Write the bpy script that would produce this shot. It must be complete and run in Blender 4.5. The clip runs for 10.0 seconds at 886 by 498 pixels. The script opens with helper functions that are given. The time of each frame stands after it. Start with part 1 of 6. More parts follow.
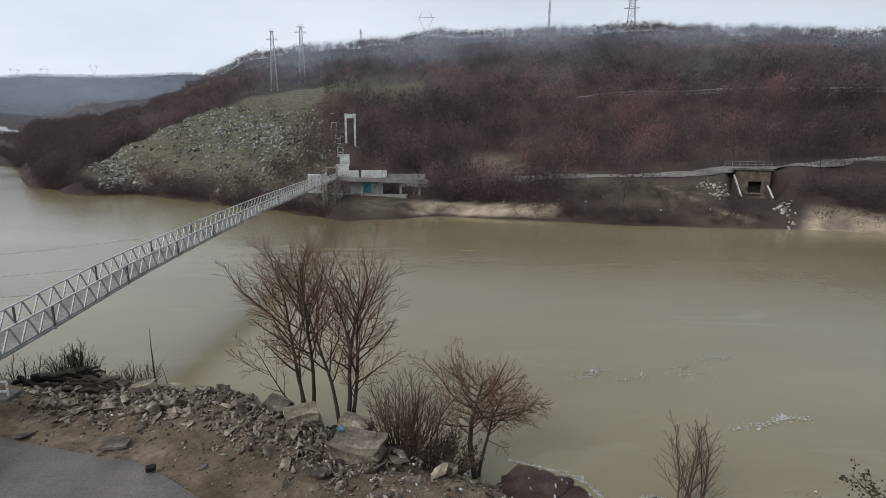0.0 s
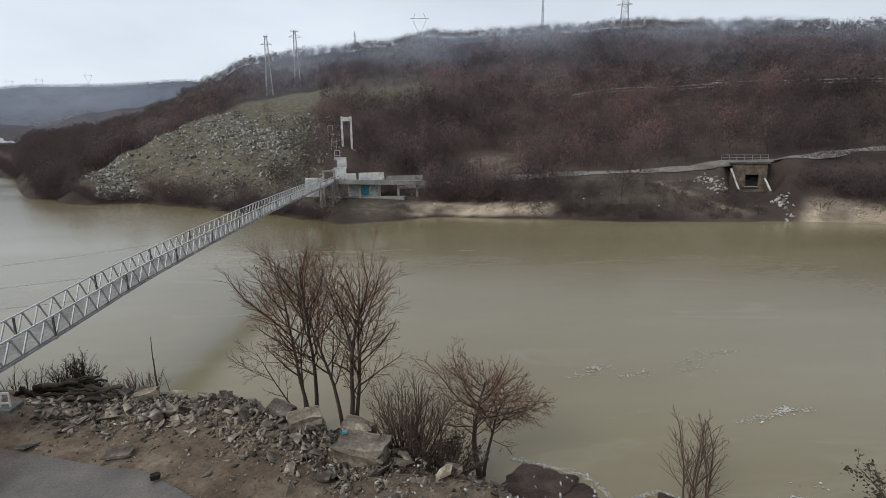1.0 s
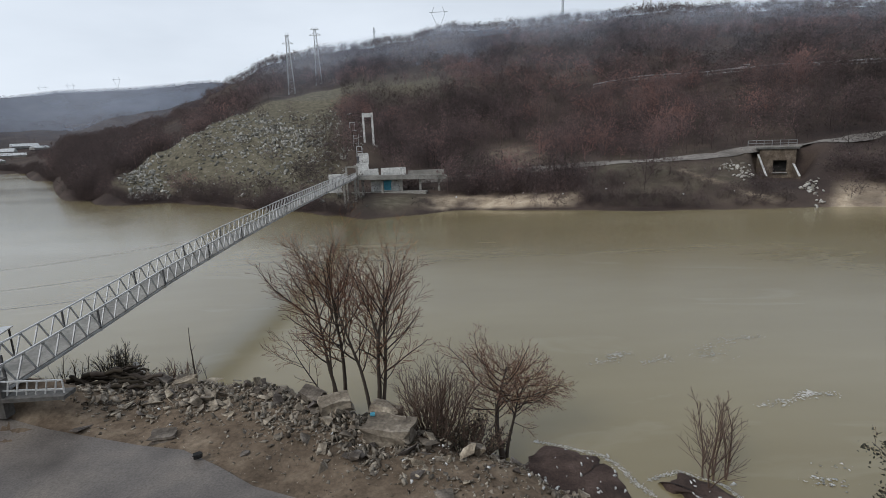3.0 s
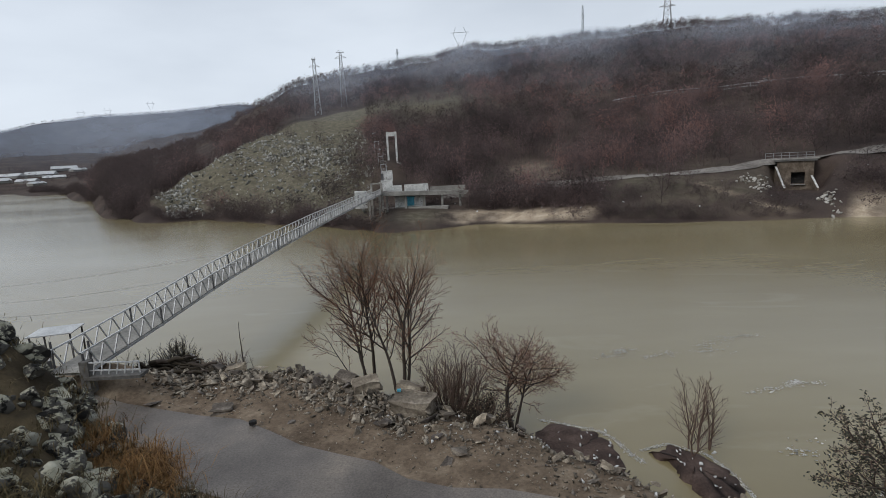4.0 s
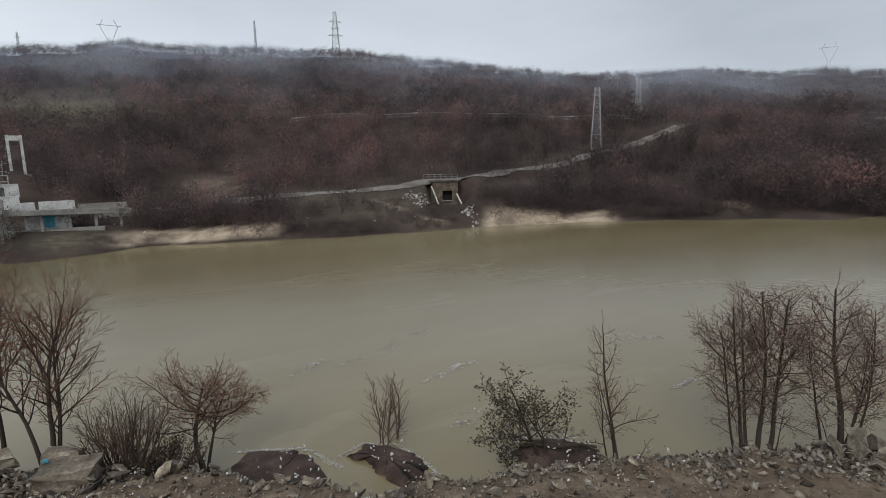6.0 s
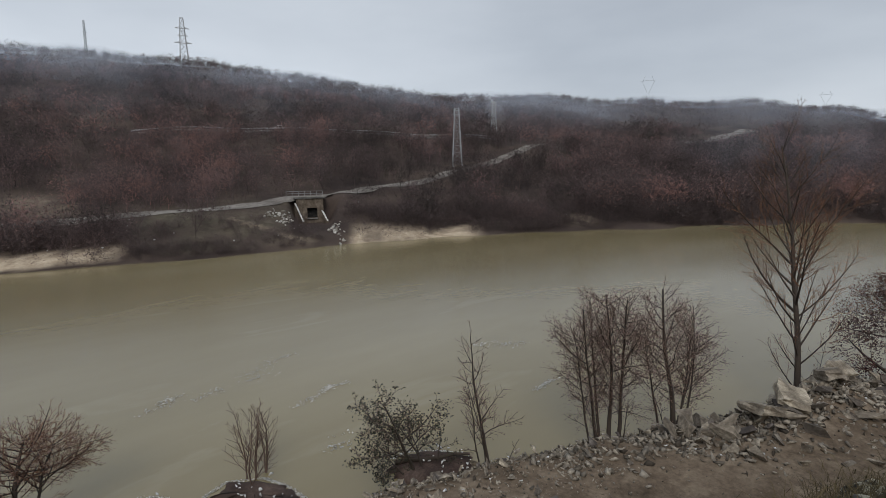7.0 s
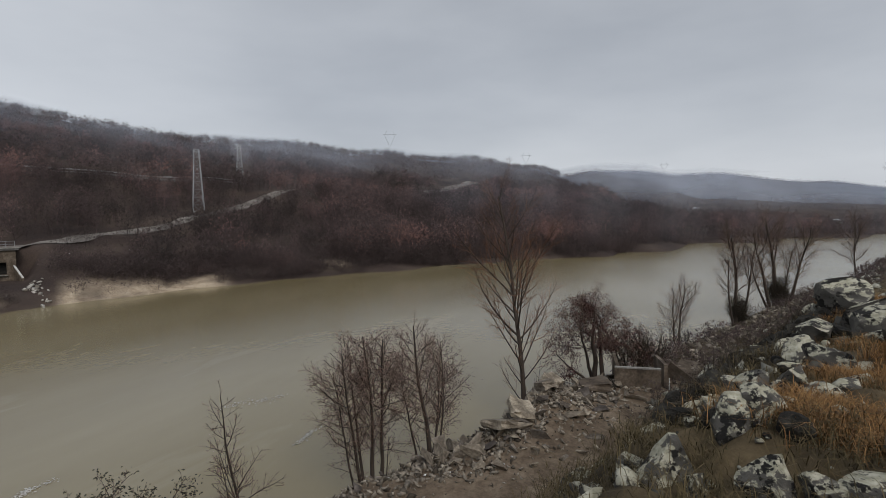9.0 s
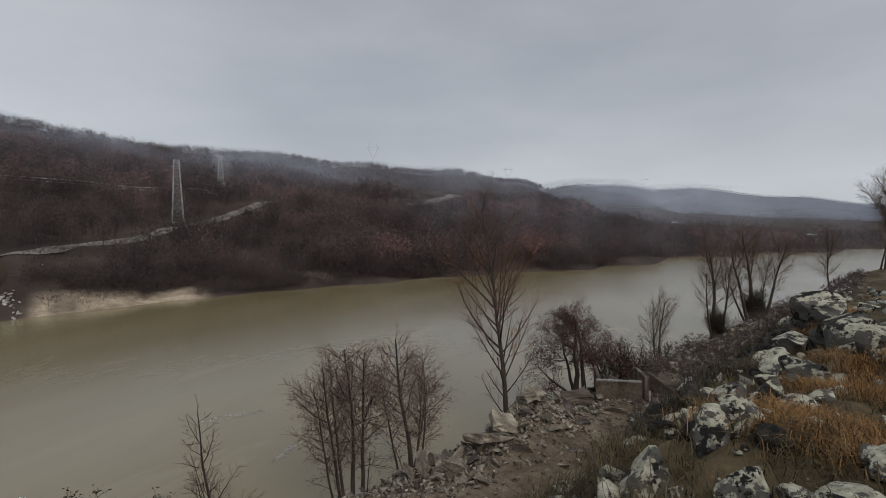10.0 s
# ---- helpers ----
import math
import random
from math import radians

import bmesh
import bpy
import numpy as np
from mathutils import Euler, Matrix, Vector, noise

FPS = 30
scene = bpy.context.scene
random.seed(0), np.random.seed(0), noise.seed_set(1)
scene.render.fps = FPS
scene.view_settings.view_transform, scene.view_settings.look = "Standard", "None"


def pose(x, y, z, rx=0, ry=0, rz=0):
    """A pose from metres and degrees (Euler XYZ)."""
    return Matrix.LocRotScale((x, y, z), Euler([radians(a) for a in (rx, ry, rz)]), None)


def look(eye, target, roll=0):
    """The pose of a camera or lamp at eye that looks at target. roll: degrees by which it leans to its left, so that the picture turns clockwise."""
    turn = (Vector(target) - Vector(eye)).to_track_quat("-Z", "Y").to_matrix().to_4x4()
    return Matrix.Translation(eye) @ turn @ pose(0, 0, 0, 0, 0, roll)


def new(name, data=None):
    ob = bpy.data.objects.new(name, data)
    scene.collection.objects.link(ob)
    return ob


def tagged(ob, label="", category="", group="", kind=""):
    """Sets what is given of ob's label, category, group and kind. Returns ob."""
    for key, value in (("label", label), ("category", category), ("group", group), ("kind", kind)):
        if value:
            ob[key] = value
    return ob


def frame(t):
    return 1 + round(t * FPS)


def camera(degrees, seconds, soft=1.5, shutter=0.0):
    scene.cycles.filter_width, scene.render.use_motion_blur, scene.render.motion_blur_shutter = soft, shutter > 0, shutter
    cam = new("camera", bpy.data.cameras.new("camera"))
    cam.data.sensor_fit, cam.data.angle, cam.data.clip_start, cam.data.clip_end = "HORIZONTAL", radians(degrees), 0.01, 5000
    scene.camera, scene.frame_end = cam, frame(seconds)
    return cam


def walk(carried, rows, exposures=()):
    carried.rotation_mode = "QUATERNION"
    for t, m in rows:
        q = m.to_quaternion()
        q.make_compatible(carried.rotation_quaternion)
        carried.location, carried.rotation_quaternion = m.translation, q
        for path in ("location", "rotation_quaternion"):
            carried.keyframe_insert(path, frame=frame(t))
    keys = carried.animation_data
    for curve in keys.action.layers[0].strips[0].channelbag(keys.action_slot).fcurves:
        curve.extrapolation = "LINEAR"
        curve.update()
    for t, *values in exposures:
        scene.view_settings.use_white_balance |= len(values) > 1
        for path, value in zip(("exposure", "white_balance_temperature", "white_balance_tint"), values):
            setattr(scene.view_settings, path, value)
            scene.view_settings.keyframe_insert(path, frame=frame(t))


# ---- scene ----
EYE = 12.0  # height of the stand above the water
STAND = (0.0, 0.0, EYE)
AHEAD = (-0.45, 3.9, 12.05)

cam = camera(80.0, 10.0, soft=0.65)


def turned(t, place, yaw, pitch, roll):
    return t, pose(*place, 90 + pitch, roll, yaw)


walk(cam, [
    turned(0.0, AHEAD, -0.75, -11.45, -0.52), turned(0.5, AHEAD, -1.03, -11.41, 0.81),
    turned(1.0, AHEAD, -1.11, -11.38, 0.84), turned(1.5, AHEAD, -0.56, -11.40, 1.29),
    turned(2.0, AHEAD, -0.22, -12.41, 2.01), turned(2.5, AHEAD, 0.06, -12.40, 2.08),
    turned(2.7, AHEAD, 0.48, -12.40, 2.13), turned(3.8, STAND, 3.1, -10.05, 3.1),
    turned(4.0, STAND, 3.54, -10.05, 3.14), turned(4.5, STAND, 0.28, -9.36, 2.37),
    turned(5.0, STAND, -8.95, -8.97, 1.64), turned(5.5, STAND, -20.78, -9.27, 1.11),
    turned(5.7, STAND, -24.7, -9.5, 1.1), turned(6.8, STAND, -40.9, -8.3, 0.85),
    turned(7.0, STAND, -43.96, -7.97, 0.85), turned(7.5, STAND, -50.68, -6.59, 0.77),
    turned(8.0, STAND, -57.93, -5.28, 1.46), turned(8.5, STAND, -64.90, -3.98, 1.09),
    turned(9.0, STAND, -70.26, -3.46, 0.90), turned(9.5, STAND, -71.55, -3.01, 0.73),
    turned(10.0, STAND, -72.12, -2.11, 0.56)],
    exposures=[(0.0, 0.20, 6450, 10), (2.5, 0.20, 6400, 10), (4.5, 0.10, 6400, 10), (5.5, 0.10, 6500, 10), (7.0, 0.05, 6500, 10), (8.0, 0.0, 6650, 11), (9.0, -0.06, 6700, 11.5), (9.5, -0.14, 6700, 11.5), (10.0, -0.19, 6700, 11.5)])

# ---- sky and sun: a flat overcast winter day ----
world = bpy.data.worlds.new("overcast_sky")
scene.world = world
world.use_nodes = True
wn, wl = world.node_tree.nodes, world.node_tree.links
wn.clear()
w_out = wn.new("ShaderNodeOutputWorld")
w_sky = wn.new("ShaderNodeTexSky")
w_sky.sky_type = "NISHITA"
w_sky.sun_disc = False
w_sky.sun_elevation, w_sky.sun_rotation = radians(44), radians(236)
w_sky.dust_density, w_sky.air_density = 4.0, 1.0
w_bg_sky = wn.new("ShaderNodeBackground")
w_bg_sky.inputs["Strength"].default_value = 0.012
w_co = wn.new("ShaderNodeTexCoord")
w_map = wn.new("ShaderNodeMapping")
w_map.inputs["Scale"].default_value = (1.0, 1.0, 3.2)
w_noise = wn.new("ShaderNodeTexNoise")
w_noise.inputs["Scale"].default_value = 1.6
w_noise.inputs["Detail"].default_value = 5.0
w_noise.inputs["Roughness"].default_value = 0.5
w_ramp = wn.new("ShaderNodeValToRGB")
w_ramp.color_ramp.elements[0].position, w_ramp.color_ramp.elements[1].position = 0.3, 0.72
w_ramp.color_ramp.elements[0].color = (0.455, 0.50, 0.56, 1)
w_ramp.color_ramp.elements[1].color = (0.625, 0.675, 0.735, 1)
w_bg_cloud = wn.new("ShaderNodeBackground")
w_bg_cloud.inputs["Strength"].default_value = 1.0
w_add = wn.new("ShaderNodeAddShader")
wl.new(w_co.outputs["Generated"], w_map.inputs["Vector"])
wl.new(w_map.outputs["Vector"], w_noise.inputs["Vector"])
wl.new(w_noise.outputs["Fac"], w_ramp.inputs["Fac"])
wl.new(w_ramp.outputs["Color"], w_bg_cloud.inputs["Color"])
w_dir = wn.new("ShaderNodeSeparateXYZ")  # the cloud is thinner upstream and heavier downstream
w_thick = wn.new("ShaderNodeMapRange")
w_thick.inputs["From Min"].default_value, w_thick.inputs["From Max"].default_value = -0.8, 1.0
w_thick.inputs["To Min"].default_value, w_thick.inputs["To Max"].default_value = 1.15, 0.86
wl.new(w_co.outputs["Generated"], w_dir.inputs[0])
wl.new(w_dir.outputs["X"], w_thick.inputs["Value"])
w_high = wn.new("ShaderNodeMapRange")  # and darker overhead than towards the horizon
w_high.inputs["From Min"].default_value, w_high.inputs["From Max"].default_value = 0.08, 0.45
w_high.inputs["To Min"].default_value, w_high.inputs["To Max"].default_value = 1.06, 0.84
w_both = wn.new("ShaderNodeMath")
w_both.operation = "MULTIPLY"
wl.new(w_dir.outputs["Z"], w_high.inputs["Value"])
wl.new(w_thick.outputs[0], w_both.inputs[0])
wl.new(w_high.outputs[0], w_both.inputs[1])
wl.new(w_both.outputs[0], w_bg_cloud.inputs["Strength"])
wl.new(w_sky.outputs["Color"], w_bg_sky.inputs["Color"])
wl.new(w_bg_sky.outputs[0], w_add.inputs[0])
wl.new(w_bg_cloud.outputs[0], w_add.inputs[1])
wl.new(w_add.outputs[0], w_out.inputs["Surface"])

sun_data = bpy.data.lights.new("sun", "SUN")
sun_data.energy, sun_data.angle, sun_data.color = 1.15, radians(25), (1.0, 0.97, 0.92)
sun = new("sun", sun_data)
sun.matrix_world = look((-60, -40, 70), (0, 20, 0))


# ---- materials ----
def shader(name, rough=0.8, metal=0.0, spec=0.3):
    m = bpy.data.materials.new(name)
    m.use_nodes = True
    b = m.node_tree.nodes["Principled BSDF"]
    b.inputs["Roughness"].default_value = rough
    b.inputs["Metallic"].default_value = metal
    b.inputs["Specular IOR Level"].default_value = spec
    return m, m.node_tree.nodes, m.node_tree.links, b


def where(nodes, links, local):
    """Coordinates in metres: the object's own, or the world's."""
    if local:
        c = nodes.new("ShaderNodeTexCoord")
        return c.outputs["Object"]
    return nodes.new("ShaderNodeNewGeometry").outputs["Position"]


def noise_node(nodes, links, vec, scale, detail=4.0, rough=0.55):
    n = nodes.new("ShaderNodeTexNoise")
    n.inputs["Scale"].default_value, n.inputs["Detail"].default_value, n.inputs["Roughness"].default_value = scale, detail, rough
    links.new(vec, n.inputs["Vector"])
    return n.outputs["Fac"]


def ramp_node(nodes, links, fac, stops):
    r = nodes.new("ShaderNodeValToRGB")
    e = r.color_ramp.elements
    while len(e) < len(stops):
        e.new(0.5)
    for el, (p, c) in zip(e, stops):
        el.position, el.color = p, (*c, 1.0) if len(c) == 3 else c
    links.new(fac, r.inputs["Fac"])
    return r.outputs["Color"]


def mixed(nodes, links, fac, a, b, mode="MIX"):
    m = nodes.new("ShaderNodeMix")
    m.data_type, m.blend_type = "RGBA", mode
    for sock, v in ((m.inputs[0], fac), (m.inputs[6], a), (m.inputs[7], b)):
        if isinstance(v, (int, float)):
            sock.default_value = v
        elif isinstance(v, tuple):
            sock.default_value = (*v, 1.0)
        else:
            links.new(v, sock)
    return m.outputs[2]


def bumped(nodes, links, b, height, strength, dist):
    n = nodes.new("ShaderNodeBump")
    n.inputs["Strength"].default_value, n.inputs["Distance"].default_value = strength, dist
    links.new(height, n.inputs["Height"])
    links.new(n.outputs["Normal"], b.inputs["Normal"])


def weathered(name, dark, mid, light, coarse, fine, rough=0.85, metal=0.0, spec=0.3, bump=0.4, dist=0.02, local=True, vary=0.0):
    """A surface of three tones, at two scales, with relief; vary: how much single pieces differ."""
    m, n, l, b = shader(name, rough, metal, spec)
    vec = where(n, l, local)
    big = noise_node(n, l, vec, coarse, 3.0)
    small = noise_node(n, l, vec, fine, 6.0, 0.65)
    mid_col = ramp_node(n, l, big, [(0.3, dark), (0.5, mid), (0.72, light)])
    grain = ramp_node(n, l, small, [(0.25, (0.55, 0.55, 0.55)), (0.75, (1.35, 1.35, 1.35))])
    col = mixed(n, l, 1.0, mid_col, grain, "MULTIPLY")
    if vary:
        info = n.new("ShaderNodeObjectInfo")
        tone = ramp_node(n, l, info.outputs["Random"], [(0.0, (1 - vary, 1 - vary, 1 - vary * 0.9)), (1.0, (1 + vary, 1 + vary, 1 + vary * 0.9))])
        col = mixed(n, l, 1.0, col, tone, "MULTIPLY")
    l.new(col, b.inputs["Base Color"])
    bumped(n, l, b, small, bump, dist)
    return m


def island_varied(name, low, high, rough=0.85, attribute=""):
    """Bark, twigs and leaves: a tone of its own for every branch or, by the attribute, for every tree."""
    m, n, l, b = shader(name, rough, 0.0, 0.15)
    g = n.new("ShaderNodeNewGeometry")
    fac = g.outputs["Random Per Island"]
    if attribute:
        a = n.new("ShaderNodeAttribute")
        a.attribute_name = attribute
        col = ramp_node(n, l, a.outputs["Fac"], [(0.0, low[0]), (0.45, low[1]), (0.75, low[2]), (1.0, low[3])])
        tone = ramp_node(n, l, fac, [(0.0, (0.85, 0.85, 0.85)), (1.0, (1.15, 1.14, 1.13))])
        col = mixed(n, l, 1.0, col, tone, "MULTIPLY")
    else:
        col = ramp_node(n, l, fac, [(0.0, low), (1.0, high)])
    l.new(col, b.inputs["Base Color"])
    if attribute:  # thin twigs scatter light to both sides
        thin, both = n.new("ShaderNodeBsdfTranslucent"), n.new("ShaderNodeMixShader")
        both.inputs["Fac"].default_value = 0.5
        l.new(col, thin.inputs["Color"])
        l.new(b.outputs[0], both.inputs[1])
        l.new(thin.outputs[0], both.inputs[2])
        l.new(both.outputs[0], n["Material Output"].inputs["Surface"])
    return m


M_RUBBLE = weathered("broken_concrete_and_stone", (0.085, 0.070, 0.055), (0.195, 0.165, 0.130), (0.38, 0.335, 0.272), 1.2, 9, 0.9, bump=0.5, vary=0.6)
M_CONCRETE = weathered("grey_concrete", (0.16, 0.155, 0.14), (0.26, 0.25, 0.23), (0.34, 0.33, 0.30), 0.5, 6, 0.9, bump=0.3)
M_DARK_CONCRETE = weathered("stained_dark_concrete", (0.06, 0.058, 0.055), (0.105, 0.10, 0.095), (0.16, 0.155, 0.145), 0.5, 6, 0.9, bump=0.3)
M_WHITE = weathered("whitewashed_concrete", (0.32, 0.32, 0.31), (0.58, 0.58, 0.56), (0.72, 0.72, 0.70), 0.9, 5, 0.85, bump=0.2)
M_STEEL = weathered("galvanised_steel", (0.30, 0.31, 0.32), (0.42, 0.43, 0.44), (0.52, 0.53, 0.54), 0.8, 12, 0.5, 0.35, 0.5, 0.1)
M_PALE_STEEL = weathered("pale_painted_steel", (0.42, 0.43, 0.43), (0.56, 0.57, 0.57), (0.64, 0.65, 0.65), 0.8, 12, 0.5, 0.1, 0.5, 0.1)
M_MID_STEEL = weathered("weathered_steel", (0.16, 0.165, 0.17), (0.24, 0.245, 0.25), (0.32, 0.325, 0.33), 0.8, 12, 0.55, 0.3, 0.5, 0.1)
M_DARK_STEEL = weathered("dark_steel", (0.06, 0.06, 0.065), (0.10, 0.10, 0.105), (0.16, 0.155, 0.15), 0.8, 12, 0.6, 0.3, 0.5, 0.1)
M_RUST = weathered("rusty_iron", (0.035, 0.028, 0.025), (0.07, 0.05, 0.042), (0.12, 0.08, 0.06), 1.5, 12, 0.85, 0.2)
M_BLUE = weathered("faded_blue_paint", (0.05, 0.22, 0.32), (0.08, 0.33, 0.45), (0.14, 0.42, 0.52), 1.5, 8, 0.6)
M_ASPHALT = weathered("wet_worn_asphalt", (0.085, 0.073, 0.064), (0.145, 0.126, 0.112), (0.23, 0.198, 0.165), 0.35, 14, 0.5, spec=0.4, bump=0.3, dist=0.01, local=False)
M_GRAVEL = weathered("grey_gravel_track", (0.10, 0.088, 0.078), (0.19, 0.172, 0.155), (0.30, 0.28, 0.255), 0.15, 1.5, 0.95, local=False)
M_HIGHWAY = weathered("pale_road_surface", (0.12, 0.115, 0.11), (0.20, 0.195, 0.19), (0.30, 0.295, 0.29), 0.1, 1.0, 0.9, local=False)
# one black for char, tyres, car window and the culvert's painted shade
M_BLACK = weathered("char_tyre_and_shade_black", (0.01, 0.01, 0.01), (0.018, 0.017, 0.016), (0.03, 0.028, 0.026), 2, 9, 0.8)
M_FOAM = weathered("river_foam", (0.55, 0.53, 0.48), (0.72, 0.70, 0.65), (0.82, 0.80, 0.76), 2, 14, 0.9, bump=0.6, local=False)
M_DEBRIS = weathered("matted_flood_debris", (0.035, 0.024, 0.020), (0.072, 0.048, 0.040), (0.135, 0.096, 0.080), 0.9, 11, 0.95, bump=0.9, dist=0.06, local=False)
M_WASTE = weathered("pale_plastic_waste", (0.5, 0.5, 0.5), (0.68, 0.68, 0.67), (0.8, 0.8, 0.8), 2, 9, 0.5)
M_PYLON = weathered("zinc_grey_lattice", (0.30, 0.31, 0.32), (0.40, 0.41, 0.42), (0.48, 0.49, 0.50), 0.3, 3, 0.6, 0.2)
# zinc grey made paler and bluer, haze put into the base colour
M_HAZED_PYLON = weathered("haze_paled_lattice", (0.46, 0.50, 0.53), (0.52, 0.56, 0.59), (0.56, 0.6, 0.63), 0.3, 3, 0.8)
M_BARK = island_varied("grey_brown_bark", (0.045, 0.036, 0.030), (0.085, 0.068, 0.056))
M_TWIG = island_varied("brown_twigs", (0.065, 0.045, 0.036), (0.17, 0.115, 0.09))
M_RED_TWIG = island_varied("russet_twigs", (0.085, 0.045, 0.030), (0.20, 0.105, 0.065))
M_DRY_LEAF = island_varied("dry_russet_leaves", (0.075, 0.048, 0.040), (0.27, 0.175, 0.140))
M_DEEP_LEAF = island_varied("deep_brown_leaves", (0.022, 0.013, 0.012), (0.10, 0.046, 0.038))
M_OLD_WALL = weathered("earth_stained_concrete", (0.06, 0.046, 0.034), (0.125, 0.098, 0.074), (0.21, 0.175, 0.14), 0.9, 7, 0.95, bump=0.4)
M_DARK_LEAF = island_varied("dark_dull_leaves", (0.018, 0.018, 0.012), (0.075, 0.07, 0.05))
M_GRASS = island_varied("dry_straw_grass", (0.10, 0.050, 0.020), (0.36, 0.205, 0.085))
M_MOSS_GRASS = island_varied("olive_dead_grass", (0.042, 0.035, 0.018), (0.150, 0.115, 0.060))
M_SCRUB = island_varied("dark_scrub", (0.020, 0.018, 0.014), (0.065, 0.052, 0.038))
M_WOODS = island_varied("bare_winter_woods", [(0.066, 0.055, 0.053), (0.145, 0.112, 0.108), (0.250, 0.172, 0.166), (0.370, 0.206, 0.182)], None, 0.95, "tree_tone")


def lichen_rock():
    m, n, l, b = shader("lichen_covered_rock", 0.9)
    vec = where(n, l, True)
    info = n.new("ShaderNodeObjectInfo")
    off = n.new("ShaderNodeVectorMath")
    off.operation = "MULTIPLY_ADD"
    off.inputs[1].default_value = (1, 1, 1)
    l.new(vec, off.inputs[0])
    l.new(info.outputs["Location"], off.inputs[2])
    v = off.outputs[0]
    stone = ramp_node(n, l, noise_node(n, l, v, 2.5, 5), [(0.3, (0.035, 0.033, 0.03)), (0.55, (0.10, 0.095, 0.085)), (0.75, (0.17, 0.16, 0.14))])
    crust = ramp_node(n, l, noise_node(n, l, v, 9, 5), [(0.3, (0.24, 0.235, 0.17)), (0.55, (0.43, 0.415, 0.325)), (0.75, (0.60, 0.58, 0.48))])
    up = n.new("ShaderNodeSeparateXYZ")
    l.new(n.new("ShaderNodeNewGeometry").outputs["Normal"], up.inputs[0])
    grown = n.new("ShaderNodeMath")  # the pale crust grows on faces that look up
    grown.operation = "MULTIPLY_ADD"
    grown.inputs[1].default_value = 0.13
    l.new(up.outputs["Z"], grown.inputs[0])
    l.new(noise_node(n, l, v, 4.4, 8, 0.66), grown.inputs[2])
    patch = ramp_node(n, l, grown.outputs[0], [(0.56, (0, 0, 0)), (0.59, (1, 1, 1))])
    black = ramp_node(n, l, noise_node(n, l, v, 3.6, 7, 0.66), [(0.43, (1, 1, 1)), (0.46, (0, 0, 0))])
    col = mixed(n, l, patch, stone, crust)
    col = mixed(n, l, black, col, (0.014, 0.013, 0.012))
    l.new(col, b.inputs["Base Color"])
    bumped(n, l, b, noise_node(n, l, v, 14, 8, 0.7), 0.6, 0.03)
    return m


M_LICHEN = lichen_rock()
M_DARK_ROCK = weathered("black_mossy_rock", (0.008, 0.008, 0.007), (0.024, 0.022, 0.018), (0.085, 0.08, 0.065), 3.0, 14, 0.95, bump=0.7, dist=0.03)


def muddy_water():
    m, n, l, b = shader("muddy_river_water", 0.14, 0.0, 0.8)
    b.inputs["IOR"].default_value = 1.47
    vec = where(n, l, False)
    flow = n.new("ShaderNodeMapping")
    flow.inputs["Rotation"].default_value = (0, 0, radians(-14))
    flow.inputs["Scale"].default_value = (0.35, 1.0, 1.0)
    l.new(vec, flow.inputs["Vector"])
    big = noise_node(n, l, flow.outputs[0], 0.045, 5, 0.6)
    col = ramp_node(n, l, big, [(0.3, (0.178, 0.142, 0.068)), (0.5, (0.212, 0.174, 0.090)), (0.72, (0.268, 0.226, 0.132))])
    swirl = n.new("ShaderNodeTexNoise")  # thin films of froth drawn out by the current
    swirl.inputs["Scale"].default_value, swirl.inputs["Detail"].default_value, swirl.inputs["Distortion"].default_value = 0.16, 7.0, 1.6
    l.new(flow.outputs[0], swirl.inputs["Vector"])
    film = ramp_node(n, l, swirl.outputs["Fac"], [(0.60, (0, 0, 0)), (0.66, (0.16, 0.16, 0.16)), (0.72, (0.05, 0.05, 0.05))])
    col = mixed(n, l, film, col, (0.36, 0.325, 0.235))
    l.new(col, b.inputs["Base Color"])
    rough = ramp_node(n, l, noise_node(n, l, flow.outputs[0], 0.03, 4), [(0.3, (0.13, 0.13, 0.13)), (0.7, (0.24, 0.24, 0.24))])
    l.new(rough, b.inputs["Roughness"])
    waves = n.new("ShaderNodeMath")
    waves.operation = "ADD"
    l.new(noise_node(n, l, vec, 1.1, 4, 0.6), waves.inputs[0])
    l.new(noise_node(n, l, flow.outputs[0], 0.25, 3), waves.inputs[1])
    bumped(n, l, b, waves.outputs[0], 0.15, 0.06)
    return m


M_WATER = muddy_water()


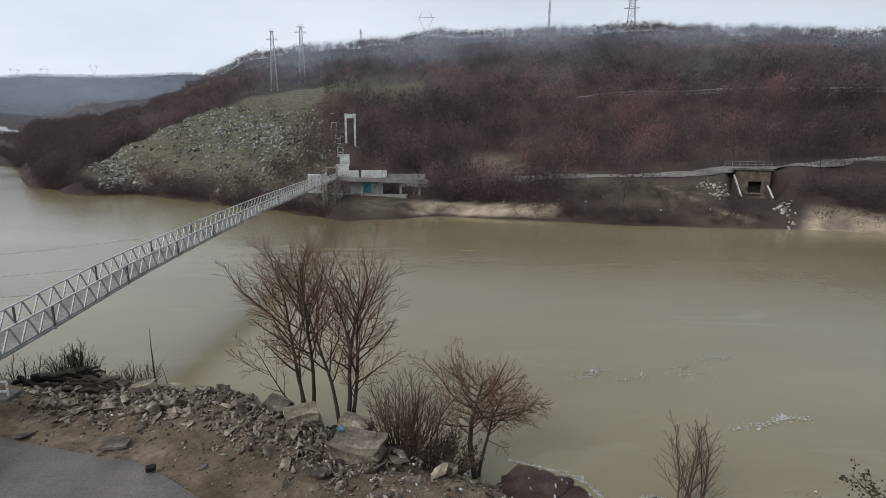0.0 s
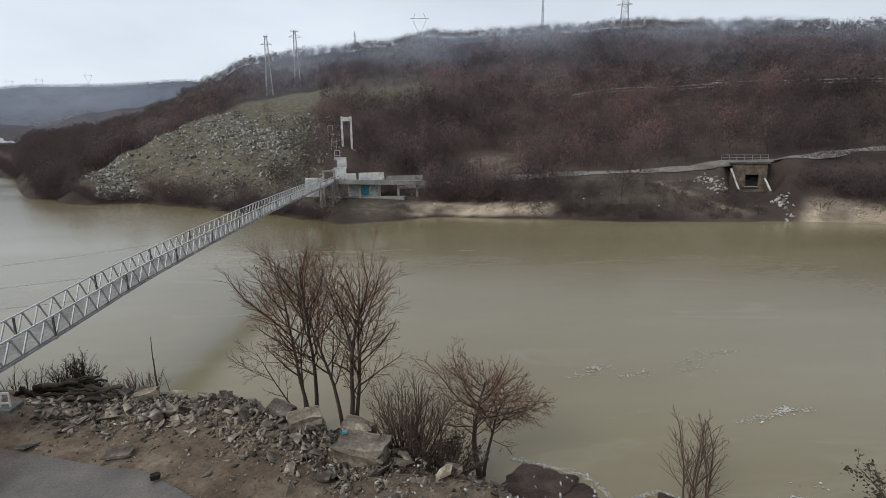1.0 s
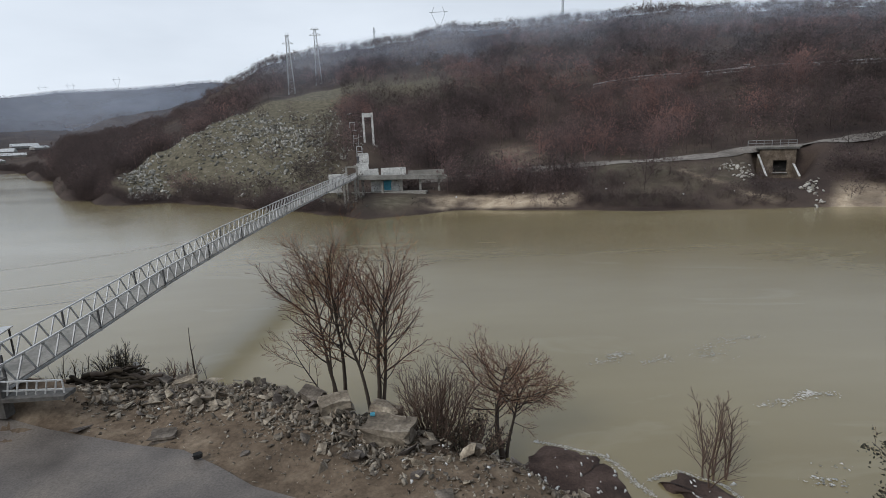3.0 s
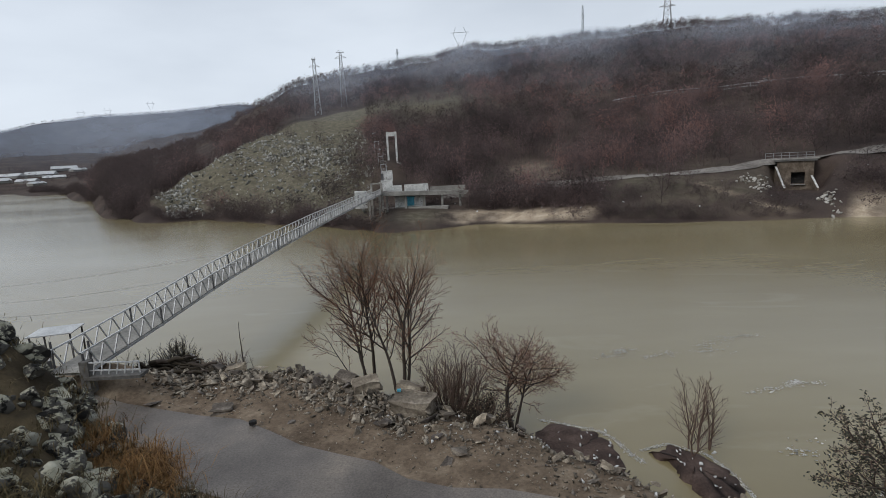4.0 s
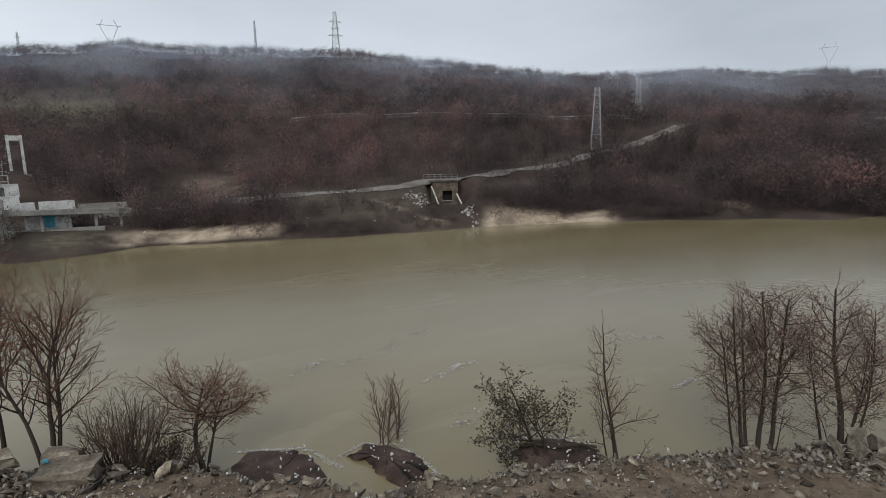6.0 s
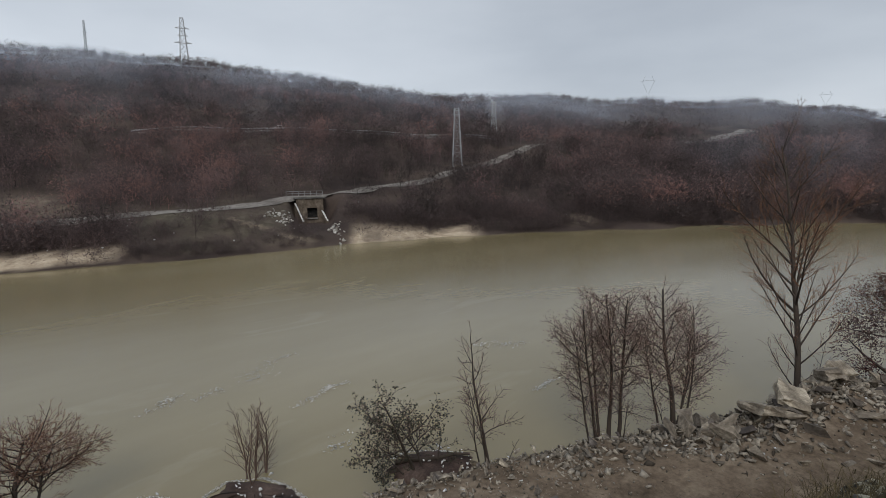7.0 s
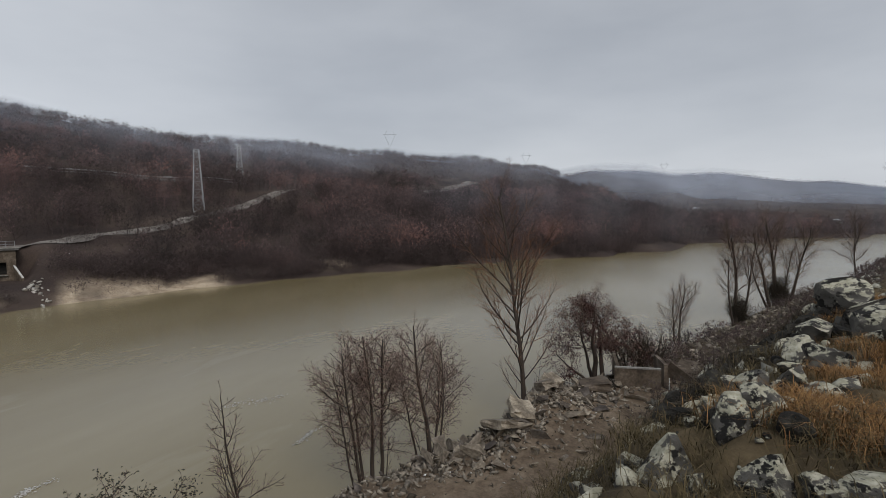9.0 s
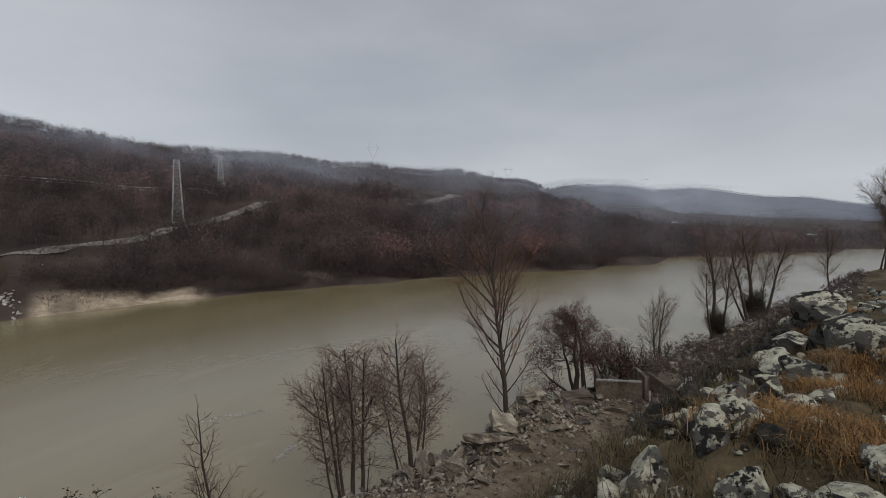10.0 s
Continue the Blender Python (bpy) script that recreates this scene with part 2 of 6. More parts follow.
def ground_material():
    """Soil whose cover is told by three masks of the mesh: bare (sand, dirt), green (turf with scree), near (the stony hillside)."""
    m, n, l, b = shader("ground_soil", 0.95, 0.0, 0.15)
    vec = where(n, l, False)
    wide = noise_node(n, l, vec, 0.06, 6, 0.62)
    mid = noise_node(n, l, vec, 0.7, 6, 0.65)
    fine = noise_node(n, l, vec, 6.0, 6, 0.7)
    litter = ramp_node(n, l, wide, [(0.32, (0.036, 0.027, 0.025)), (0.5, (0.062, 0.046, 0.040)), (0.68, (0.105, 0.080, 0.064))])
    sand = ramp_node(n, l, mid, [(0.3, (0.28, 0.22, 0.155)), (0.5, (0.44, 0.355, 0.26)), (0.7, (0.56, 0.47, 0.355))])
    turf = ramp_node(n, l, mid, [(0.3, (0.070, 0.062, 0.042)), (0.5, (0.128, 0.115, 0.080)), (0.7, (0.205, 0.180, 0.135))])
    dirt = ramp_node(n, l, mid, [(0.3, (0.088, 0.065, 0.046)), (0.5, (0.162, 0.122, 0.087)), (0.7, (0.27, 0.214, 0.157))])
    hill = ramp_node(n, l, mid, [(0.3, (0.030, 0.024, 0.016)), (0.48, (0.075, 0.058, 0.036)), (0.65, (0.18, 0.135, 0.078))])
    col = litter
    for mask, cover in (("sand", sand), ("turf", turf), ("dirt", dirt), ("stony", hill)):
        a = n.new("ShaderNodeAttribute")
        a.attribute_name = mask
        col = mixed(n, l, a.outputs["Fac"], col, cover)
    grain = ramp_node(n, l, fine, [(0.25, (0.6, 0.6, 0.6)), (0.75, (1.35, 1.35, 1.35))])
    l.new(mixed(n, l, 1.0, col, grain, "MULTIPLY"), b.inputs["Base Color"])
    bumped(n, l, b, fine, 0.5, 0.06)
    return m


M_GROUND = ground_material()


def haze_veil_material():
    """Distance haze and thin mist painted on sheets: mostly clear, denser in billows; its density comes from the mesh.
    """
    m = bpy.data.materials.new("haze_and_mist_veil")
    m.use_nodes = True
    n, l = m.node_tree.nodes, m.node_tree.links
    n.clear()
    out = n.new("ShaderNodeOutputMaterial")
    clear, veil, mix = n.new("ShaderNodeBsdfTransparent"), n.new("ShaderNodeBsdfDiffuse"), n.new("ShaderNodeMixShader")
    # the bluish tint stands for the haze of distance
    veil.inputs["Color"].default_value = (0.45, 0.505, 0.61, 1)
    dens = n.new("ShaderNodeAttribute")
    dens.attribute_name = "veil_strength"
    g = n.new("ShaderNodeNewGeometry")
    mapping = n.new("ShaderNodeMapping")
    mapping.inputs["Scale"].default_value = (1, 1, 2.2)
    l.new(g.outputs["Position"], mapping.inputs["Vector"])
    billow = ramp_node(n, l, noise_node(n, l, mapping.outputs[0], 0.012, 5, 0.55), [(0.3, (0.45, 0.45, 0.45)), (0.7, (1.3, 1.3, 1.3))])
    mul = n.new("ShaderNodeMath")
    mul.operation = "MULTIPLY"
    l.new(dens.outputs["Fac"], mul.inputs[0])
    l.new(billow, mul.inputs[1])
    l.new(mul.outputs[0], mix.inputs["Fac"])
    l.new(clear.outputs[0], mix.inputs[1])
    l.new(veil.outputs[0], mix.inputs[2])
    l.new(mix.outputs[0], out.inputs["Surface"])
    return m


M_HAZE_VEIL = haze_veil_material()


# ---- mesh helpers ----
class Shape:
    """Gathers points and faces of one mesh."""

    def __init__(self):
        self.v, self.f = [], []

    def box(self, m, sx, sy, sz, taper=1.0):
        """A box on the pose's origin, its base at z 0."""
        i = len(self.v)
        for z, k in ((0, 1.0), (sz, taper)):
            for x, y in ((-1, -1), (1, -1), (1, 1), (-1, 1)):
                self.v.append(tuple(m @ Vector((x * sx / 2 * k, y * sy / 2 * k, z))))
        self.f += [(i + 3, i + 2, i + 1, i), (i + 4, i + 5, i + 6, i + 7)]
        self.f += [(i + k, i + (k + 1) % 4, i + 4 + (k + 1) % 4, i + 4 + k) for k in range(4)]
        return self

    def bar(self, a, b, w, h=None):
        """A bar of square or flat section between two points."""
        a, b = Vector(a), Vector(b)
        d = b - a
        q = d.to_track_quat("Z", "Y").to_matrix().to_4x4()
        return self.box(Matrix.Translation(a) @ q, w, h or w, d.length)

    def beam(self, a, b, height, width):
        """A level beam or slab whose top edge runs from a to b."""
        a, b = Vector(a), Vector(b)
        d = b - a
        side = Vector((-d.y, d.x, 0)).normalized() * width / 2
        drop = Vector((0, 0, -height))
        i = len(self.v)
        for p in (a, b):
            self.v += [tuple(p - side + drop), tuple(p + side + drop), tuple(p + side), tuple(p - side)]
        self.f += [(i + 3, i + 2, i + 1, i), (i + 4, i + 5, i + 6, i + 7)]
        self.f += [(i + k, i + (k + 1) % 4, i + 4 + (k + 1) % 4, i + 4 + k) for k in range(4)]
        return self

    def tube(self, points, radii, sides):
        base = len(self.v)
        n = len(points)
        side = None
        for k in range(n):
            d = points[min(k + 1, n - 1)] - points[max(k - 1, 0)]
            if side is None:
                side = d.orthogonal().normalized()
            else:
                side = side - d * (side.dot(d) / max(d.length_squared, 1e-12))
                side = side.normalized() if side.length_squared > 1e-12 else d.orthogonal().normalized()
            up = d.cross(side).normalized()
            r = radii[k]
            p = points[k]
            for s in range(sides):
                a = 6.28318 * s / sides
                c, e = math.cos(a) * r, math.sin(a) * r
                self.v.append((p.x + side.x * c + up.x * e, p.y + side.y * c + up.y * e, p.z + side.z * c + up.z * e))
        for k in range(n - 1):
            i, j = base + k * sides, base + (k + 1) * sides
            for s in range(sides):
                t = (s + 1) % sides
                self.f.append((i + s, i + t, j + t, j + s))
        return self

    def mesh(self, name, material, smooth=False):
        me = bpy.data.meshes.new(name)
        me.from_pydata(self.v, [], self.f)
        me.materials.append(material)
        if smooth:
            me.polygons.foreach_set("use_smooth", [True] * len(me.polygons))
        me.update()
        return me


def part(name, shape, material, parent, label="", smooth=False):
    """One mesh object under a thing or a part."""
    me = shape if isinstance(shape, bpy.types.Mesh) else shape.mesh(name, material, smooth)
    ob = new(name, me)
    ob.parent = parent
    return tagged(ob, label)


def thing(name, place, label, category, group="", turn=0.0, kind=""):
    ob = new(name)
    ob.empty_display_size = 0.3
    ob.matrix_world = pose(*place, 0, 0, turn)
    return tagged(ob, label, category, group, kind)


def numpy_mesh(name, verts, tris, material, attributes=(), smooth=False):
    me = bpy.data.meshes.new(name)
    me.vertices.add(len(verts))
    me.vertices.foreach_set("co", np.asarray(verts, np.float32).ravel())
    k = tris.shape[1]
    me.loops.add(len(tris) * k)
    me.loops.foreach_set("vertex_index", np.asarray(tris, np.int32).ravel())
    me.polygons.add(len(tris))
    me.polygons.foreach_set("loop_start", np.arange(0, len(tris) * k, k, dtype=np.int32))
    me.update(calc_edges=True)
    for key, values in attributes:
        a = me.attributes.new(key, "FLOAT", "POINT")
        a.data.foreach_set("value", np.asarray(values, np.float32))
    if smooth:
        me.polygons.foreach_set("use_smooth", np.ones(len(tris), bool))
    me.materials.append(material)
    return me


def polar(az, r, z=0.0):
    """A place by its bearing from the stand (degrees, to the left of straight ahead) and its distance."""
    return Vector((-math.sin(radians(az)) * r, math.cos(radians(az)) * r, z))


def rise(el, r):
    return EYE + r * math.tan(radians(el))


# ---- the lie of the land ----
def wobble(x, y, scale, seed=0.0):
    """Smooth uneven ground, about -1 to 1."""
    a = np.sin(x / scale + 1.7 * np.sin(y / scale * 0.7 + seed) + seed) + np.sin(y / scale * 1.3 + 1.3 * np.sin(x / scale * 0.8 - seed) + 2 * seed)
    b = np.sin(x / scale * 2.3 - y / scale * 1.9 + seed * 3) + np.sin(x / scale * 2.9 + y / scale * 2.1 + 1.1 * np.sin(y / scale) - seed)
    return (a + 0.5 * b) / 3.0


SPOKES = []


def spoke(az, shore, *rises):
    """The far side along one bearing: where the water ends, then distances and the angles at which the ground stands there."""
    rr, zz = [0.0, shore - 6.0, shore], [-1.6, -1.2, 0.05]
    rr.append(shore + 4.0)
    zz.append(0.7 if az > 12 else 1.4)
    for r, el in rises[1:]:
        rr.append(r)
        zz.append(rise(el, r))
    zz[-1] = rise(rises[-1][1] + 0.4, rises[-1][0])
    rr += [rises[-1][0] * 1.25, 4200.0]
    zz += [zz[-1] * 0.96, zz[-1] * 0.7]
    SPOKES.append((az, np.array(rr), np.array(zz)))


spoke(75, 1500, (1600, 0.0), (2200, 2.0))
spoke(52, 900, (1000, 0.0), (1700, 3.0))
spoke(44, 573, (860, -0.4), (1500, 3.3))
spoke(39.5, 450, (490, -1.2), (700, -0.2), (1500, 4.2))
spoke(37.6, 300, (280, -2.2), (400, -0.6), (700, -0.1), (1500, 4.4))
spoke(35.6, 166, (172, -3.4), (230, -0.8), (320, 0.5), (500, 0.6), (800, 0.9), (1500, 4.7))
spoke(31.5, 140, (150, -3.0), (152, -2.9), (162, -2.2), (190, -1.9), (300, 0.7), (430, 1.4), (700, 1.6), (1500, 4.9))
spoke(28.6, 138, (146, -3.9), (164, -1.1), (178, -0.3), (205, -0.5), (310, 1.5), (430, 2.3), (700, 2.3), (1500, 5.1))
spoke(25.2, 126, (138, -4.1), (162, -0.1), (182, 1.3), (206, 1.1), (320, 2.8), (430, 3.7), (700, 3.4), (1500, 5.5))
spoke(23.4, 119, (133, -4.3), (161, 0.1), (190, 2.2), (212, 2.1), (310, 3.5), (430, 4.9), (700, 4.2), (1500, 5.6))
spoke(21.7, 112, (128, -4.5), (160, 0.2), (198, 3.0), (222, 3.1), (300, 4.2), (430, 5.8), (700, 4.6), (1500, 5.4))
spoke(17.9, 103, (119, -4.6), (160, 1.0), (200, 3.7), (300, 5.4), (440, 7.2))
spoke(12.9, 92.5, (107, -4.9), (118, -3.4), (150, 0.8), (205, 4.2), (300, 6.0), (440, 7.9))
spoke(9.5, 86, (98, -5.5), (107, -4.6), (122, -0.6), (140, 1.0), (200, 4.4), (440, 8.3))
spoke(6, 87, (98, -5.3), (107, -4.6), (120, -2.3), (150, 0.4), (210, 4.6), (430, 9.0))
spoke(0, 91, (101, -6.0), (108, -4.6), (116, -3.2), (140, -0.6), (200, 4.3), (420, 9.9))
spoke(-8, 88.5, (99, -6.1), (106, -4.6), (112, -3.4), (135, -1.0), (190, 3.9), (400, 10.1))
spoke(-18.5, 87, (97, -5.7), (106.5, -3.5), (114, -2.85), (130, -1.2), (185, 4.7), (190, 4.8), (395, 10.0))
spoke(-25, 89.5, (99, -5.6), (108.5, -3.3), (115, -2.35), (125, -1.5), (185, 4.5), (190, 4.6), (400, 9.6))
spoke(-27.5, 90.5, (96, -5.6), (107.5, -3.9), (113, -2.9), (116, -2.1), (121, -1.95), (128, -1.2), (186, 4.4), (191, 4.5), (404, 9.4))
spoke(-28.5, 91.5, (96, -5.7), (106, -5.2), (116.4, -4.7), (117.6, -1.98), (122, -1.93), (129, -1.1), (186, 4.35), (191, 4.45), (405, 9.3))
spoke(-31.6, 94, (99, -5.6), (106, -5.2), (116.4, -4.7), (117.6, -1.9), (122, -1.85), (131, -0.95), (187, 4.25), (192, 4.35), (410, 9.0))
spoke(-33.0, 95.5, (100, -5.4), (109, -3.9), (115, -2.7), (118.6, -1.8), (123, -1.6), (132, -0.8), (187, 4.2), (192, 4.3), (412, 8.8))
spoke(-37.2, 97.5, (115, -4.7), (124, -2.0), (128, -1.1), (131, -1.0), (150, 0.5), (188, 4.1), (193, 4.2), (420, 8.2))
spoke(-45.5, 104, (121, -4.4), (135, -1.6), (149, 0.5), (153, 0.6), (165, 1.3), (195, 3.9), (200, 4.0), (450, 7.6))
spoke(-54.2, 111, (127, -4.3), (150, -1.2), (179, 2.8), (184, 2.9), (200, 3.1), (500, 7.1))
spoke(-62, 118, (132, -3.9), (170, -0.4), (250, 2.2), (520, 6.3))
spoke(-72, 133, (141, -3.7), (190, -0.3), (280, 2.4), (560, 5.6))
spoke(-80, 148, (154, -3.5), (200, -0.9), (300, 2.2), (620, 4.6))
spoke(-86, 155, (170, -3.3), (220, -0.9), (300, 1.8), (340, 2.4), (500, 2.0), (1000, 4.2))
spoke(-90, 178, (196, -3.0), (240, -1.2), (320, 0.4), (500, 0.4), (1100, 4.0))
spoke(-97, 237, (262, -2.3), (320, -1.3), (500, -0.6), (800, 0.5), (1400, 3.4))
spoke(-106, 292, (315, -1.9), (420, -1.3), (700, -0.6), (1600, 2.2))
spoke(-112, 350, (385, -1.6), (600, -0.9), (1800, 1.2))
spoke(-135, 900, (950, -0.4), (2000, 1.0))
SPOKES.sort(key=lambda s: s[0])
SPOKE_AZ = np.array([s[0] for s in SPOKES])

# the near waterline, from upstream to downstream
BANK_X = np.array([-400, -120, -60, -31.8, -25.6, -16.1, -9.5, -7.0, -1.6, 2.1, 4.6, 5.6, 6.6, 8.6, 9.4, 13.0, 15.2, 18.2, 22.6, 28.7, 32.6, 36.6, 44.5, 52, 61, 79, 92, 105, 200, 500])
BANK_Y = np.array([240, 84, 41, 29.2, 29.4, 27.6, 27.0, 25.6, 22.6, 20.0, 17.4, 16.6, 16.2, 15.9, 15.3, 14.2, 13.2, 11.9, 9.4, 7.0, 4.6, 2.2, -1.4, -5.5, -9.9, -18.8, -27.3, -38, -92, -260])


def bank_y(x):
    return np.interp(x, BANK_X, BANK_Y) + 0.25 * np.sin(x * 1.9) + 0.15 * np.sin(x * 4.3 + 1)


def lip_y(x):
    """Where the near hillside breaks off towards the river."""
    return np.where(x < 0, 1.6 - 0.40 * x, 1.6 - 0.39 * x)


def foot_y(x):
    return np.minimum(np.where(x < 0, 9.5 - 0.38 * x, 9.5 - 0.43 * x), np.interp(x, BANK_X, BANK_Y) - 7.0)


def near_z(x, y):
    inland = bank_y(x) - y
    flat = np.interp(inland, [-6, -1.5, 0, 1.2, 3.0, 5.5, 8], [-1.8, -0.9, 0.0, 0.9, 1.9, 2.1, 2.0])
    flat = flat + np.where(inland > 0, 0.10 * wobble(x, y, 1.6, 0.4), 0.0)
    knoll = np.exp(-(((x + 17.6) / 2.2) ** 2 + ((y - 21.9) / 1.5) ** 2)) * 1.4 + np.exp(-(((x + 5.7) / 1.9) ** 2 + ((y - 5.5) / 1.6) ** 2)) * 2.1
    heap = knoll + np.exp(-(((x - 27) / 4.5) ** 2 + ((y - 4.2) / 1.6) ** 2)) * 0.9
    flat = flat + np.where(inland > 0.3, heap, 0.0)
    lip, foot = lip_y(x), foot_y(x)
    top = np.clip(10.3 - np.where(x > 0, 0.062 * x, -0.20 * np.maximum(x, -4.5)), 5.0, 11.0)
    u = np.clip((foot - y) / np.maximum(foot - lip, 1.0), 0, 1)
    u = u * u * (3 - 2 * u) * 0.35 + u * 0.65
    back = np.clip(lip - y, 0, 400) * 0.16
    hill = (top - 2.0) * u + np.minimum(back, 30)
    hill = hill + np.where(u > 0.02, (0.10 * wobble(x, y, 0.22, 4.0) + 0.16 * wobble(x, y, 0.5, 3.0) + 0.25 * wobble(x, y, 1.1, 1.0) + 0.3 * wobble(x, y, 3.0, 2.0)) * np.clip(u * 3, 0, 1), 0.0)
    rug = np.clip(np.hypot(x, y) / 3.0 - 0.2, 0, 1)
    return flat + np.where(rug < 1, (top - 2.0) * u + np.minimum(back, 30) + (hill - (top - 2.0) * u - np.minimum(back, 30)) * rug, hill)


def far_z(x, y):
    az, r = np.degrees(np.arctan2(-x, y)), np.hypot(x, y)
    table = np.stack([np.interp(r, s[1], s[2]) for s in SPOKES])
    k = np.clip(np.searchsorted(SPOKE_AZ, az) - 1, 0, len(SPOKES) - 2)
    u = np.clip((az - SPOKE_AZ[k]) / (SPOKE_AZ[k + 1] - SPOKE_AZ[k]), 0, 1)
    u = u * u * (3 - 2 * u)
    i = np.arange(len(az))
    z = table[k, i] * (1 - u) + table[k + 1, i] * u
    z = z + np.clip((z - 3) / 30, 0, 1) * wobble(x, y, 14.0, 3.0) * 1.3 + np.clip((z - 10) / 60, 0, 1) * wobble(x, y, 55.0, 5.0) * 3.0
    return np.where((az > 75) | (az < -135), -1.6, z)


def ground_z(x, y):
    x, y = np.atleast_1d(np.asarray(x, float)), np.atleast_1d(np.asarray(y, float))
    return np.maximum(near_z(x, y), far_z(x, y))


def gz(x, y):
    return float(ground_z(x, y)[0])


def on_ground(az, r, lift=0.0):
    p = polar(az, r)
    return Vector((p.x, p.y, gz(p.x, p.y) + lift))


def smooth(a, lo, hi):
    t = np.clip((a - lo) / (hi - lo), 0, 1)
    return t * t * (3 - 2 * t)


def shore_r(az):
    return np.interp(az, SPOKE_AZ, [s[1][2] for s in SPOKES])


def crest_r(az):
    """How far up the open green slope reaches, by bearing."""
    return np.interp(az, [12, 20, 21.7, 25.2, 28.6, 31.5, 32.8], [228, 215, 204, 186, 182, 166, 160])


def footpath(x, y, line, width):
    """1 on a trodden path through bearings and distances, 0 beside it."""
    best = np.full(len(x), 1e9)
    pts = [np.array(polar(*q))[:2] for q in line]
    for a, b in zip(pts, pts[1:]):
        d = b - a
        t = np.clip(((x - a[0]) * d[0] + (y - a[1]) * d[1]) / (d @ d), 0, 1)
        best = np.minimum(best, np.hypot(x - a[0] - t * d[0], y - a[1] - t * d[1]))
    return 1 - smooth(best, width * 0.5, width * 1.6)


def covers(x, y, z):
    """Masks of the ground's cover."""
    az, r = np.degrees(np.arctan2(-x, y)), np.hypot(x, y)
    off = r - shore_r(az)
    near = near_z(x, y) > far_z(x, y)
    speck = wobble(x, y, 4.0, 7.0) * 0.5 + wobble(x, y, 1.3, 9.0) * 0.4
    strip = smooth(az, -15, -10) * (1 - smooth(az, 2, 6)) * (1 - smooth(off + speck * 4, 4.5, 9)) * smooth(off + speck, 0.3, 1.2)
    strip2 = smooth(az, -49, -46) * (1 - smooth(az, -36, -33)) * (1 - smooth(off + speck * 5, 3.0, 7.0)) + 0.7 * smooth(az, -39, -37) * (1 - smooth(az, -35, -33.5)) * (1 - smooth(off + speck * 3, 6, 10))
    spot = np.exp(-(((az + 58.5) / 1.3) ** 2 + ((off - 6) / 3) ** 2)) + np.exp(-(((az + 28) / 2.0) ** 2 + ((off - 4) / 3) ** 2)) * 0.6
    patch = np.exp(-(((az + 6) / 3.2) ** 2 + ((r - 124) / 9) ** 2)) * 0.45
    sand = np.where(near, 0, np.clip(strip + strip2 + spot + patch + 0.5 * footpath(x, y, ((-22.0, 104.0), (-23.5, 101.5), (-26.0, 98.6), (-28.4, 95.5)), 0.6), 0, 1))
    strip = strip + footpath(x, y, ((-11.0, 92.5), (-13.4, 97.0), (-15.6, 102.0), (-16.6, 107.0)), 0.8) * (0.8 + 0.3 * speck)
    turf = smooth(az, 9.5, 14) * (1 - smooth(az, 32.2, 33.4)) * smooth(off, 4, 12) * (1 - smooth(r, crest_r(az) + 2, crest_r(az) + 22))
    bench = smooth(az, -29, -26.5) * (1 - smooth(az, -16, -12)) * smooth(off, 1.0, 3.0) * (1 - smooth(r, 114, 120))
    worn = footpath(x, y, ((-22.0, 104.0), (-23.5, 101.5), (-26.0, 98.6), (-28.4, 95.5)), 0.6)
    turf = turf + bench * (0.3 + 0.4 * speck) * (1 - worn)
    turf = turf + 0.75 * np.exp(-(((az - 6.5) / 3.0) ** 2 + ((off - 6) / 5) ** 2)) + 0.8 * smooth(az, -3, 3) * (1 - smooth(az, 13, 16)) * np.exp(-((r - 225) / 25) ** 2)
    turf = np.where(near, 0, np.clip(turf + speck * 0.2 * (turf > 0.05), 0, 1))
    inland = bank_y(x) - y
    u = (foot_y(x) - y) / np.maximum(foot_y(x) - lip_y(x), 1.0)
    stony = np.where(near, smooth(u + speck * 0.15, -0.05, 0.25), 0)
    dirt = np.where(near, smooth(inland, -0.5, 1.0) * (1 - 0.8 * smooth(x + speck * 4, 34, 40)), 0)
    turf = np.where(near, 0.5 * smooth(x + speck * 4, 36, 46) * smooth(inland + speck * 2, 1.0, 3.0), turf)
    sand = sand * np.clip(0.8 + 1.5 * speck, 0.0, 1.0)
    return (("sand", sand), ("turf", turf), ("dirt", dirt), ("stony", stony))


def ground_sheet():
    """One sheet of ground from under the stand to the horizon, finer where it is near."""
    rad = 0.4 * 1.031 ** np.arange(0, 302)
    rad = np.unique(np.concatenate([[0.05], rad[rad < 4000], np.arange(85, 135, 1.2), np.arange(135, 212, 2.2), [4200.0]]))
    ang = np.concatenate([np.arange(-126, 62, 0.42), np.arange(62, 234, 3.0)])
    A, R = np.meshgrid(np.radians(ang), rad)
    x, y = (-np.sin(A) * R).ravel(), (np.cos(A) * R).ravel()
    z = ground_z(x, y)
    n, k = len(ang), len(rad)
    i = np.arange(n)
    a = (np.arange(k - 1)[:, None] * n + i[None]).ravel()
    b = (np.arange(k - 1)[:, None] * n + ((i + 1) % n)[None]).ravel()
    quads = np.stack([a, b, b + n, a + n], 1)[:, ::-1]
    me = numpy_mesh("ground", np.stack([x, y, z], 1), quads, M_GROUND, covers(x, y, z), True)
    return tagged(new("ground", me), "brown winter ground of river banks and wooded hills", "ground", kind="structure")


ground_sheet()

water_shape = Shape()
water_shape.v = [(-4000, -4000, 0), (4000, -4000, 0), (4000, 4000, 0), (-4000, 4000, 0)]
water_shape.f = [(0, 1, 2, 3)]
water = new("water", water_shape.mesh("water", M_WATER))
tagged(water, "broad muddy olive-brown river with slow ripples", "river", kind="structure")


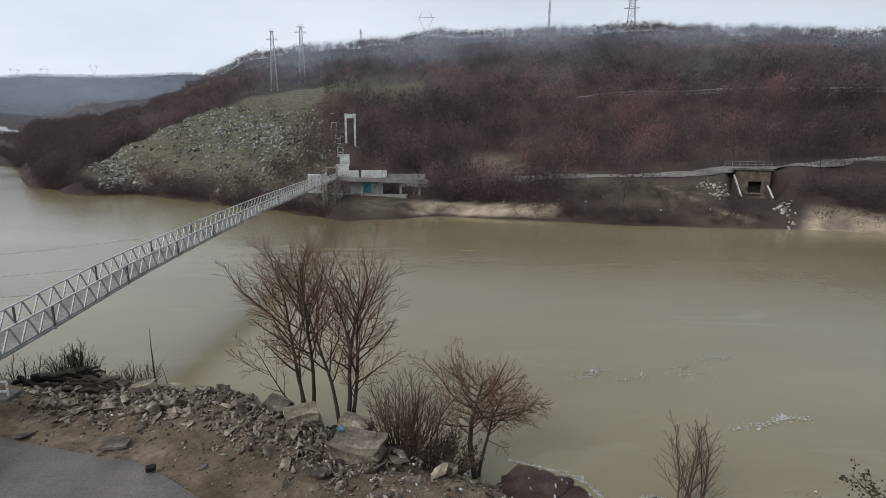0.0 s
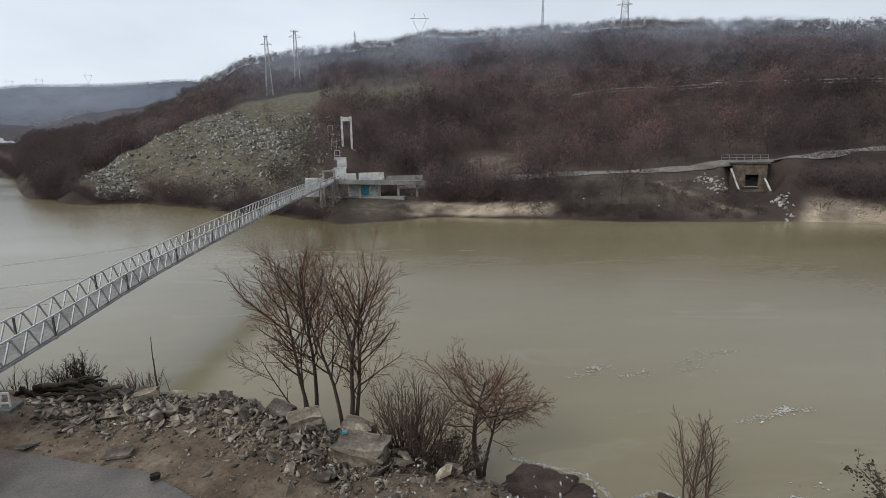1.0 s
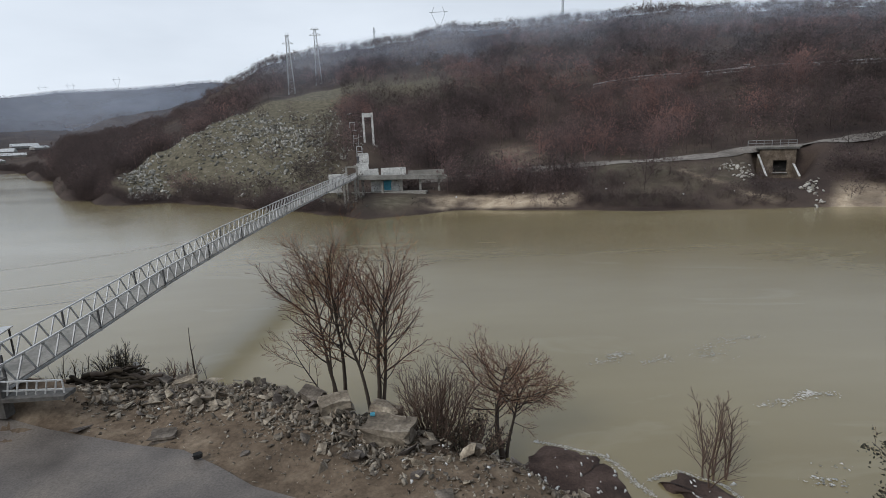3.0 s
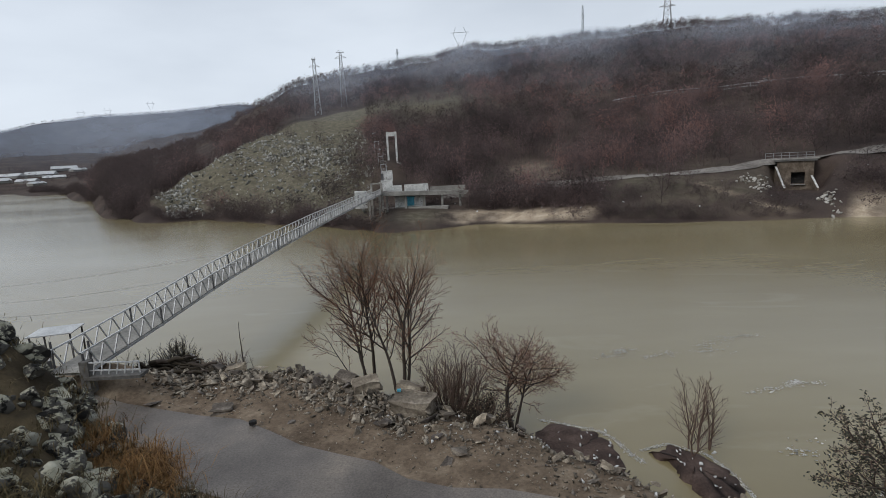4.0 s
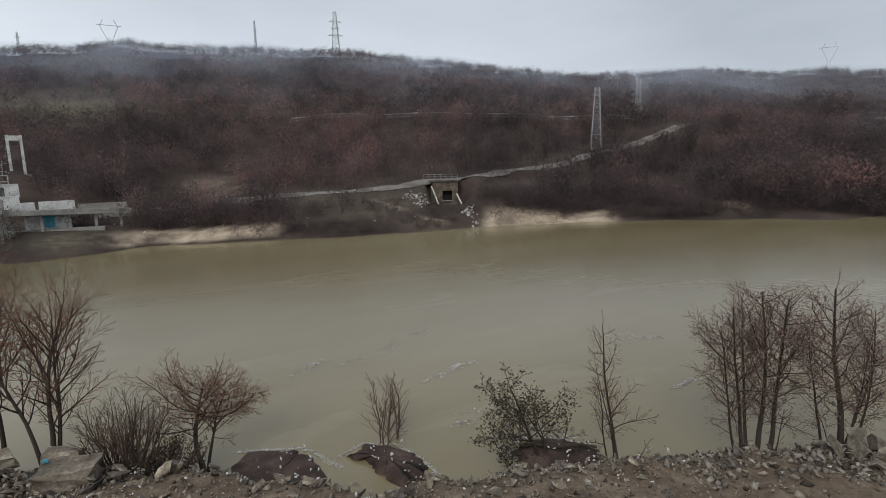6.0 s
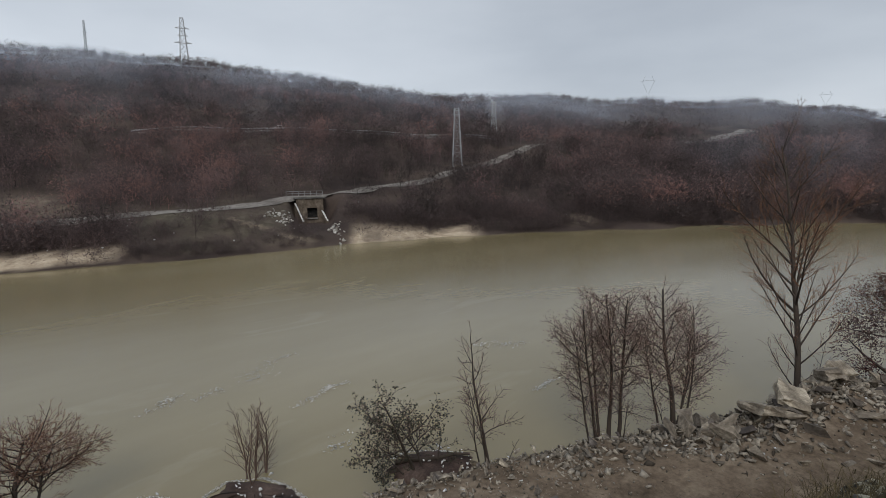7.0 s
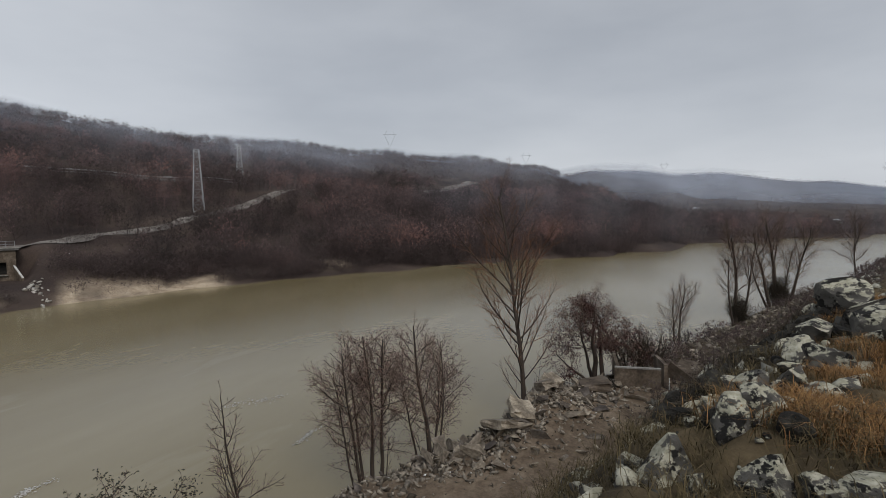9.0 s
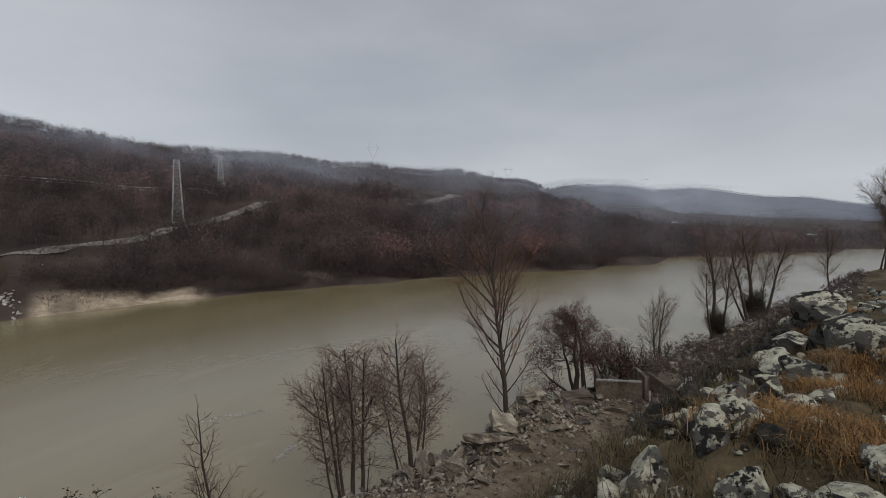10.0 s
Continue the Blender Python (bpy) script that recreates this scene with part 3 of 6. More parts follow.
def draped(name, line, width, lift, material, label, category, ragged=0.0, across=4):
    """A road laid along a line of ground points, following the land."""
    pts = []
    for a, b in zip(line, line[1:]):
        n = max(2, int((b - a).length / 1.5))
        pts += [a.lerp(b, k / n) for k in range(n)]
    pts.append(line[-1])
    s = Shape()
    raw = [gz(p.x, p.y) for p in pts]
    bed = [sum(raw[max(0, k - 5):k + 6]) / len(raw[max(0, k - 5):k + 6]) for k in range(len(pts))]
    for k, p in enumerate(pts):
        d = pts[min(k + 1, len(pts) - 1)] - pts[max(k - 1, 0)]
        side = Vector((-d.y, d.x, 0)).normalized()
        half = width / 2 * (1 + ragged * math.sin(k * 1.7) * 0.5 + ragged * math.sin(k * 0.6 + 1) * 0.5)
        for j in range(across + 1):
            q = p + side * half * (2 * j / across - 1)
            s.v.append((q.x, q.y, max(gz(q.x, q.y), bed[k] - 0.6) + lift))
    n = across + 1
    for k in range(len(pts) - 1):
        for j in range(across):
            i = k * n + j
            s.f.append((i, i + n, i + n + 1, i + 1))
    ob = new(name, s.mesh(name, material, True))
    return tagged(ob, label, category, kind="structure")


draped("road", [Vector((-30, 17.5, 0)), Vector((-22, 18.2, 0)), Vector((-17.5, 18.6, 0)), Vector((-14, 18.2, 0)), Vector((-9, 16.3, 0)), Vector((-5.9, 14.8, 0)), Vector((-3.2, 13.6, 0)), Vector((1.2, 11.9, 0)), Vector((7, 9.2, 0)), Vector((12, 6.8, 0))],
       3.7, 0.07, M_ASPHALT, "dark damp worn asphalt lane under the hillside", "road", 0.22, 8)
track_line = [polar(az, r) for az, r in ((4, 109), (-4, 111), (-13, 111.5), (-18.5, 110.4), (-25, 112.2), (-28.5, 118.6), (-31.6, 119.2), (-37.2, 129.5), (-42, 140), (-45.5, 151), (-51, 171), (-54.2, 182), (-56, 196))]
draped("road_track", track_line, 3.4, 0.10, M_GRAVEL, "pale gravel track along the far bank", "track", 0.25)
clearing_line = [polar(az, r) for az, r in ((-68.6, 285), (-71, 312), (-73.6, 350))]
draped("road_cutting", clearing_line, 9.0, 0.15, M_GRAVEL, "pale earth road cut in the downstream woods", "road", 0.3)
highway_line = [polar(az, r) for az, r in ((-14, 187), (-18.5, 187.5), (-26, 187.5), (-31, 188.5), (-37.2, 190.5), (-45.5, 197.5), (-50, 203))]
draped("road_highway", highway_line, 3.6, 0.08, M_HIGHWAY, "pale main road cut across the wooded hillside", "road")


# ---- the footbridge ----
BRIDGE_A, BRIDGE_B = Vector((-18.1, 23.4, 0)), Vector((-18.6, 97.2, 0))
BRIDGE_LEN = (BRIDGE_B - BRIDGE_A).length
BRIDGE_DIR = (BRIDGE_B - BRIDGE_A).normalized()
BRIDGE_LEFT = Vector((-BRIDGE_DIR.y, BRIDGE_DIR.x, 0))


def deck_z(s):
    return float(np.interp(s, [-4, 0, 4, 10, 20, 36, 53, 74], [3.55, 3.75, 4.0, 4.45, 4.85, 5.25, 5.45, 5.65]))


def bridge_point(s, w, up=0.0):
    p = BRIDGE_A + BRIDGE_DIR * s + BRIDGE_LEFT * w
    return Vector((p.x, p.y, deck_z(s) + up))


def footbridge():
    root = thing("footbridge", (BRIDGE_A.x, BRIDGE_A.y, 2.0), "long narrow grey steel lattice footbridge across the river", "bridge")
    back = root.matrix_world.inverted()
    loc = lambda s, w, up=0.0: back @ bridge_point(s, w, up)
    width, tall = 1.7, 0.92
    stations = [k * 1.0 for k in range(-3, 74)]
    m = Shape()
    n = len(stations) + 1
    for s in stations + [BRIDGE_LEN]:
        for w, up in ((-width / 2, -0.05), (width / 2, -0.05), (width / 2, 0.05), (-width / 2, 0.05)):
            m.v.append(tuple(loc(s, w, up)))
    for k in range(n - 1):
        for j in range(4):
            i, e = k * 4 + j, k * 4 + (j + 1) % 4
            m.f.append((i, e, e + 4, i + 4))
    part("deck", m, M_CONCRETE, root, "pale grey worn deck plates")
    for side, sgn in (("near", -1), ("far", 1)):
        w = sgn * width / 2
        for kind, up, size, mat in (("top_rail", tall, 0.08, M_PALE_STEEL), ("bottom_chord", -0.06, 0.12, M_STEEL)):
            r = Shape()
            pts = [loc(s, w, up) for s in stations[::3] + [BRIDGE_LEN]]
            r.tube(pts, [size * 0.62] * len(pts), 4)
            part(kind, r, mat, root)
        diag_up, diag_down = Shape(), Shape()
        length = math.hypot(0.5, tall - 0.02)
        diag_up.box(Matrix.Identity(4), 0.055, 0.055, length)
        up_mesh = diag_up.mesh("lattice_bar", M_STEEL)
        for s in stations:
            for a, b, za, zb in ((s, s + 0.5, 0.0, tall), (s + 0.5, s + 1.0, tall, 0.0)):
                if b > BRIDGE_LEN:
                    continue
                p, q = loc(a, w, za), loc(b, w, zb)
                bar = part("lattice_bar", up_mesh, None, root)
                bar.matrix_local = Matrix.Translation(p) @ (q - p).to_track_quat("Z", "Y").to_matrix().to_4x4()
        post = Shape().box(Matrix.Identity(4), 0.07, 0.07, tall + 0.16)
        post_mesh = post.mesh("post", M_DARK_STEEL)
        for k in range(14):
            ob = part("post", post_mesh, None, root)
            ob.matrix_local = Matrix.Translation(loc(-2.9 + k * 5.86, w, -0.16))
    # the near end: an end block on either side and a side platform with its own low rail
    for w, h in ((-0.95, 0.55), (0.95, 0.55)):
        p = loc(-2.9, w)
        part("end_block", Shape().box(Matrix.Translation((p.x, p.y, p.z - 0.9)), 0.42, 0.42, 0.9 + h, 0.92), M_DARK_CONCRETE, root, "square dark concrete end block")
    for w in (-0.8, 0.95):
        p = loc(-2.4, w)
        part("gate_post", Shape().box(Matrix.Translation((p.x, p.y, p.z)), 0.07, 0.07, 1.25), M_DARK_STEEL, root, "dark iron gate post")
    part("side_slab", Shape().box(pose(2.1, -2.75, 1.35, 0, 0, 4), 2.5, 0.7, 0.14), M_DARK_CONCRETE, root, "thin concrete side platform")
    for up in (1.75, 2.1):
        part("side_rail", Shape().bar((0.95, -3.0, up), (3.3, -2.85, up - 0.06), 0.055), M_PALE_STEEL, root)
    for j in range(8):
        u = j / 7
        part("rail_post", Shape().bar((0.95 + 2.35 * u, -3.0 + 0.15 * u, 1.55), (0.95 + 2.35 * u + 0.14 * (0 < j < 7), -3.0 + 0.15 * u, 2.1 - 0.06 * u), 0.045), M_PALE_STEEL, root)
    # far pier and portal
    for s, w in ((70.6, -0.95), (70.6, 0.95), (73.4, -0.95), (73.4, 0.95)):
        q = bridge_point(s, w)
        foot = gz(q.x, q.y) - 0.5
        top = deck_z(s) - 0.05 if s < 72 else deck_z(s) + 1.9
        part("pier", Shape().box(back @ Matrix.Translation((q.x, q.y, foot)), 0.34, 0.34, top - foot), M_CONCRETE, root)
    a, b = loc(73.4, -1.1, 1.9), loc(73.4, 1.1, 1.9)
    part("portal_beam", Shape().bar(a, b, 0.22), M_CONCRETE, root)
    return root


footbridge()


def shed_roof():
    c = Vector((-24.7, 27.8, 0))
    z0 = 1.5
    root = thing("shelter", (c.x, c.y, z0), "small open shelter with a pale sheet-metal roof", "shelter", turn=8)
    part("roof", Shape().box(pose(0, 0, 1.72, 0, 0, 10), 2.3, 1.9, 0.06), M_PALE_STEEL, root, "pale grey sheet-metal roof")
    for x in (-1.5, 1.5):
        for y in (-1.0, 1.0):
            part("post", Shape().box(pose(x * 0.66 - y * 0.13, y * 0.78 + x * 0.12, -0.8), 0.07, 0.07, 2.53), M_DARK_STEEL, root)


shed_roof()


def far_bridgehead():
    """The walkway, parapets and hut behind the far end of the bridge."""
    a, b = polar(10.6, 99.5), polar(1.2, 101.5)
    za, zb = rise(-3.95, 99.5), rise(-4.2, 101.5)
    root = thing("walkway", (a.x, a.y, za), "dark concrete walkway beam leading off from the bridge", "walkway")
    la, lb = Vector((0, 0, 0)), Vector((b.x - a.x, b.y - a.y, zb - za))
    part("beam", Shape().beam(la + Vector((0, 0, 0.85)), lb + Vector((0, 0, 0.75)), 0.75, 1.7), M_CONCRETE, root)
    for k in range(5):
        p = la.lerp(lb, 0.08 + 0.21 * k)
        w = root.matrix_world @ p
        foot = gz(w.x, w.y) - za - 0.6
        part("column", Shape().box(Matrix.Translation((p.x, p.y, foot)), 0.4, 0.4, p.z - foot), M_CONCRETE, root)
    for az0, az1, h, mat in ((9.7, 8.15, 1.3, M_WHITE), (7.9, 5.3, 1.35, M_WHITE), (5.15, 1.3, 0.7, M_CONCRETE)):
        p, q = polar(az0, 101.2), polar(az1, 101.6)
        z = rise(-3.62, 101.2)
        w = thing("parapet_block", ((p.x + q.x) / 2, (p.y + q.y) / 2, z), "chipped whitewashed concrete parapet on the walkway", "parapet", "walkway parapets",
                  math.degrees(math.atan2(q.y - p.y, q.x - p.x)))
        part("slab", Shape().box(pose(0, 0, -0.35), (q - p).length, 0.35, h + 0.35, 0.985), mat, w)
    p, q = polar(9.0, 101.0), polar(5.7, 101.0)
    z = rise(-5.1, 101)
    hut = thing("hut", ((p.x + q.x) / 2, (p.y + q.y) / 2, z), "low whitewashed hut with a blue door under the walkway", "hut", turn=math.degrees(math.atan2(q.y - p.y, q.x - p.x)))
    L = (q - p).length
    part("wall_block", Shape().box(pose(0, 1.4, -0.6), L, 2.4, 2.4), M_WHITE, hut)
    part("door", Shape().box(pose(0.1, 0.12, -0.05), 1.3, 0.12, 1.75), M_BLUE, hut, "bright faded blue door")
    part("awning", Shape().box(pose(0.1, -0.05, 1.55, 12), 1.7, 0.7, 0.08), M_BLUE, hut, "small blue sheet over the door")
    part("roof_slab", Shape().box(pose(0, 1.3, 1.8), L + 0.3, 2.8, 0.18), M_CONCRETE, hut)
    ledge = thing("stone_ledge", (p.x + 4, p.y + 0.4, z - 0.35), "worn grey concrete ledge before the hut", "ledge")
    part("slab", Shape().box(pose(0, -0.6, -0.5, 0, 0, -6), 12.5, 1.6, 0.6), M_CONCRETE, ledge)
    # abutment blocks on the bridge's left and up the slope
    for az, r, el, w, d, h, mat in ((12.6, 101, -4.4, 2.3, 1.6, 2.0, M_WHITE), (9.75, 107, -2.75, 2.4, 1.2, 0.85, M_WHITE), (9.6, 112.5, -1.75, 2.2, 1.2, 0.95, M_WHITE), (10.15, 108, -2.3, 0.5, 1.2, 1.4, M_DARK_STEEL)):
        b = polar(az, r)
        blk = thing("anchor_block", (b.x, b.y, rise(el, r)), "whitewashed concrete anchor block on the slope", "concrete block", "anchor blocks", az)
        part("block", Shape().box(pose(0, 0, -1.2), w, d, h + 1.2, 0.96), mat, blk)
    # the cable tower
    r = 126
    t0, t1 = polar(9.35, r), polar(8.45, r)
    zb, zt = rise(0.1, r), rise(2.75, r)
    tw = thing("cable_tower", ((t0.x + t1.x) / 2, (t0.y + t1.y) / 2, zb), "white twin-post concrete cable tower on the slope", "tower", turn=9)
    span = (t0 - t1).length
    for sgn in (-1, 1):
        part("tower_post", Shape().box(pose(sgn * span / 2, 0, -1.5), 0.48, 0.48, zt - zb + 1.5, 0.9), M_WHITE, tw)
    part("cross_beam", Shape().box(pose(0, 0, zt - zb - 1.0), span - 0.44, 0.4, 0.9), M_WHITE, tw)
    part("base", Shape().box(pose(0.2, 0, -2.6), 3.4, 1.6, 1.3), M_CONCRETE, tw)
    # rusty trestle frames climbing the hill
    for k in range(9):
        u = k / 8
        az, r, el = 9.95 + 0.75 * u, 114 + 22 * u, -0.9 + 3.3 * u
        p = polar(az, r)
        fr = thing("pipe_frame", (p.x, p.y, rise(el, r) - 0.6), "rusty empty iron frame on the hillside", "iron frame", "iron frames up the slope", 20 * math.sin(k * 2.1))
        w, h = 1.1, 1.25
        lean = 18 * math.sin(k * 1.7)
        for sgn in (-1, 1):
            part("upright", Shape().bar((sgn * w / 2, 0, -1.2), (sgn * w / 2 + 0.2 * math.sin(lean), 0, h), 0.13), M_RUST if k % 3 else M_STEEL, fr)
        for up in (0.25, h):
            part("cross_bar", Shape().bar((-w / 2, 0, up), (w / 2, 0, up + 0.15 * math.sin(k)), 0.13), M_RUST if k % 2 else M_STEEL, fr)


far_bridgehead()


def culvert():
    """A road culvert: a face wall with a square mouth, two slanting wing walls, a deck slab and a railing."""
    r = 114.8
    c = polar(-29.95, r)
    root = thing("culvert", (c.x, c.y, 0.0), "grey concrete road culvert with slanting wing walls", "culvert", turn=-29.95)
    top, foot = 7.55, 2.2
    for x0, x1, z0, z1 in ((-3.1, -0.9, foot, top), (1.15, 2.45, foot, top), (-0.9, 1.15, 5.55, top), (-0.9, 1.15, foot, 3.45)):
        part("face_wall", Shape().box(pose((x0 + x1) / 2, 0.8, z0), x1 - x0, 1.5, z1 - z0), M_OLD_WALL, root)
    # the dark depth of the mouth is painted: a black panel closes it
    part("mouth_shade_panel", Shape().box(pose(0.12, 1.5, 2.6), 2.04, 0.2, 3.4), M_BLACK, root, "black panel standing for the shade in the culvert mouth")
    part("sill", Shape().box(pose(0.15, -0.1, 3.3), 2.3, 0.5, 0.16), M_CONCRETE, root, "pale concrete sill at the mouth")
    part("deck_slab", Shape().box(pose(-0.4, 2.2, 7.55), 6.6, 5.0, 0.34), M_DARK_CONCRETE, root)
    part("kerb", Shape().box(pose(-0.6, -0.15, 7.89), 7.6, 0.3, 0.14), M_CONCRETE, root)
    for pts in (((-3.3, 0.2, 6.6), (-1.75, -2.6, 2.9)), ((2.1, 0.2, 5.0), (3.15, -2.4, 2.9))):
        a, b = Vector(pts[0]), Vector(pts[1])
        wing = Shape()
        for p in (a, b):
            for dx in (-0.14, 0.14):
                wing.v += [(p.x + dx, p.y, 1.8), (p.x + dx, p.y, p.z)]
        wing.f = [(0, 1, 3, 2), (4, 6, 7, 5), (0, 4, 5, 1), (2, 3, 7, 6), (1, 5, 7, 3), (0, 2, 6, 4)]
        slab_part = part("wing_wall", wing, M_OLD_WALL, root)
        part("coping", Shape().bar(a + Vector((0, 0, 0.03)), b + Vector((0, 0, 0.03)), 0.3, 0.12), M_WHITE, slab_part, "pale slanting coping")
    for x in np.linspace(-5.0, 2.4, 7):
        part("rail_post", Shape().box(pose(x, -0.15, 8.1), 0.09, 0.09, 1.0), M_MID_STEEL, root)
    for up in (8.6, 9.1):
        part("hand_rail", Shape().bar((-5.0, -0.15, up), (2.4, -0.15, up), 0.08), M_MID_STEEL, root)


culvert()


# ---- power lines ----
def lattice(name, base, top_z, foot_w, head_w, arms, material, label, turn=0.0, thick=0.16, bays=9):
    """A lattice mast: four legs, bracing on each face and cross arms (height share, half width)."""
    h = top_z - base.z
    root = thing(name, tuple(base), label, "pylon", "power pylons", turn)
    corner = lambda u, k: Vector(((foot_w + (head_w - foot_w) * u) / 2 * (1, 1, -1, -1)[k], (foot_w + (head_w - foot_w) * u) / 2 * (1, -1, -1, 1)[k], h * u))
    for k in range(4):
        part("leg", Shape().bar(corner(0, k) - Vector((0, 0, 1.0)), corner(1, k), thick), material, root)
    for k in range(4):
        s = Shape()
        for j in range(bays):
            u0, u1 = j / bays, (j + 1) / bays
            a, b = (k, (k + 1) % 4) if j % 2 else ((k + 1) % 4, k)
            s.bar(corner(u0, a), corner(u1, b), thick * 0.75)
            s.bar(corner(u1, k), corner(u1, (k + 1) % 4), thick * 0.6)
        tagged(part("bracing", s, material, root), kind="stuff")
    for u, half in arms:
        s = Shape()
        s.bar((-half, 0, h * u), (half, 0, h * u), thick * 1.2)
        for sg in (-1, 1):
            s.bar((sg * half, 0, h * u), (sg * head_w * 0.4, 0, h * u + min(1.2, h * 0.05)), thick * 0.8)
        part("cross_arm", s, material, root)
    return root


def pylon_at(az, r, top_el, *rest, **more):
    return lattice("pylon", on_ground(az, r, -0.3), rise(top_el, r), *rest, **more)


pylon_at(16.2, 258, 10.2, 2.9, 0.9, ((0.86, 2.4), (0.99, 0.9)), M_PYLON, "grey steel lattice pylon on the hill shoulder", turn=10)
pylon_at(13.5, 285, 10.8, 3.0, 0.9, ((0.89, 2.9), (0.99, 2.0)), M_PYLON, "grey steel lattice pylon on the hill shoulder", turn=8)
pylon_at(-18.9, 405, 14.6, 6.0, 1.9, ((0.52, 5.2), (0.66, 3.0), (0.80, 4.2)), M_PYLON, "tall grey lattice pylon on the ridge", turn=-15, thick=0.3, bays=8)
pylon_at(-45.5, 158, 6.9, 2.9, 1.2, ((0.90, 1.2), (0.97, 0.9)), M_PYLON, "grey lattice pylon beside the gravel track", turn=-40, thick=0.12, bays=8)
pylon_at(-49.4, 225, 7.5, 2.6, 0.9, ((0.88, 1.8), (0.97, 1.2)), M_PYLON, "grey lattice pylon in a forest cutting", turn=-45, bays=10)
pylon_at(-11.15, 420, 13.5, 1.6, 0.7, ((0.75, 1.2),), M_HAZED_PYLON, "slim lattice mast on the ridge", thick=0.28, bays=8)
pylon_at(7.7, 445, 10.9, 1.4, 0.6, ((0.8, 1.6),), M_HAZED_PYLON, "slim lattice mast on the ridge", thick=0.22, bays=6)


def forked_pylon(az, r, top_el, size):
    base = on_ground(az, r, -0.5)
    h = rise(top_el, r) - base.z
    root = thing("forked_pylon", tuple(base), "distant fork-shaped power pylon on the ridge", "pylon", "power pylons", az)
    t = size * 0.022
    for sgn in (-1, 1):
        part("leg", Shape().bar((sgn * size * 0.16, 0, -1), (sgn * size * 0.05, 0, h * 0.45), t), M_HAZED_PYLON, root)
        part("fork_arm", Shape().bar((sgn * size * 0.05, 0, h * 0.45), (sgn * size * 0.36, 0, h * 0.82), t), M_HAZED_PYLON, root)
        part("fork_head", Shape().bar((sgn * size * 0.36, 0, h * 0.82), (sgn * size * 0.22, 0, h), t), M_HAZED_PYLON, root)
    part("cross_arm", Shape().bar((-size * 0.5, 0, h * 0.86), (size * 0.5, 0, h * 0.86), t), M_HAZED_PYLON, root)


forked_pylon(1.15, 455, 12.6, 15)
forked_pylon(-64.7, 535, 9.2, 14)
for az, r, el in ((37.0, 1350, 5.6), (35.0, 1350, 5.8), (31.5, 1350, 6.4), (-79.2, 620, 6.6), (-92.9, 1100, 5.0)):
    forked_pylon(az, r, el, 12 if r < 1000 else 17)


# ---- trees ----
def grow(out, tips, p, d, length, r0, level, plan, rng):
    """A branch with its side branches, by a plan: for each level (segment, children a metre, from where, angle, length share, wander, upturn)."""
    seg, per_m, start, angle, share, wander, upturn = plan[level][:7]
    n = max(2, int(length / seg)) if level + 1 < len(plan) else 1
    step = length / n
    pts, rad, dirs = [p.copy()], [r0], [d.copy()]
    for k in range(1, n + 1):
        d = d + Vector((rng.gauss(0, wander), rng.gauss(0, wander), rng.gauss(0, wander) + upturn))
        d.normalize()
        p = p + d * step
        pts.append(p.copy())
        dirs.append(d.copy())
        rad.append(max(r0 * (1 - 0.78 * k / n), 0.006))
    out[min(level, len(out) - 1)].tube(pts, rad, (6, 4, 3, 3)[min(level, 3)])
    tips.append((pts[-1], level))
    if level + 1 >= len(plan):
        tips.append((pts[-1] * 0.5 + pts[-2] * 0.5, level))
        return
    count = int(length * (1 - start) * per_m + rng.random())
    phase = rng.random() * 6.28
    for c in range(count):
        u = start + (1 - start) * (c + rng.random()) / max(count, 1)
        k = min(int(u * n), n - 1)
        q = pts[k].lerp(pts[k + 1], u * n - k)
        phase += 2.4 + rng.gauss(0, 0.4)
        side = dirs[k].orthogonal().normalized()
        side = side * math.cos(phase) + dirs[k].cross(side) * math.sin(phase)
        a = radians(angle * (0.75 + 0.5 * rng.random()))
        nd = dirs[k] * math.cos(a) + side * math.sin(a)
        full = 1.05 - 0.72 * u
        if level == 0 and len(plan[0]) > 7:  # an oval crown, widest in its middle
            full = 0.30 + 0.62 * math.sin(math.pi * (0.10 + 0.84 * (u - start) / (1 - start)))
        ln = share * length * full * (0.7 + 0.6 * rng.random())
        r1 = min(rad[k] * 0.62, max(0.014 if plan is FAR_VASE else 0.008, ln * (0.019 if plan is FAN else 0.015)))
        if ln > 0.10:
            grow(out, tips, q, nd, ln, r1, level + 1, plan, rng)


def leaf_cloud(tips, count, size, spread, rng, droop=0.0):
    s = Shape()
    for _ in range(count):
        p, _l = tips[rng.randrange(len(tips))]
        c = p + Vector((rng.gauss(0, spread), rng.gauss(0, spread), rng.gauss(0, spread) - droop))
        a = Vector((rng.gauss(0, 1), rng.gauss(0, 1), rng.gauss(0, 1))).normalized()
        b = a.orthogonal().normalized()
        k = size * (0.6 + 0.8 * rng.random())
        i = len(s.v)
        s.v += [tuple(c - a * k), tuple(c - b * k * 0.45), tuple(c + a * k), tuple(c + b * k * 0.45)]
        s.f.append((i, i + 1, i + 2, i + 3))
    return s


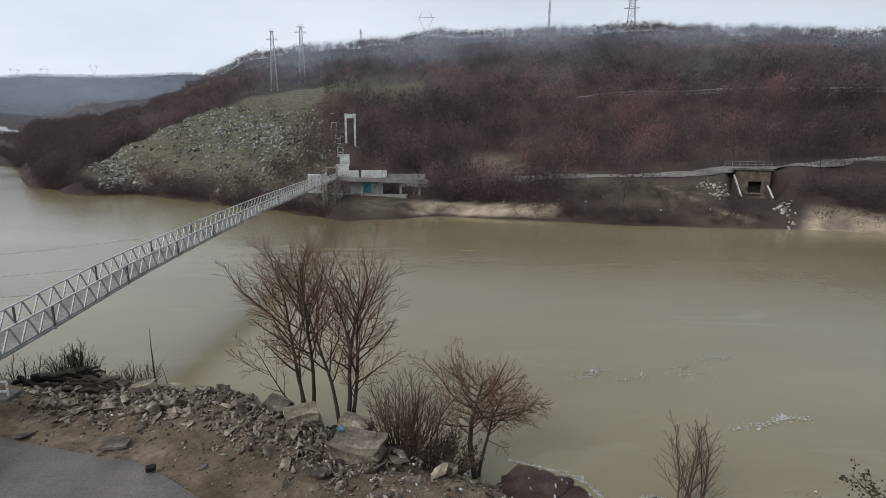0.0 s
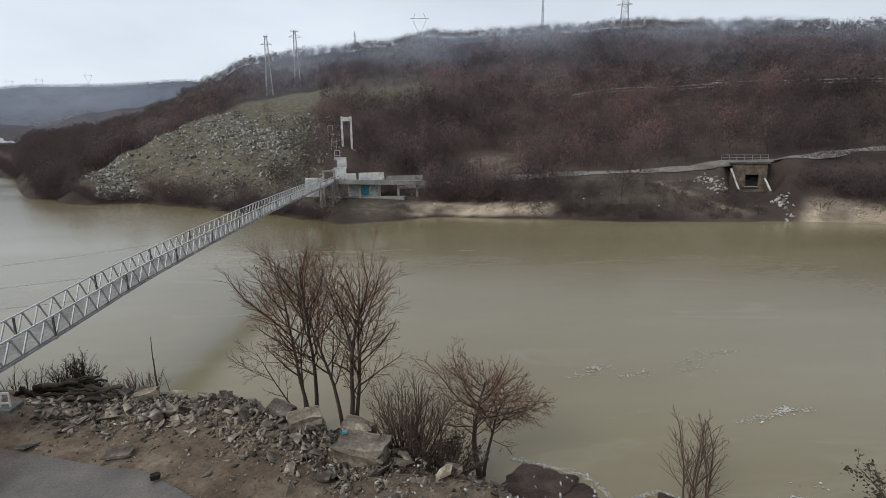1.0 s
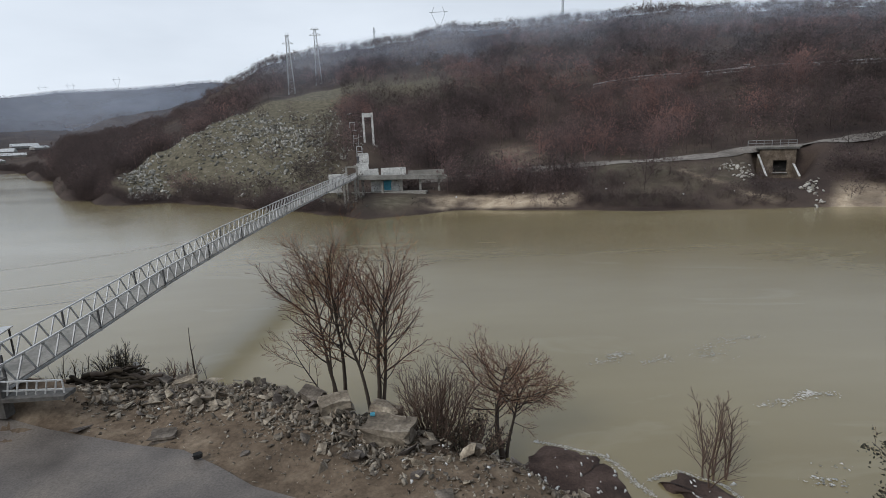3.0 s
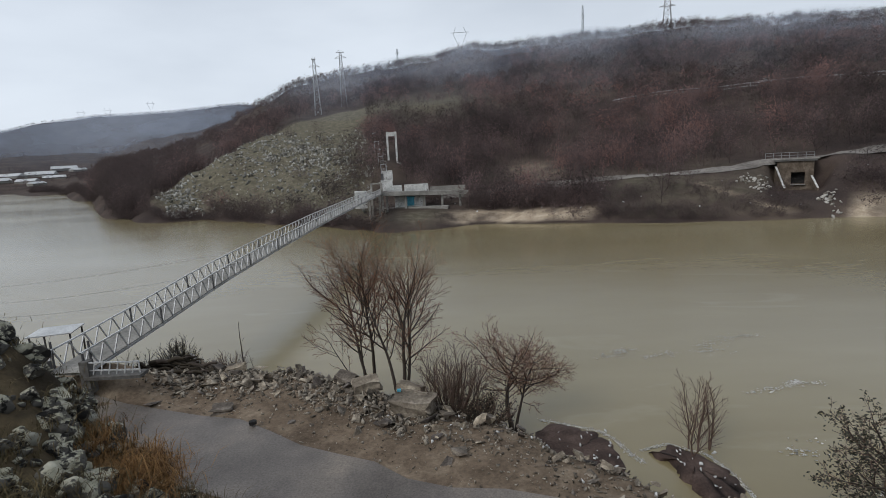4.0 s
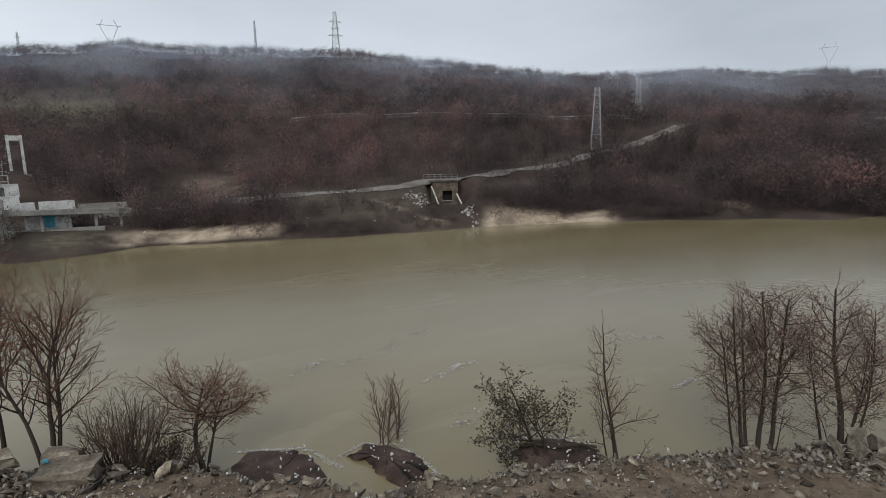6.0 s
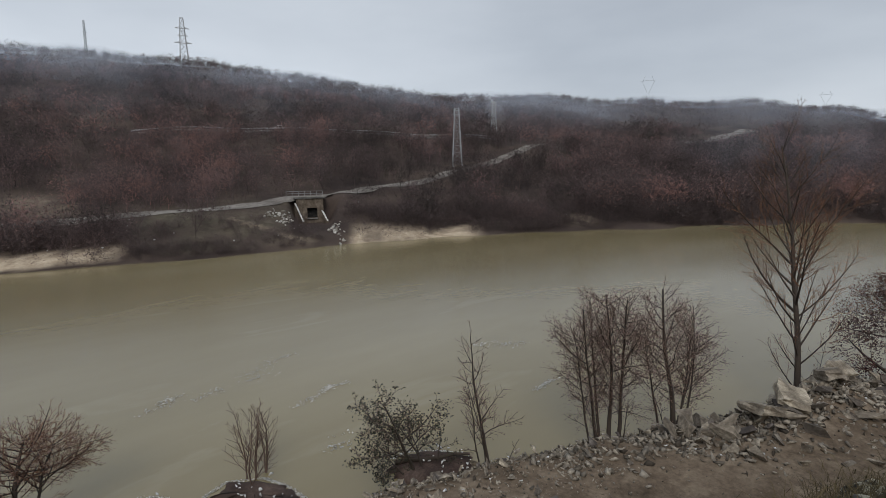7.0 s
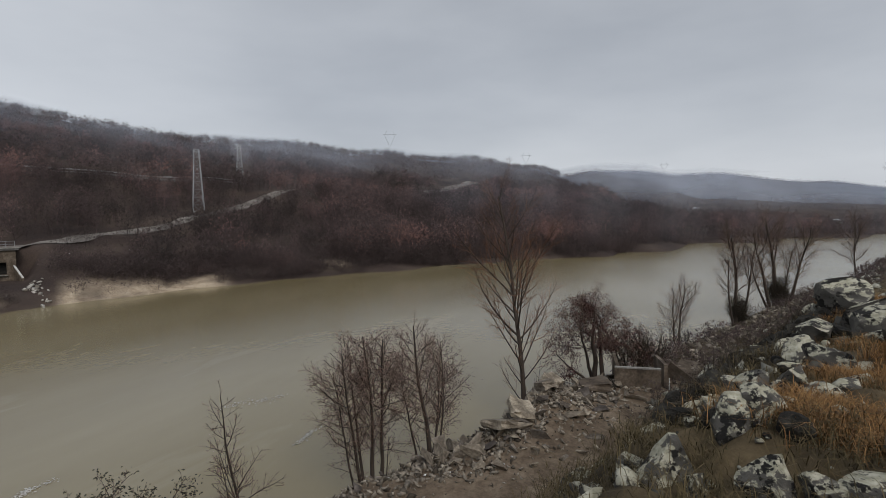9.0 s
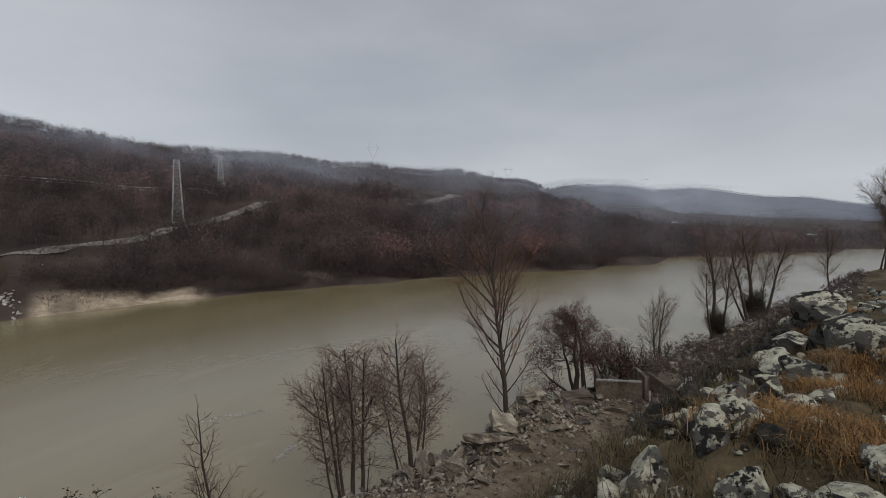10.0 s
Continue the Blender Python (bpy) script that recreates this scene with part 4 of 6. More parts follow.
def tree(name, place, stems, plan, label, category, seed, bark=None, twig=None, leaves=0, leaf_size=0.05, leaf_mat=None, spread=0.06, group=""):
    """stems: for each (offset x, y, lean x, lean y, length, radius)."""
    rng = random.Random(seed)
    root = thing(name, place, label, category, group)
    tips, limbs, twigs = [], Shape(), Shape()
    for ox, oy, lx, ly, length, r in stems:
        trunk = Shape()
        grow([trunk, limbs, twigs], tips, Vector((ox, oy, -0.25)), Vector((lx, ly, 1)).normalized(), length, r, 0, plan, rng)
        part("trunk", trunk, bark or M_BARK, root, smooth=True)
    tagged(part("limb_system", limbs, bark or M_BARK, root, smooth=True), kind="stuff")
    crown = part("crown", twigs, twig or M_TWIG, root, "crown of fine bare twigs" if not leaves else "")
    if leaves:
        fine = [t for t in tips if t[1] >= 2] or tips
        part("leaves", leaf_cloud(fine, leaves, leaf_size, spread, rng), leaf_mat or M_DRY_LEAF, crown, "sparse withered leaves")
    return root


# level plans: (segment, children a metre, from where, angle, length share, wander, upturn)
VASE = [(0.5, 3.5, 0.34, 41, 0.49, 0.06, 0.02, 1), (0.35, 6.0, 0.12, 36, 0.46, 0.09, 0.05), (0.22, 7.0, 0.10, 38, 0.5, 0.12, 0.05), (0.16, 0, 0, 0, 0, 0.14, 0.04)]
FAR_VASE = [(0.7, 2.6, 0.32, 38, 0.46, 0.05, 0.02, 1), (0.45, 4.6, 0.12, 40, 0.46, 0.11, 0.04), (0.3, 5.2, 0.10, 40, 0.5, 0.14, 0.04), (0.3, 0, 0, 0, 0, 0.14, 0.04)]
FAN = [(0.5, 3.1, 0.33, 42, 0.50, 0.05, 0.02, 1), (0.35, 5.2, 0.14, 36, 0.45, 0.09, 0.06), (0.22, 6.2, 0.12, 38, 0.48, 0.12, 0.05), (0.16, 0, 0, 0, 0, 0.14, 0.05)]
SPIRE = [(0.5, 5.4, 0.24, 52, 0.29, 0.04, 0.02, 1), (0.3, 7.5, 0.12, 44, 0.46, 0.12, 0.05), (0.2, 7.0, 0.12, 40, 0.45, 0.12, 0.04), (0.15, 0, 0, 0, 0, 0.14, 0.03)]
POPLAR = [(0.8, 3.4, 0.07, 42, 0.35, 0.025, 0.01, 1), (0.5, 4.2, 0.25, 36, 0.42, 0.05, 0.08), (0.3, 5.0, 0.15, 36, 0.45, 0.09, 0.06), (0.2, 0, 0, 0, 0, 0.1, 0.05)]
ROUND = [(0.35, 4.2, 0.28, 55, 0.72, 0.07, 0.0), (0.25, 5.5, 0.18, 44, 0.52, 0.12, 0.02), (0.16, 7.5, 0.12, 42, 0.48, 0.14, 0.02), (0.12, 0, 0, 0, 0, 0.16, 0.0)]
BUSH = [(0.25, 4.5, 0.15, 30, 0.5, 0.07, 0.03), (0.18, 7.0, 0.15, 34, 0.5, 0.1, 0.04), (0.12, 0, 0, 0, 0, 0.12, 0.04)]


def put(x, y, lift=0.0):
    return (x, y, max(gz(x, y), -0.3) + lift)


tree("bare_tree", put(-5.0, 23.9), [(-0.8, 0.8, -0.13, 0.05, 6.9, 0.10), (-0.6, 0.9, -0.03, -0.05, 7.3, 0.11), (-0.9, 0.7, -0.26, 0.1, 5.8, 0.07), (0.9, -0.9, -0.16, 0.1, 6.9, 0.10), (1.1, -0.9, 0.03, 0.0, 7.1, 0.12), (1.2, -0.8, 0.09, -0.05, 6.4, 0.10), (1.1, -1.0, 0.18, 0.1, 5.2, 0.06), (-1.0, 0.8, -0.75, 0.0, 4.0, 0.045)],
     FAN, "spreading bare riverside tree with several stems and russet twigs", "tree", 11, twig=M_RED_TWIG)
tree("small_tree", put(1.1, 21.2), [(0, 0, 0.02, 0.0, 4.0, 0.14), (0.05, 0.05, 0.12, 0.05, 3.7, 0.08)],
     [(0.3, 12.0, 0.48, 68, 0.60, 0.07, 0.02, 1), (0.25, 6.5, 0.2, 42, 0.52, 0.11, 0.05), (0.18, 7.5, 0.12, 40, 0.5, 0.13, 0.04), (0.14, 0, 0, 0, 0, 0.14, 0.03)], "small round-crowned tree with withered russet leaves", "tree", 12, twig=M_RED_TWIG, leaves=4500, leaf_size=0.026)


def shrub(place, stems, height, width, seed, label, twig=None, leaves=0, leaf_mat=None, name="shrub"):
    rng = random.Random(seed)
    st = []
    for _ in range(stems):
        a, q = rng.random() * 6.28, rng.random() ** 0.5
        st.append((math.cos(a) * width * 0.22 * q, math.sin(a) * width * 0.22 * q, math.cos(a) * q * 0.45 * width / height, math.sin(a) * q * 0.45 * width / height, height * (0.6 + 0.5 * rng.random()), 0.02 + 0.006 * height))
    return tree(name, place, st, BUSH, label, "shrub", seed + 1, bark=twig or M_TWIG, twig=twig or M_TWIG, leaves=leaves, leaf_mat=leaf_mat, leaf_size=0.045)


shrub(put(-1.5, 20.6), 26, 2.9, 3.0, 21, "dense brown leafless shrub on the bank")
shrub(put(-0.5, 19.9), 90, 1.5, 3.3, 22, "low dark tangled bramble on the bank", M_TWIG, 3000, M_SCRUB)
tree("dead_stem", put(-12.5, 25.4), [(0, 0, -0.12, 0, 3.0, 0.05), (0.4, 0.3, -0.3, 0, 1.3, 0.02), (-0.6, 0.4, -0.4, 0, 1.2, 0.02)], [(0.4, 1.6, 0.3, 40, 0.22, 0.03, 0.02), (0.2, 3, 0.3, 40, 0.3, 0.1, 0.02), (0.15, 0, 0, 0, 0, 0.1, 0)], "thin leaning dead stem among the rubble", "dead tree", 31)
shrub(put(-16.6, 26.2), 40, 2.1, 2.0, 23, "dark leafless shrub by the bridge landing", M_SCRUB)
shrub(put(-15.6, 25.6), 26, 1.0, 2.2, 28, "low dark brush on the drift heap", M_SCRUB)
shrub(put(-20.0, 27.5), 14, 1.6, 2.4, 24, "dark leafless shrub by the bridge landing", M_SCRUB)
shrub(put(-13.6, 25.8), 26, 1.5, 2.0, 25, "thin leafless shrub among the rubble")
shrub(put(-10.8, 26.6), 16, 0.8, 2.4, 26, "low dark brush at the water's edge", M_SCRUB, 300, M_SCRUB)
shrub((8.1, 19.4, -0.1), 6, 3.1, 2.6, 27, "leafless sapling clump standing in the flood")
tree("leafy_tree", put(13.1, 15.2), [(0, 0, -0.42, 0.1, 4.4, 0.09), (0.3, 0, -0.15, 0.1, 3.0, 0.06), (0.6, -0.3, 0.25, 0, 1.9, 0.05), (-0.3, 0.1, -0.6, 0.1, 2.4, 0.04)], ROUND, "leaning dark tree with dull green leaves at the water", "tree", 41, leaves=3400, leaf_size=0.055, leaf_mat=M_DARK_LEAF, spread=0.08)
tree("slim_tree", put(15.6, 13.5), [(0, 0, -0.26, 0.05, 6.6, 0.08), (-0.4, 0.1, -0.35, 0.1, 4.4, 0.045), (-0.15, 0, -0.12, 0.1, 4.6, 0.04), (0.5, -0.2, 0.5, -0.1, 1.6, 0.03)], [(0.4, 4.0, 0.3, 46, 0.30, 0.05, 0.02), *SPIRE[1:]], "slim leaning bare tree on the rubble bank", "tree", 42, leaves=700, leaf_size=0.03)
tree("alder_clump", put(19.7, 10.5), [(0, 0, -0.05, 0, 7.2, 0.11), (0.35, -0.3, 0.02, 0.02, 7.0, 0.10), (-0.3, 0.3, -0.13, 0.05, 6.7, 0.09), (0.1, 0.4, 0.0, 0.1, 6.6, 0.08), (-0.5, 0.4, -0.22, 0.1, 5.8, 0.06), (-0.5, 0.0, -0.45, 0, 2.6, 0.04), (0.5, -0.4, 0.25, 0, 2.4, 0.035)], SPIRE, "clump of tall slender bare alders on the bank", "tree", 43, leaves=14000, leaf_size=0.032, spread=0.16)
tree("alder_clump", put(22.3, 8.8), [(0, 0, -0.02, 0, 7.0, 0.13), (-0.4, 0.4, -0.08, 0.05, 5.6, 0.06), (0.15, -0.1, 0.20, 0.0, 5.6, 0.06), (0.2, 0.1, 0.38, 0, 4.6, 0.05), (0.3, -0.3, 0.10, 0, 6.0, 0.06), (-0.3, 0.1, -0.4, 0.1, 2.4, 0.035)], SPIRE, "bare alder with a broad crown on the bank", "tree", 44, leaves=12000, leaf_size=0.032, spread=0.16)
tree("tall_tree", put(30.5, 6.0), [(0, 0, 0.0, 0.0, 13.4, 0.16), (0.5, -0.5, 0.05, -0.1, 3.6, 0.03)], POPLAR, "tall straight bare poplar with upswept boughs", "tree", 45, twig=M_RED_TWIG, leaves=2600, leaf_size=0.032, spread=0.12)
tree("russet_tree", put(34.0, 2.2), [(0, 0, 0.02, 0.1, 5.3, 0.20), (0.5, -0.4, 0.38, -0.15, 5.6, 0.17), (-0.1, 0.1, -0.72, 0.35, 4.0, 0.12), (1.0, -0.8, 0.85, -0.5, 4.8, 0.12), (0.2, 0, -0.30, 0.25, 5.0, 0.13)],
     [(0.35, 3.6, 0.36, 66, 0.50, 0.09, 0.0, 1), (0.25, 6.0, 0.2, 48, 0.48, 0.15, 0.0), *ROUND[2:]], "thick gnarled dark tree hung with withered brown leaves", "tree", 46, leaves=16000, leaf_size=0.05, leaf_mat=M_DEEP_LEAF, spread=0.16)
shrub(put(37.3, -0.2), 26, 3.0, 3.6, 47, "dark russet shrub behind the ruined wall", M_SCRUB, 1500, M_DRY_LEAF)
shrub(put(39.8, -1.6), 20, 2.4, 3.6, 48, "dark russet shrub behind the ruined wall", M_SCRUB, 900, M_DRY_LEAF)
tree("bare_tree", put(50.8, -4.0), [(0, 0, 0.06, 0, 6.0, 0.12), (-0.6, 0.4, -0.15, 0.1, 5.0, 0.1), (0.4, 0, 0.25, 0, 4.0, 0.07), (-1.0, 0.5, -0.3, 0, 3.6, 0.06)], VASE, "bare tree at the downstream water's edge", "tree", 49)
shrub(put(50.4, -4.4), 20, 2.2, 3.2, 50, "dark brush at the foot of a bare tree", M_SCRUB)
tree("bare_tree", put(54.2, -9.0), [(0, 0, -0.05, 0, 8.2, 0.22), (0.4, -0.6, 0.1, -0.2, 7.0, 0.15), (-0.4, 0.3, -0.12, 0.2, 6.4, 0.12)], FAR_VASE, "dark bare tree on the downstream bank", "tree", 51)
tree("bare_tree", put(67.6, -15.0), [(0, 0, 0.02, 0, 10.2, 0.30), (1.2, -1.6, 0.15, -0.3, 9.4, 0.22), (-0.8, 0.6, -0.12, 0.2, 9.0, 0.22), (0.6, -0.4, 0.2, -0.5, 7.4, 0.15), (-0.6, 0.8, -0.12, 0.4, 6.6, 0.15)], FAR_VASE, "big bare willow on the downstream bank", "tree", 52)
shrub(put(54.4, -9.2), 40, 2.6, 1.3, 53, "dark ivy-clad thicket under the bare trees", M_SCRUB, 6000, M_SCRUB)
shrub(put(67.6, -15.2), 44, 3.4, 2.0, 54, "dark ivy-clad thicket under the bare trees", M_SCRUB, 8000, M_SCRUB)
tree("bare_tree", put(82.5, -27.6), [(0, 0, -0.1, 0, 9.5, 0.14), (0.8, -0.6, 0.25, 0, 6.0, 0.1)], FAR_VASE, "thin leaning bare tree on the spit", "tree", 55)
tree("bare_tree", put(95.0, -38.6), [(0, 0, -0.2, 0, 13.0, 0.22), (1.0, -1, 0.2, 0, 11.0, 0.18), (-1, 1, -0.4, 0, 9.0, 0.14)], FAR_VASE, "bare tree on the downstream slope", "tree", 56)


# ---- the woods of the far bank and hills ----
def wood_template(seed, sprays, wide, low=0.25, size=0.06, limbs=5, lobes=6):
    """A leafless tree one metre high, as plain arrays: points and faces. A slim stem, limbs and a crown of small twig sprays in several lobes."""
    rng = random.Random(seed)
    v, f = [], []

    def sliver(a, b, w, out):
        d = b - a
        side = d.cross(out + Vector((rng.gauss(0, 0.6), rng.gauss(0, 0.6), rng.gauss(0, 0.6))))
        side = side.normalized() * w
        i = len(v)
        v.extend([tuple(a - side), tuple(a + side), tuple(b)])
        f.append((i, i + 1, i + 2))

    top = Vector((rng.gauss(0, 0.05), rng.gauss(0, 0.05), 0.95))
    face = Vector((rng.gauss(0, 1), rng.gauss(0, 1), 0.4)).normalized()
    sliver(Vector((0, 0, -0.05)), top * 0.85, 0.009, face)
    sliver(Vector((0, 0, -0.05)), top * 0.7, 0.008, Vector((-face.y, face.x, 0.4)).normalized())
    heads = []
    for k in range(lobes):
        ph = k * 2.4 + rng.random()
        u = (k + 0.5) / lobes
        z = low + (0.9 - low) * (0.15 + 0.85 * u) * (0.85 + 0.25 * rng.random())
        q = wide * 0.30 * math.sqrt(max(0.05, 1 - u * u)) * (0.6 + 0.6 * rng.random())
        heads.append((Vector((math.cos(ph) * q, math.sin(ph) * q, z)), (0.15 + 0.10 * rng.random()) * (0.7 + 0.5 * wide)))
    for c, r in heads[:limbs]:
        out = Vector((c.x, c.y, 0.3)).normalized()
        sliver(top * max(0.1, c.z - 0.3), c + out * r * 0.8, 0.006, out)
    mid = Vector((0, 0, 0.35 * (1 + low)))
    for k in range(sprays):
        c, r = heads[k % lobes]
        d = Vector((rng.gauss(0, 1), rng.gauss(0, 1), rng.gauss(0, 1) + 0.25)).normalized()
        p = c + d * r * (0.45 + 0.6 * rng.random())
        out = (d * 0.7 + (p - mid).normalized() * 0.6 + Vector((0, 0, 0.35))).normalized()
        e = (d * 0.5 + Vector((rng.gauss(0, 0.6), rng.gauss(0, 0.6), 0.5 + rng.gauss(0, 0.4)))).normalized()
        ln = size * (0.7 + 0.8 * rng.random())
        sliver(p - e * ln * 0.5, p + e * ln, ln * (0.15 + 0.12 * rng.random()), out)
    return np.array(v), np.array(f)


TRACK = np.array([(p.x, p.y) for p in track_line])
HIGHWAY = np.array([(p.x, p.y) for p in highway_line])
CUTTING = np.array([(p.x * 0.97, p.y * 0.97) for p in clearing_line])


def clear_of(x, y, line):
    """Distance to a line of points in plan."""
    best = np.full(len(x), 1e9)
    for a, b in zip(line, line[1:]):
        d = b - a
        t = np.clip(((x - a[0]) * d[0] + (y - a[1]) * d[1]) / (d @ d), 0, 1)
        best = np.minimum(best, np.hypot(x - a[0] - t * d[0], y - a[1] - t * d[1]))
    return best


def plant(name, label, places, heights, tones, templates, seed):
    """One mass of trees, too many to count."""
    rs = np.random.RandomState(seed)
    vs, fs, ts, n = [], [], [], 0
    pick = rs.randint(0, len(templates), len(places))
    for k, (v, f) in enumerate(templates):
        who = np.where(pick == k)[0]
        if not len(who):
            continue
        a = rs.rand(len(who)) * 6.283
        h = heights[who]
        w = h * (0.85 + 0.6 * rs.rand(len(who)))
        c, s = np.cos(a)[:, None], np.sin(a)[:, None]
        x = (v[None, :, 0] * c - v[None, :, 1] * s) * w[:, None] + places[who, 0, None]
        y = (v[None, :, 0] * s + v[None, :, 1] * c) * w[:, None] + places[who, 1, None]
        z = v[None, :, 2] * h[:, None] + places[who, 2, None]
        vs.append(np.stack([x, y, z], -1).reshape(-1, 3))
        fs.append((f[None] + (np.arange(len(who)) * len(v))[:, None, None] + n).reshape(-1, 3))
        ts.append(np.repeat(tones[who], len(v)))
        n += len(who) * len(v)
    me = numpy_mesh(name, np.concatenate(vs), np.concatenate(fs), M_WOODS, (("tree_tone", np.concatenate(ts)),))
    return tagged(new(name, me), label, "woods", kind="stuff")


def scatter(count, az0, az1, r0, r1, seed, from_shore=True):
    rs = np.random.RandomState(seed)
    az = rs.uniform(az0, az1, count)
    base = shore_r(az) if from_shore else 0
    a, b = base + r0, base + r1
    r = np.sqrt(rs.uniform(0, 1, count) * (b ** 2 - a ** 2) + a ** 2)
    x, y = -np.sin(np.radians(az)) * r, np.cos(np.radians(az)) * r
    return az, r, x, y, rs


def turf_zone(az, r):
    return (az > 11.5) & (az < 32.8) & (r < crest_r(az) + 6) & (r > shore_r(az) + np.where(az > 28, 2, 9))


def russet(az, r, x, y, rs):
    """Which trees still hold red-brown leaves: patches on the middle slopes."""
    patch = np.exp(-(((az + 15) / 9) ** 2 + ((r - 160) / 28) ** 2)) + 0.5 * np.exp(-(((az + 43) / 5) ** 2 + ((r - 165) / 25) ** 2)) - 0.7 * np.exp(-(((az + 33) / 9) ** 2 + ((r - 148) / 28) ** 2)) - 0.45 * np.exp(-(((az + 66) / 14) ** 2 + ((r - 150) / 26) ** 2))
    t = 0.05 + 0.75 * rs.rand(len(az)) ** 1.4 + 0.22 * wobble(x, y, 7, 2.0) + 0.28 * wobble(x, y, 21, 6.0) + 0.5 * patch * (0.55 + 0.45 * wobble(x, y, 6, 4.0))
    return np.clip(t, 0.0, 1.0)


rich = [wood_template(s, 140, 0.95, 0.28, 0.044, 6, 9) for s in range(8)]
bushy = [wood_template(s + 40, 120, 1.5, 0.05, 0.066, 4, 7) for s in range(6)]
middling = [wood_template(s + 60, 84, 1.05, 0.25, 0.068, 4, 7) for s in range(7)]
slight = [wood_template(s + 80, 36, 1.15, 0.2, 0.10, 2, 4) for s in range(6)]

# the bank: brush at the water's edge, then trees
az, r, x, y, rs = scatter(5600, 36.8, -112, 0.2, 16, 1)
off = r - shore_r(az)
sandy = dict(covers(x, y, x))["sand"]
keep = ((sandy < 0.3) | (rs.rand(len(az)) < 0.16)) & (rs.rand(len(az)) < 0.85 + 0.9 * wobble(x, y, 4.0, 3.5)) & (clear_of(x, y, TRACK) > 1.5) & ~((az > -33.6) & (az < -29.0) & (off < 24)) & ~((az > -29) & (az < -25) & (off > 8) & (rs.rand(len(az)) < 0.95)) & ~((az > 4.5) & (az < 9.8) & (off < 14))
keep &= ~((az > 1.0) & (az < 12.6) & (r < 102.5) & (rs.rand(len(az)) < 0.93))
thin = np.where((az > 8) & (az < 14), 0.25, np.where((az > 14) & (az < 32), 0.8, np.where((az < -13) & (az > -28), 0.42, 0.85)))
far_thin = np.clip(130.0 / r, 0.35, 1.0)
keep &= rs.rand(len(az)) < thin * far_thin
keep &= ~(turf_zone(az, r) & (rs.rand(len(az)) < 0.85))
places = np.stack([x, y, ground_z(x, y)], 1)[keep]
h = (0.9 + 0.7 * np.clip(off / 4, 0, 1) + 2.3 * rs.rand(len(az)) ** 1.6 + np.where(az < -62, 2.2, 0) * rs.rand(len(az)))[keep] * np.where((az < -13) & (az > -28), 0.55, 1.0)[keep]
plant("bank_brush", "dark brown leafless brush along the far bank", places, h, np.clip(0.14 + 0.42 * rs.rand(keep.sum()) + 0.14 * wobble(places[:, 0], places[:, 1], 7, 1.0), 0, 1), bushy, 101)

az, r, x, y, rs = scatter(7200, 37.5, -112, 6, 85, 2)
off = r - shore_r(az)
sandy = dict(covers(x, y, x))["sand"]
keep = (sandy < 0.25) & (clear_of(x, y, TRACK) > np.where(az < -49, 5.5, 2.6)) & (clear_of(x, y, HIGHWAY) > 2.6) & ~turf_zone(az, r)
keep &= ~((az > -34) & (az < -25.5) & (off < 27)) & ~((az > 1.0) & (az < 12.8) & (r < 106)) & ~((az > 8.2) & (az < 10.2) & (r < 127))
keep &= ~((np.hypot((az + 6.0) / 3.4, (r - 124) / 8.5) < 1) & (rs.rand(len(az)) < 0.9))
keep &= rs.rand(len(az)) < 0.75 + 0.5 * wobble(x, y, 7.0, 8.0)
keep &= ~((off < 22) & (az < -13) & (az > -40) & (rs.rand(len(az)) < 0.85))
keep &= rs.rand(len(az)) < np.clip(150.0 / r, 0.3, 1.0)
places = np.stack([x, y, ground_z(x, y)], 1)[keep]
h = np.where(az < -58, 4.0 + 6.0 * rs.rand(len(az)), np.where(az > 28, 4 + 4 * rs.rand(len(az)), 2.6 + 4.6 * rs.rand(len(az)) ** 1.3))[keep]
plant("bank_woods", "dense bare brown and russet trees above the far bank", places, h, russet(az, r, x, y, rs)[keep], rich, 102)

# low growth hanging over the waterline
az, r, x, y, rs = scatter(1700, -13, -112, 0.0, 4.5, 12)
keep = (rs.rand(len(az)) < 0.85 * np.clip(130.0 / r, 0.35, 1.0)) & ~((az > -47) & (az < -31)) & ~((az > -60.4) & (az < -57.4)) & (rs.rand(len(az)) < 0.8 + 0.8 * wobble(x, y, 5.0, 1.5))
places = np.stack([x, y, ground_z(x, y) - 0.1], 1)[keep]
plant("waterside_brush", "low brown brush overhanging the far waterline", places, (0.8 + 1.5 * rs.rand(len(az)) ** 1.5)[keep], (0.08 + 0.4 * rs.rand(len(az)))[keep], bushy, 108)

az, r, x, y, rs = scatter(420, 38, 11, 0.0, 4.0, 13)
places = np.stack([x, y, ground_z(x, y) - 0.1], 1)
plant("waterside_brush", "low brown brush overhanging the far waterline", places, 0.8 + 1.7 * rs.rand(len(az)) ** 1.5, 0.05 + 0.35 * rs.rand(len(az)), bushy, 109)
az, r, x, y, rs = scatter(700, 41.5, 34.6, 0.0, 34, 15)
plant("waterside_brush", "dark brush and saplings along the upstream shore", np.stack([x, y, ground_z(x, y) - 0.1], 1), 1.8 + 3.0 * rs.rand(len(az)), 0.02 + 0.3 * rs.rand(len(az)), bushy, 119)
az, r, x, y, rs = scatter(1500, 39.6, 28.5, 1.0, 150, 14)
keep = (r < 330) & ~turf_zone(az, r) & ~((az < 32.5) & (r < crest_r(az) + 6)) & ~((np.hypot((az - 32.2) / 1.4, (r - 255) / 22) < 1)) & (rs.rand(len(az)) < np.where(az > 32.5, 1.0, 0.55))
places = np.stack([x, y, ground_z(x, y)], 1)[keep]
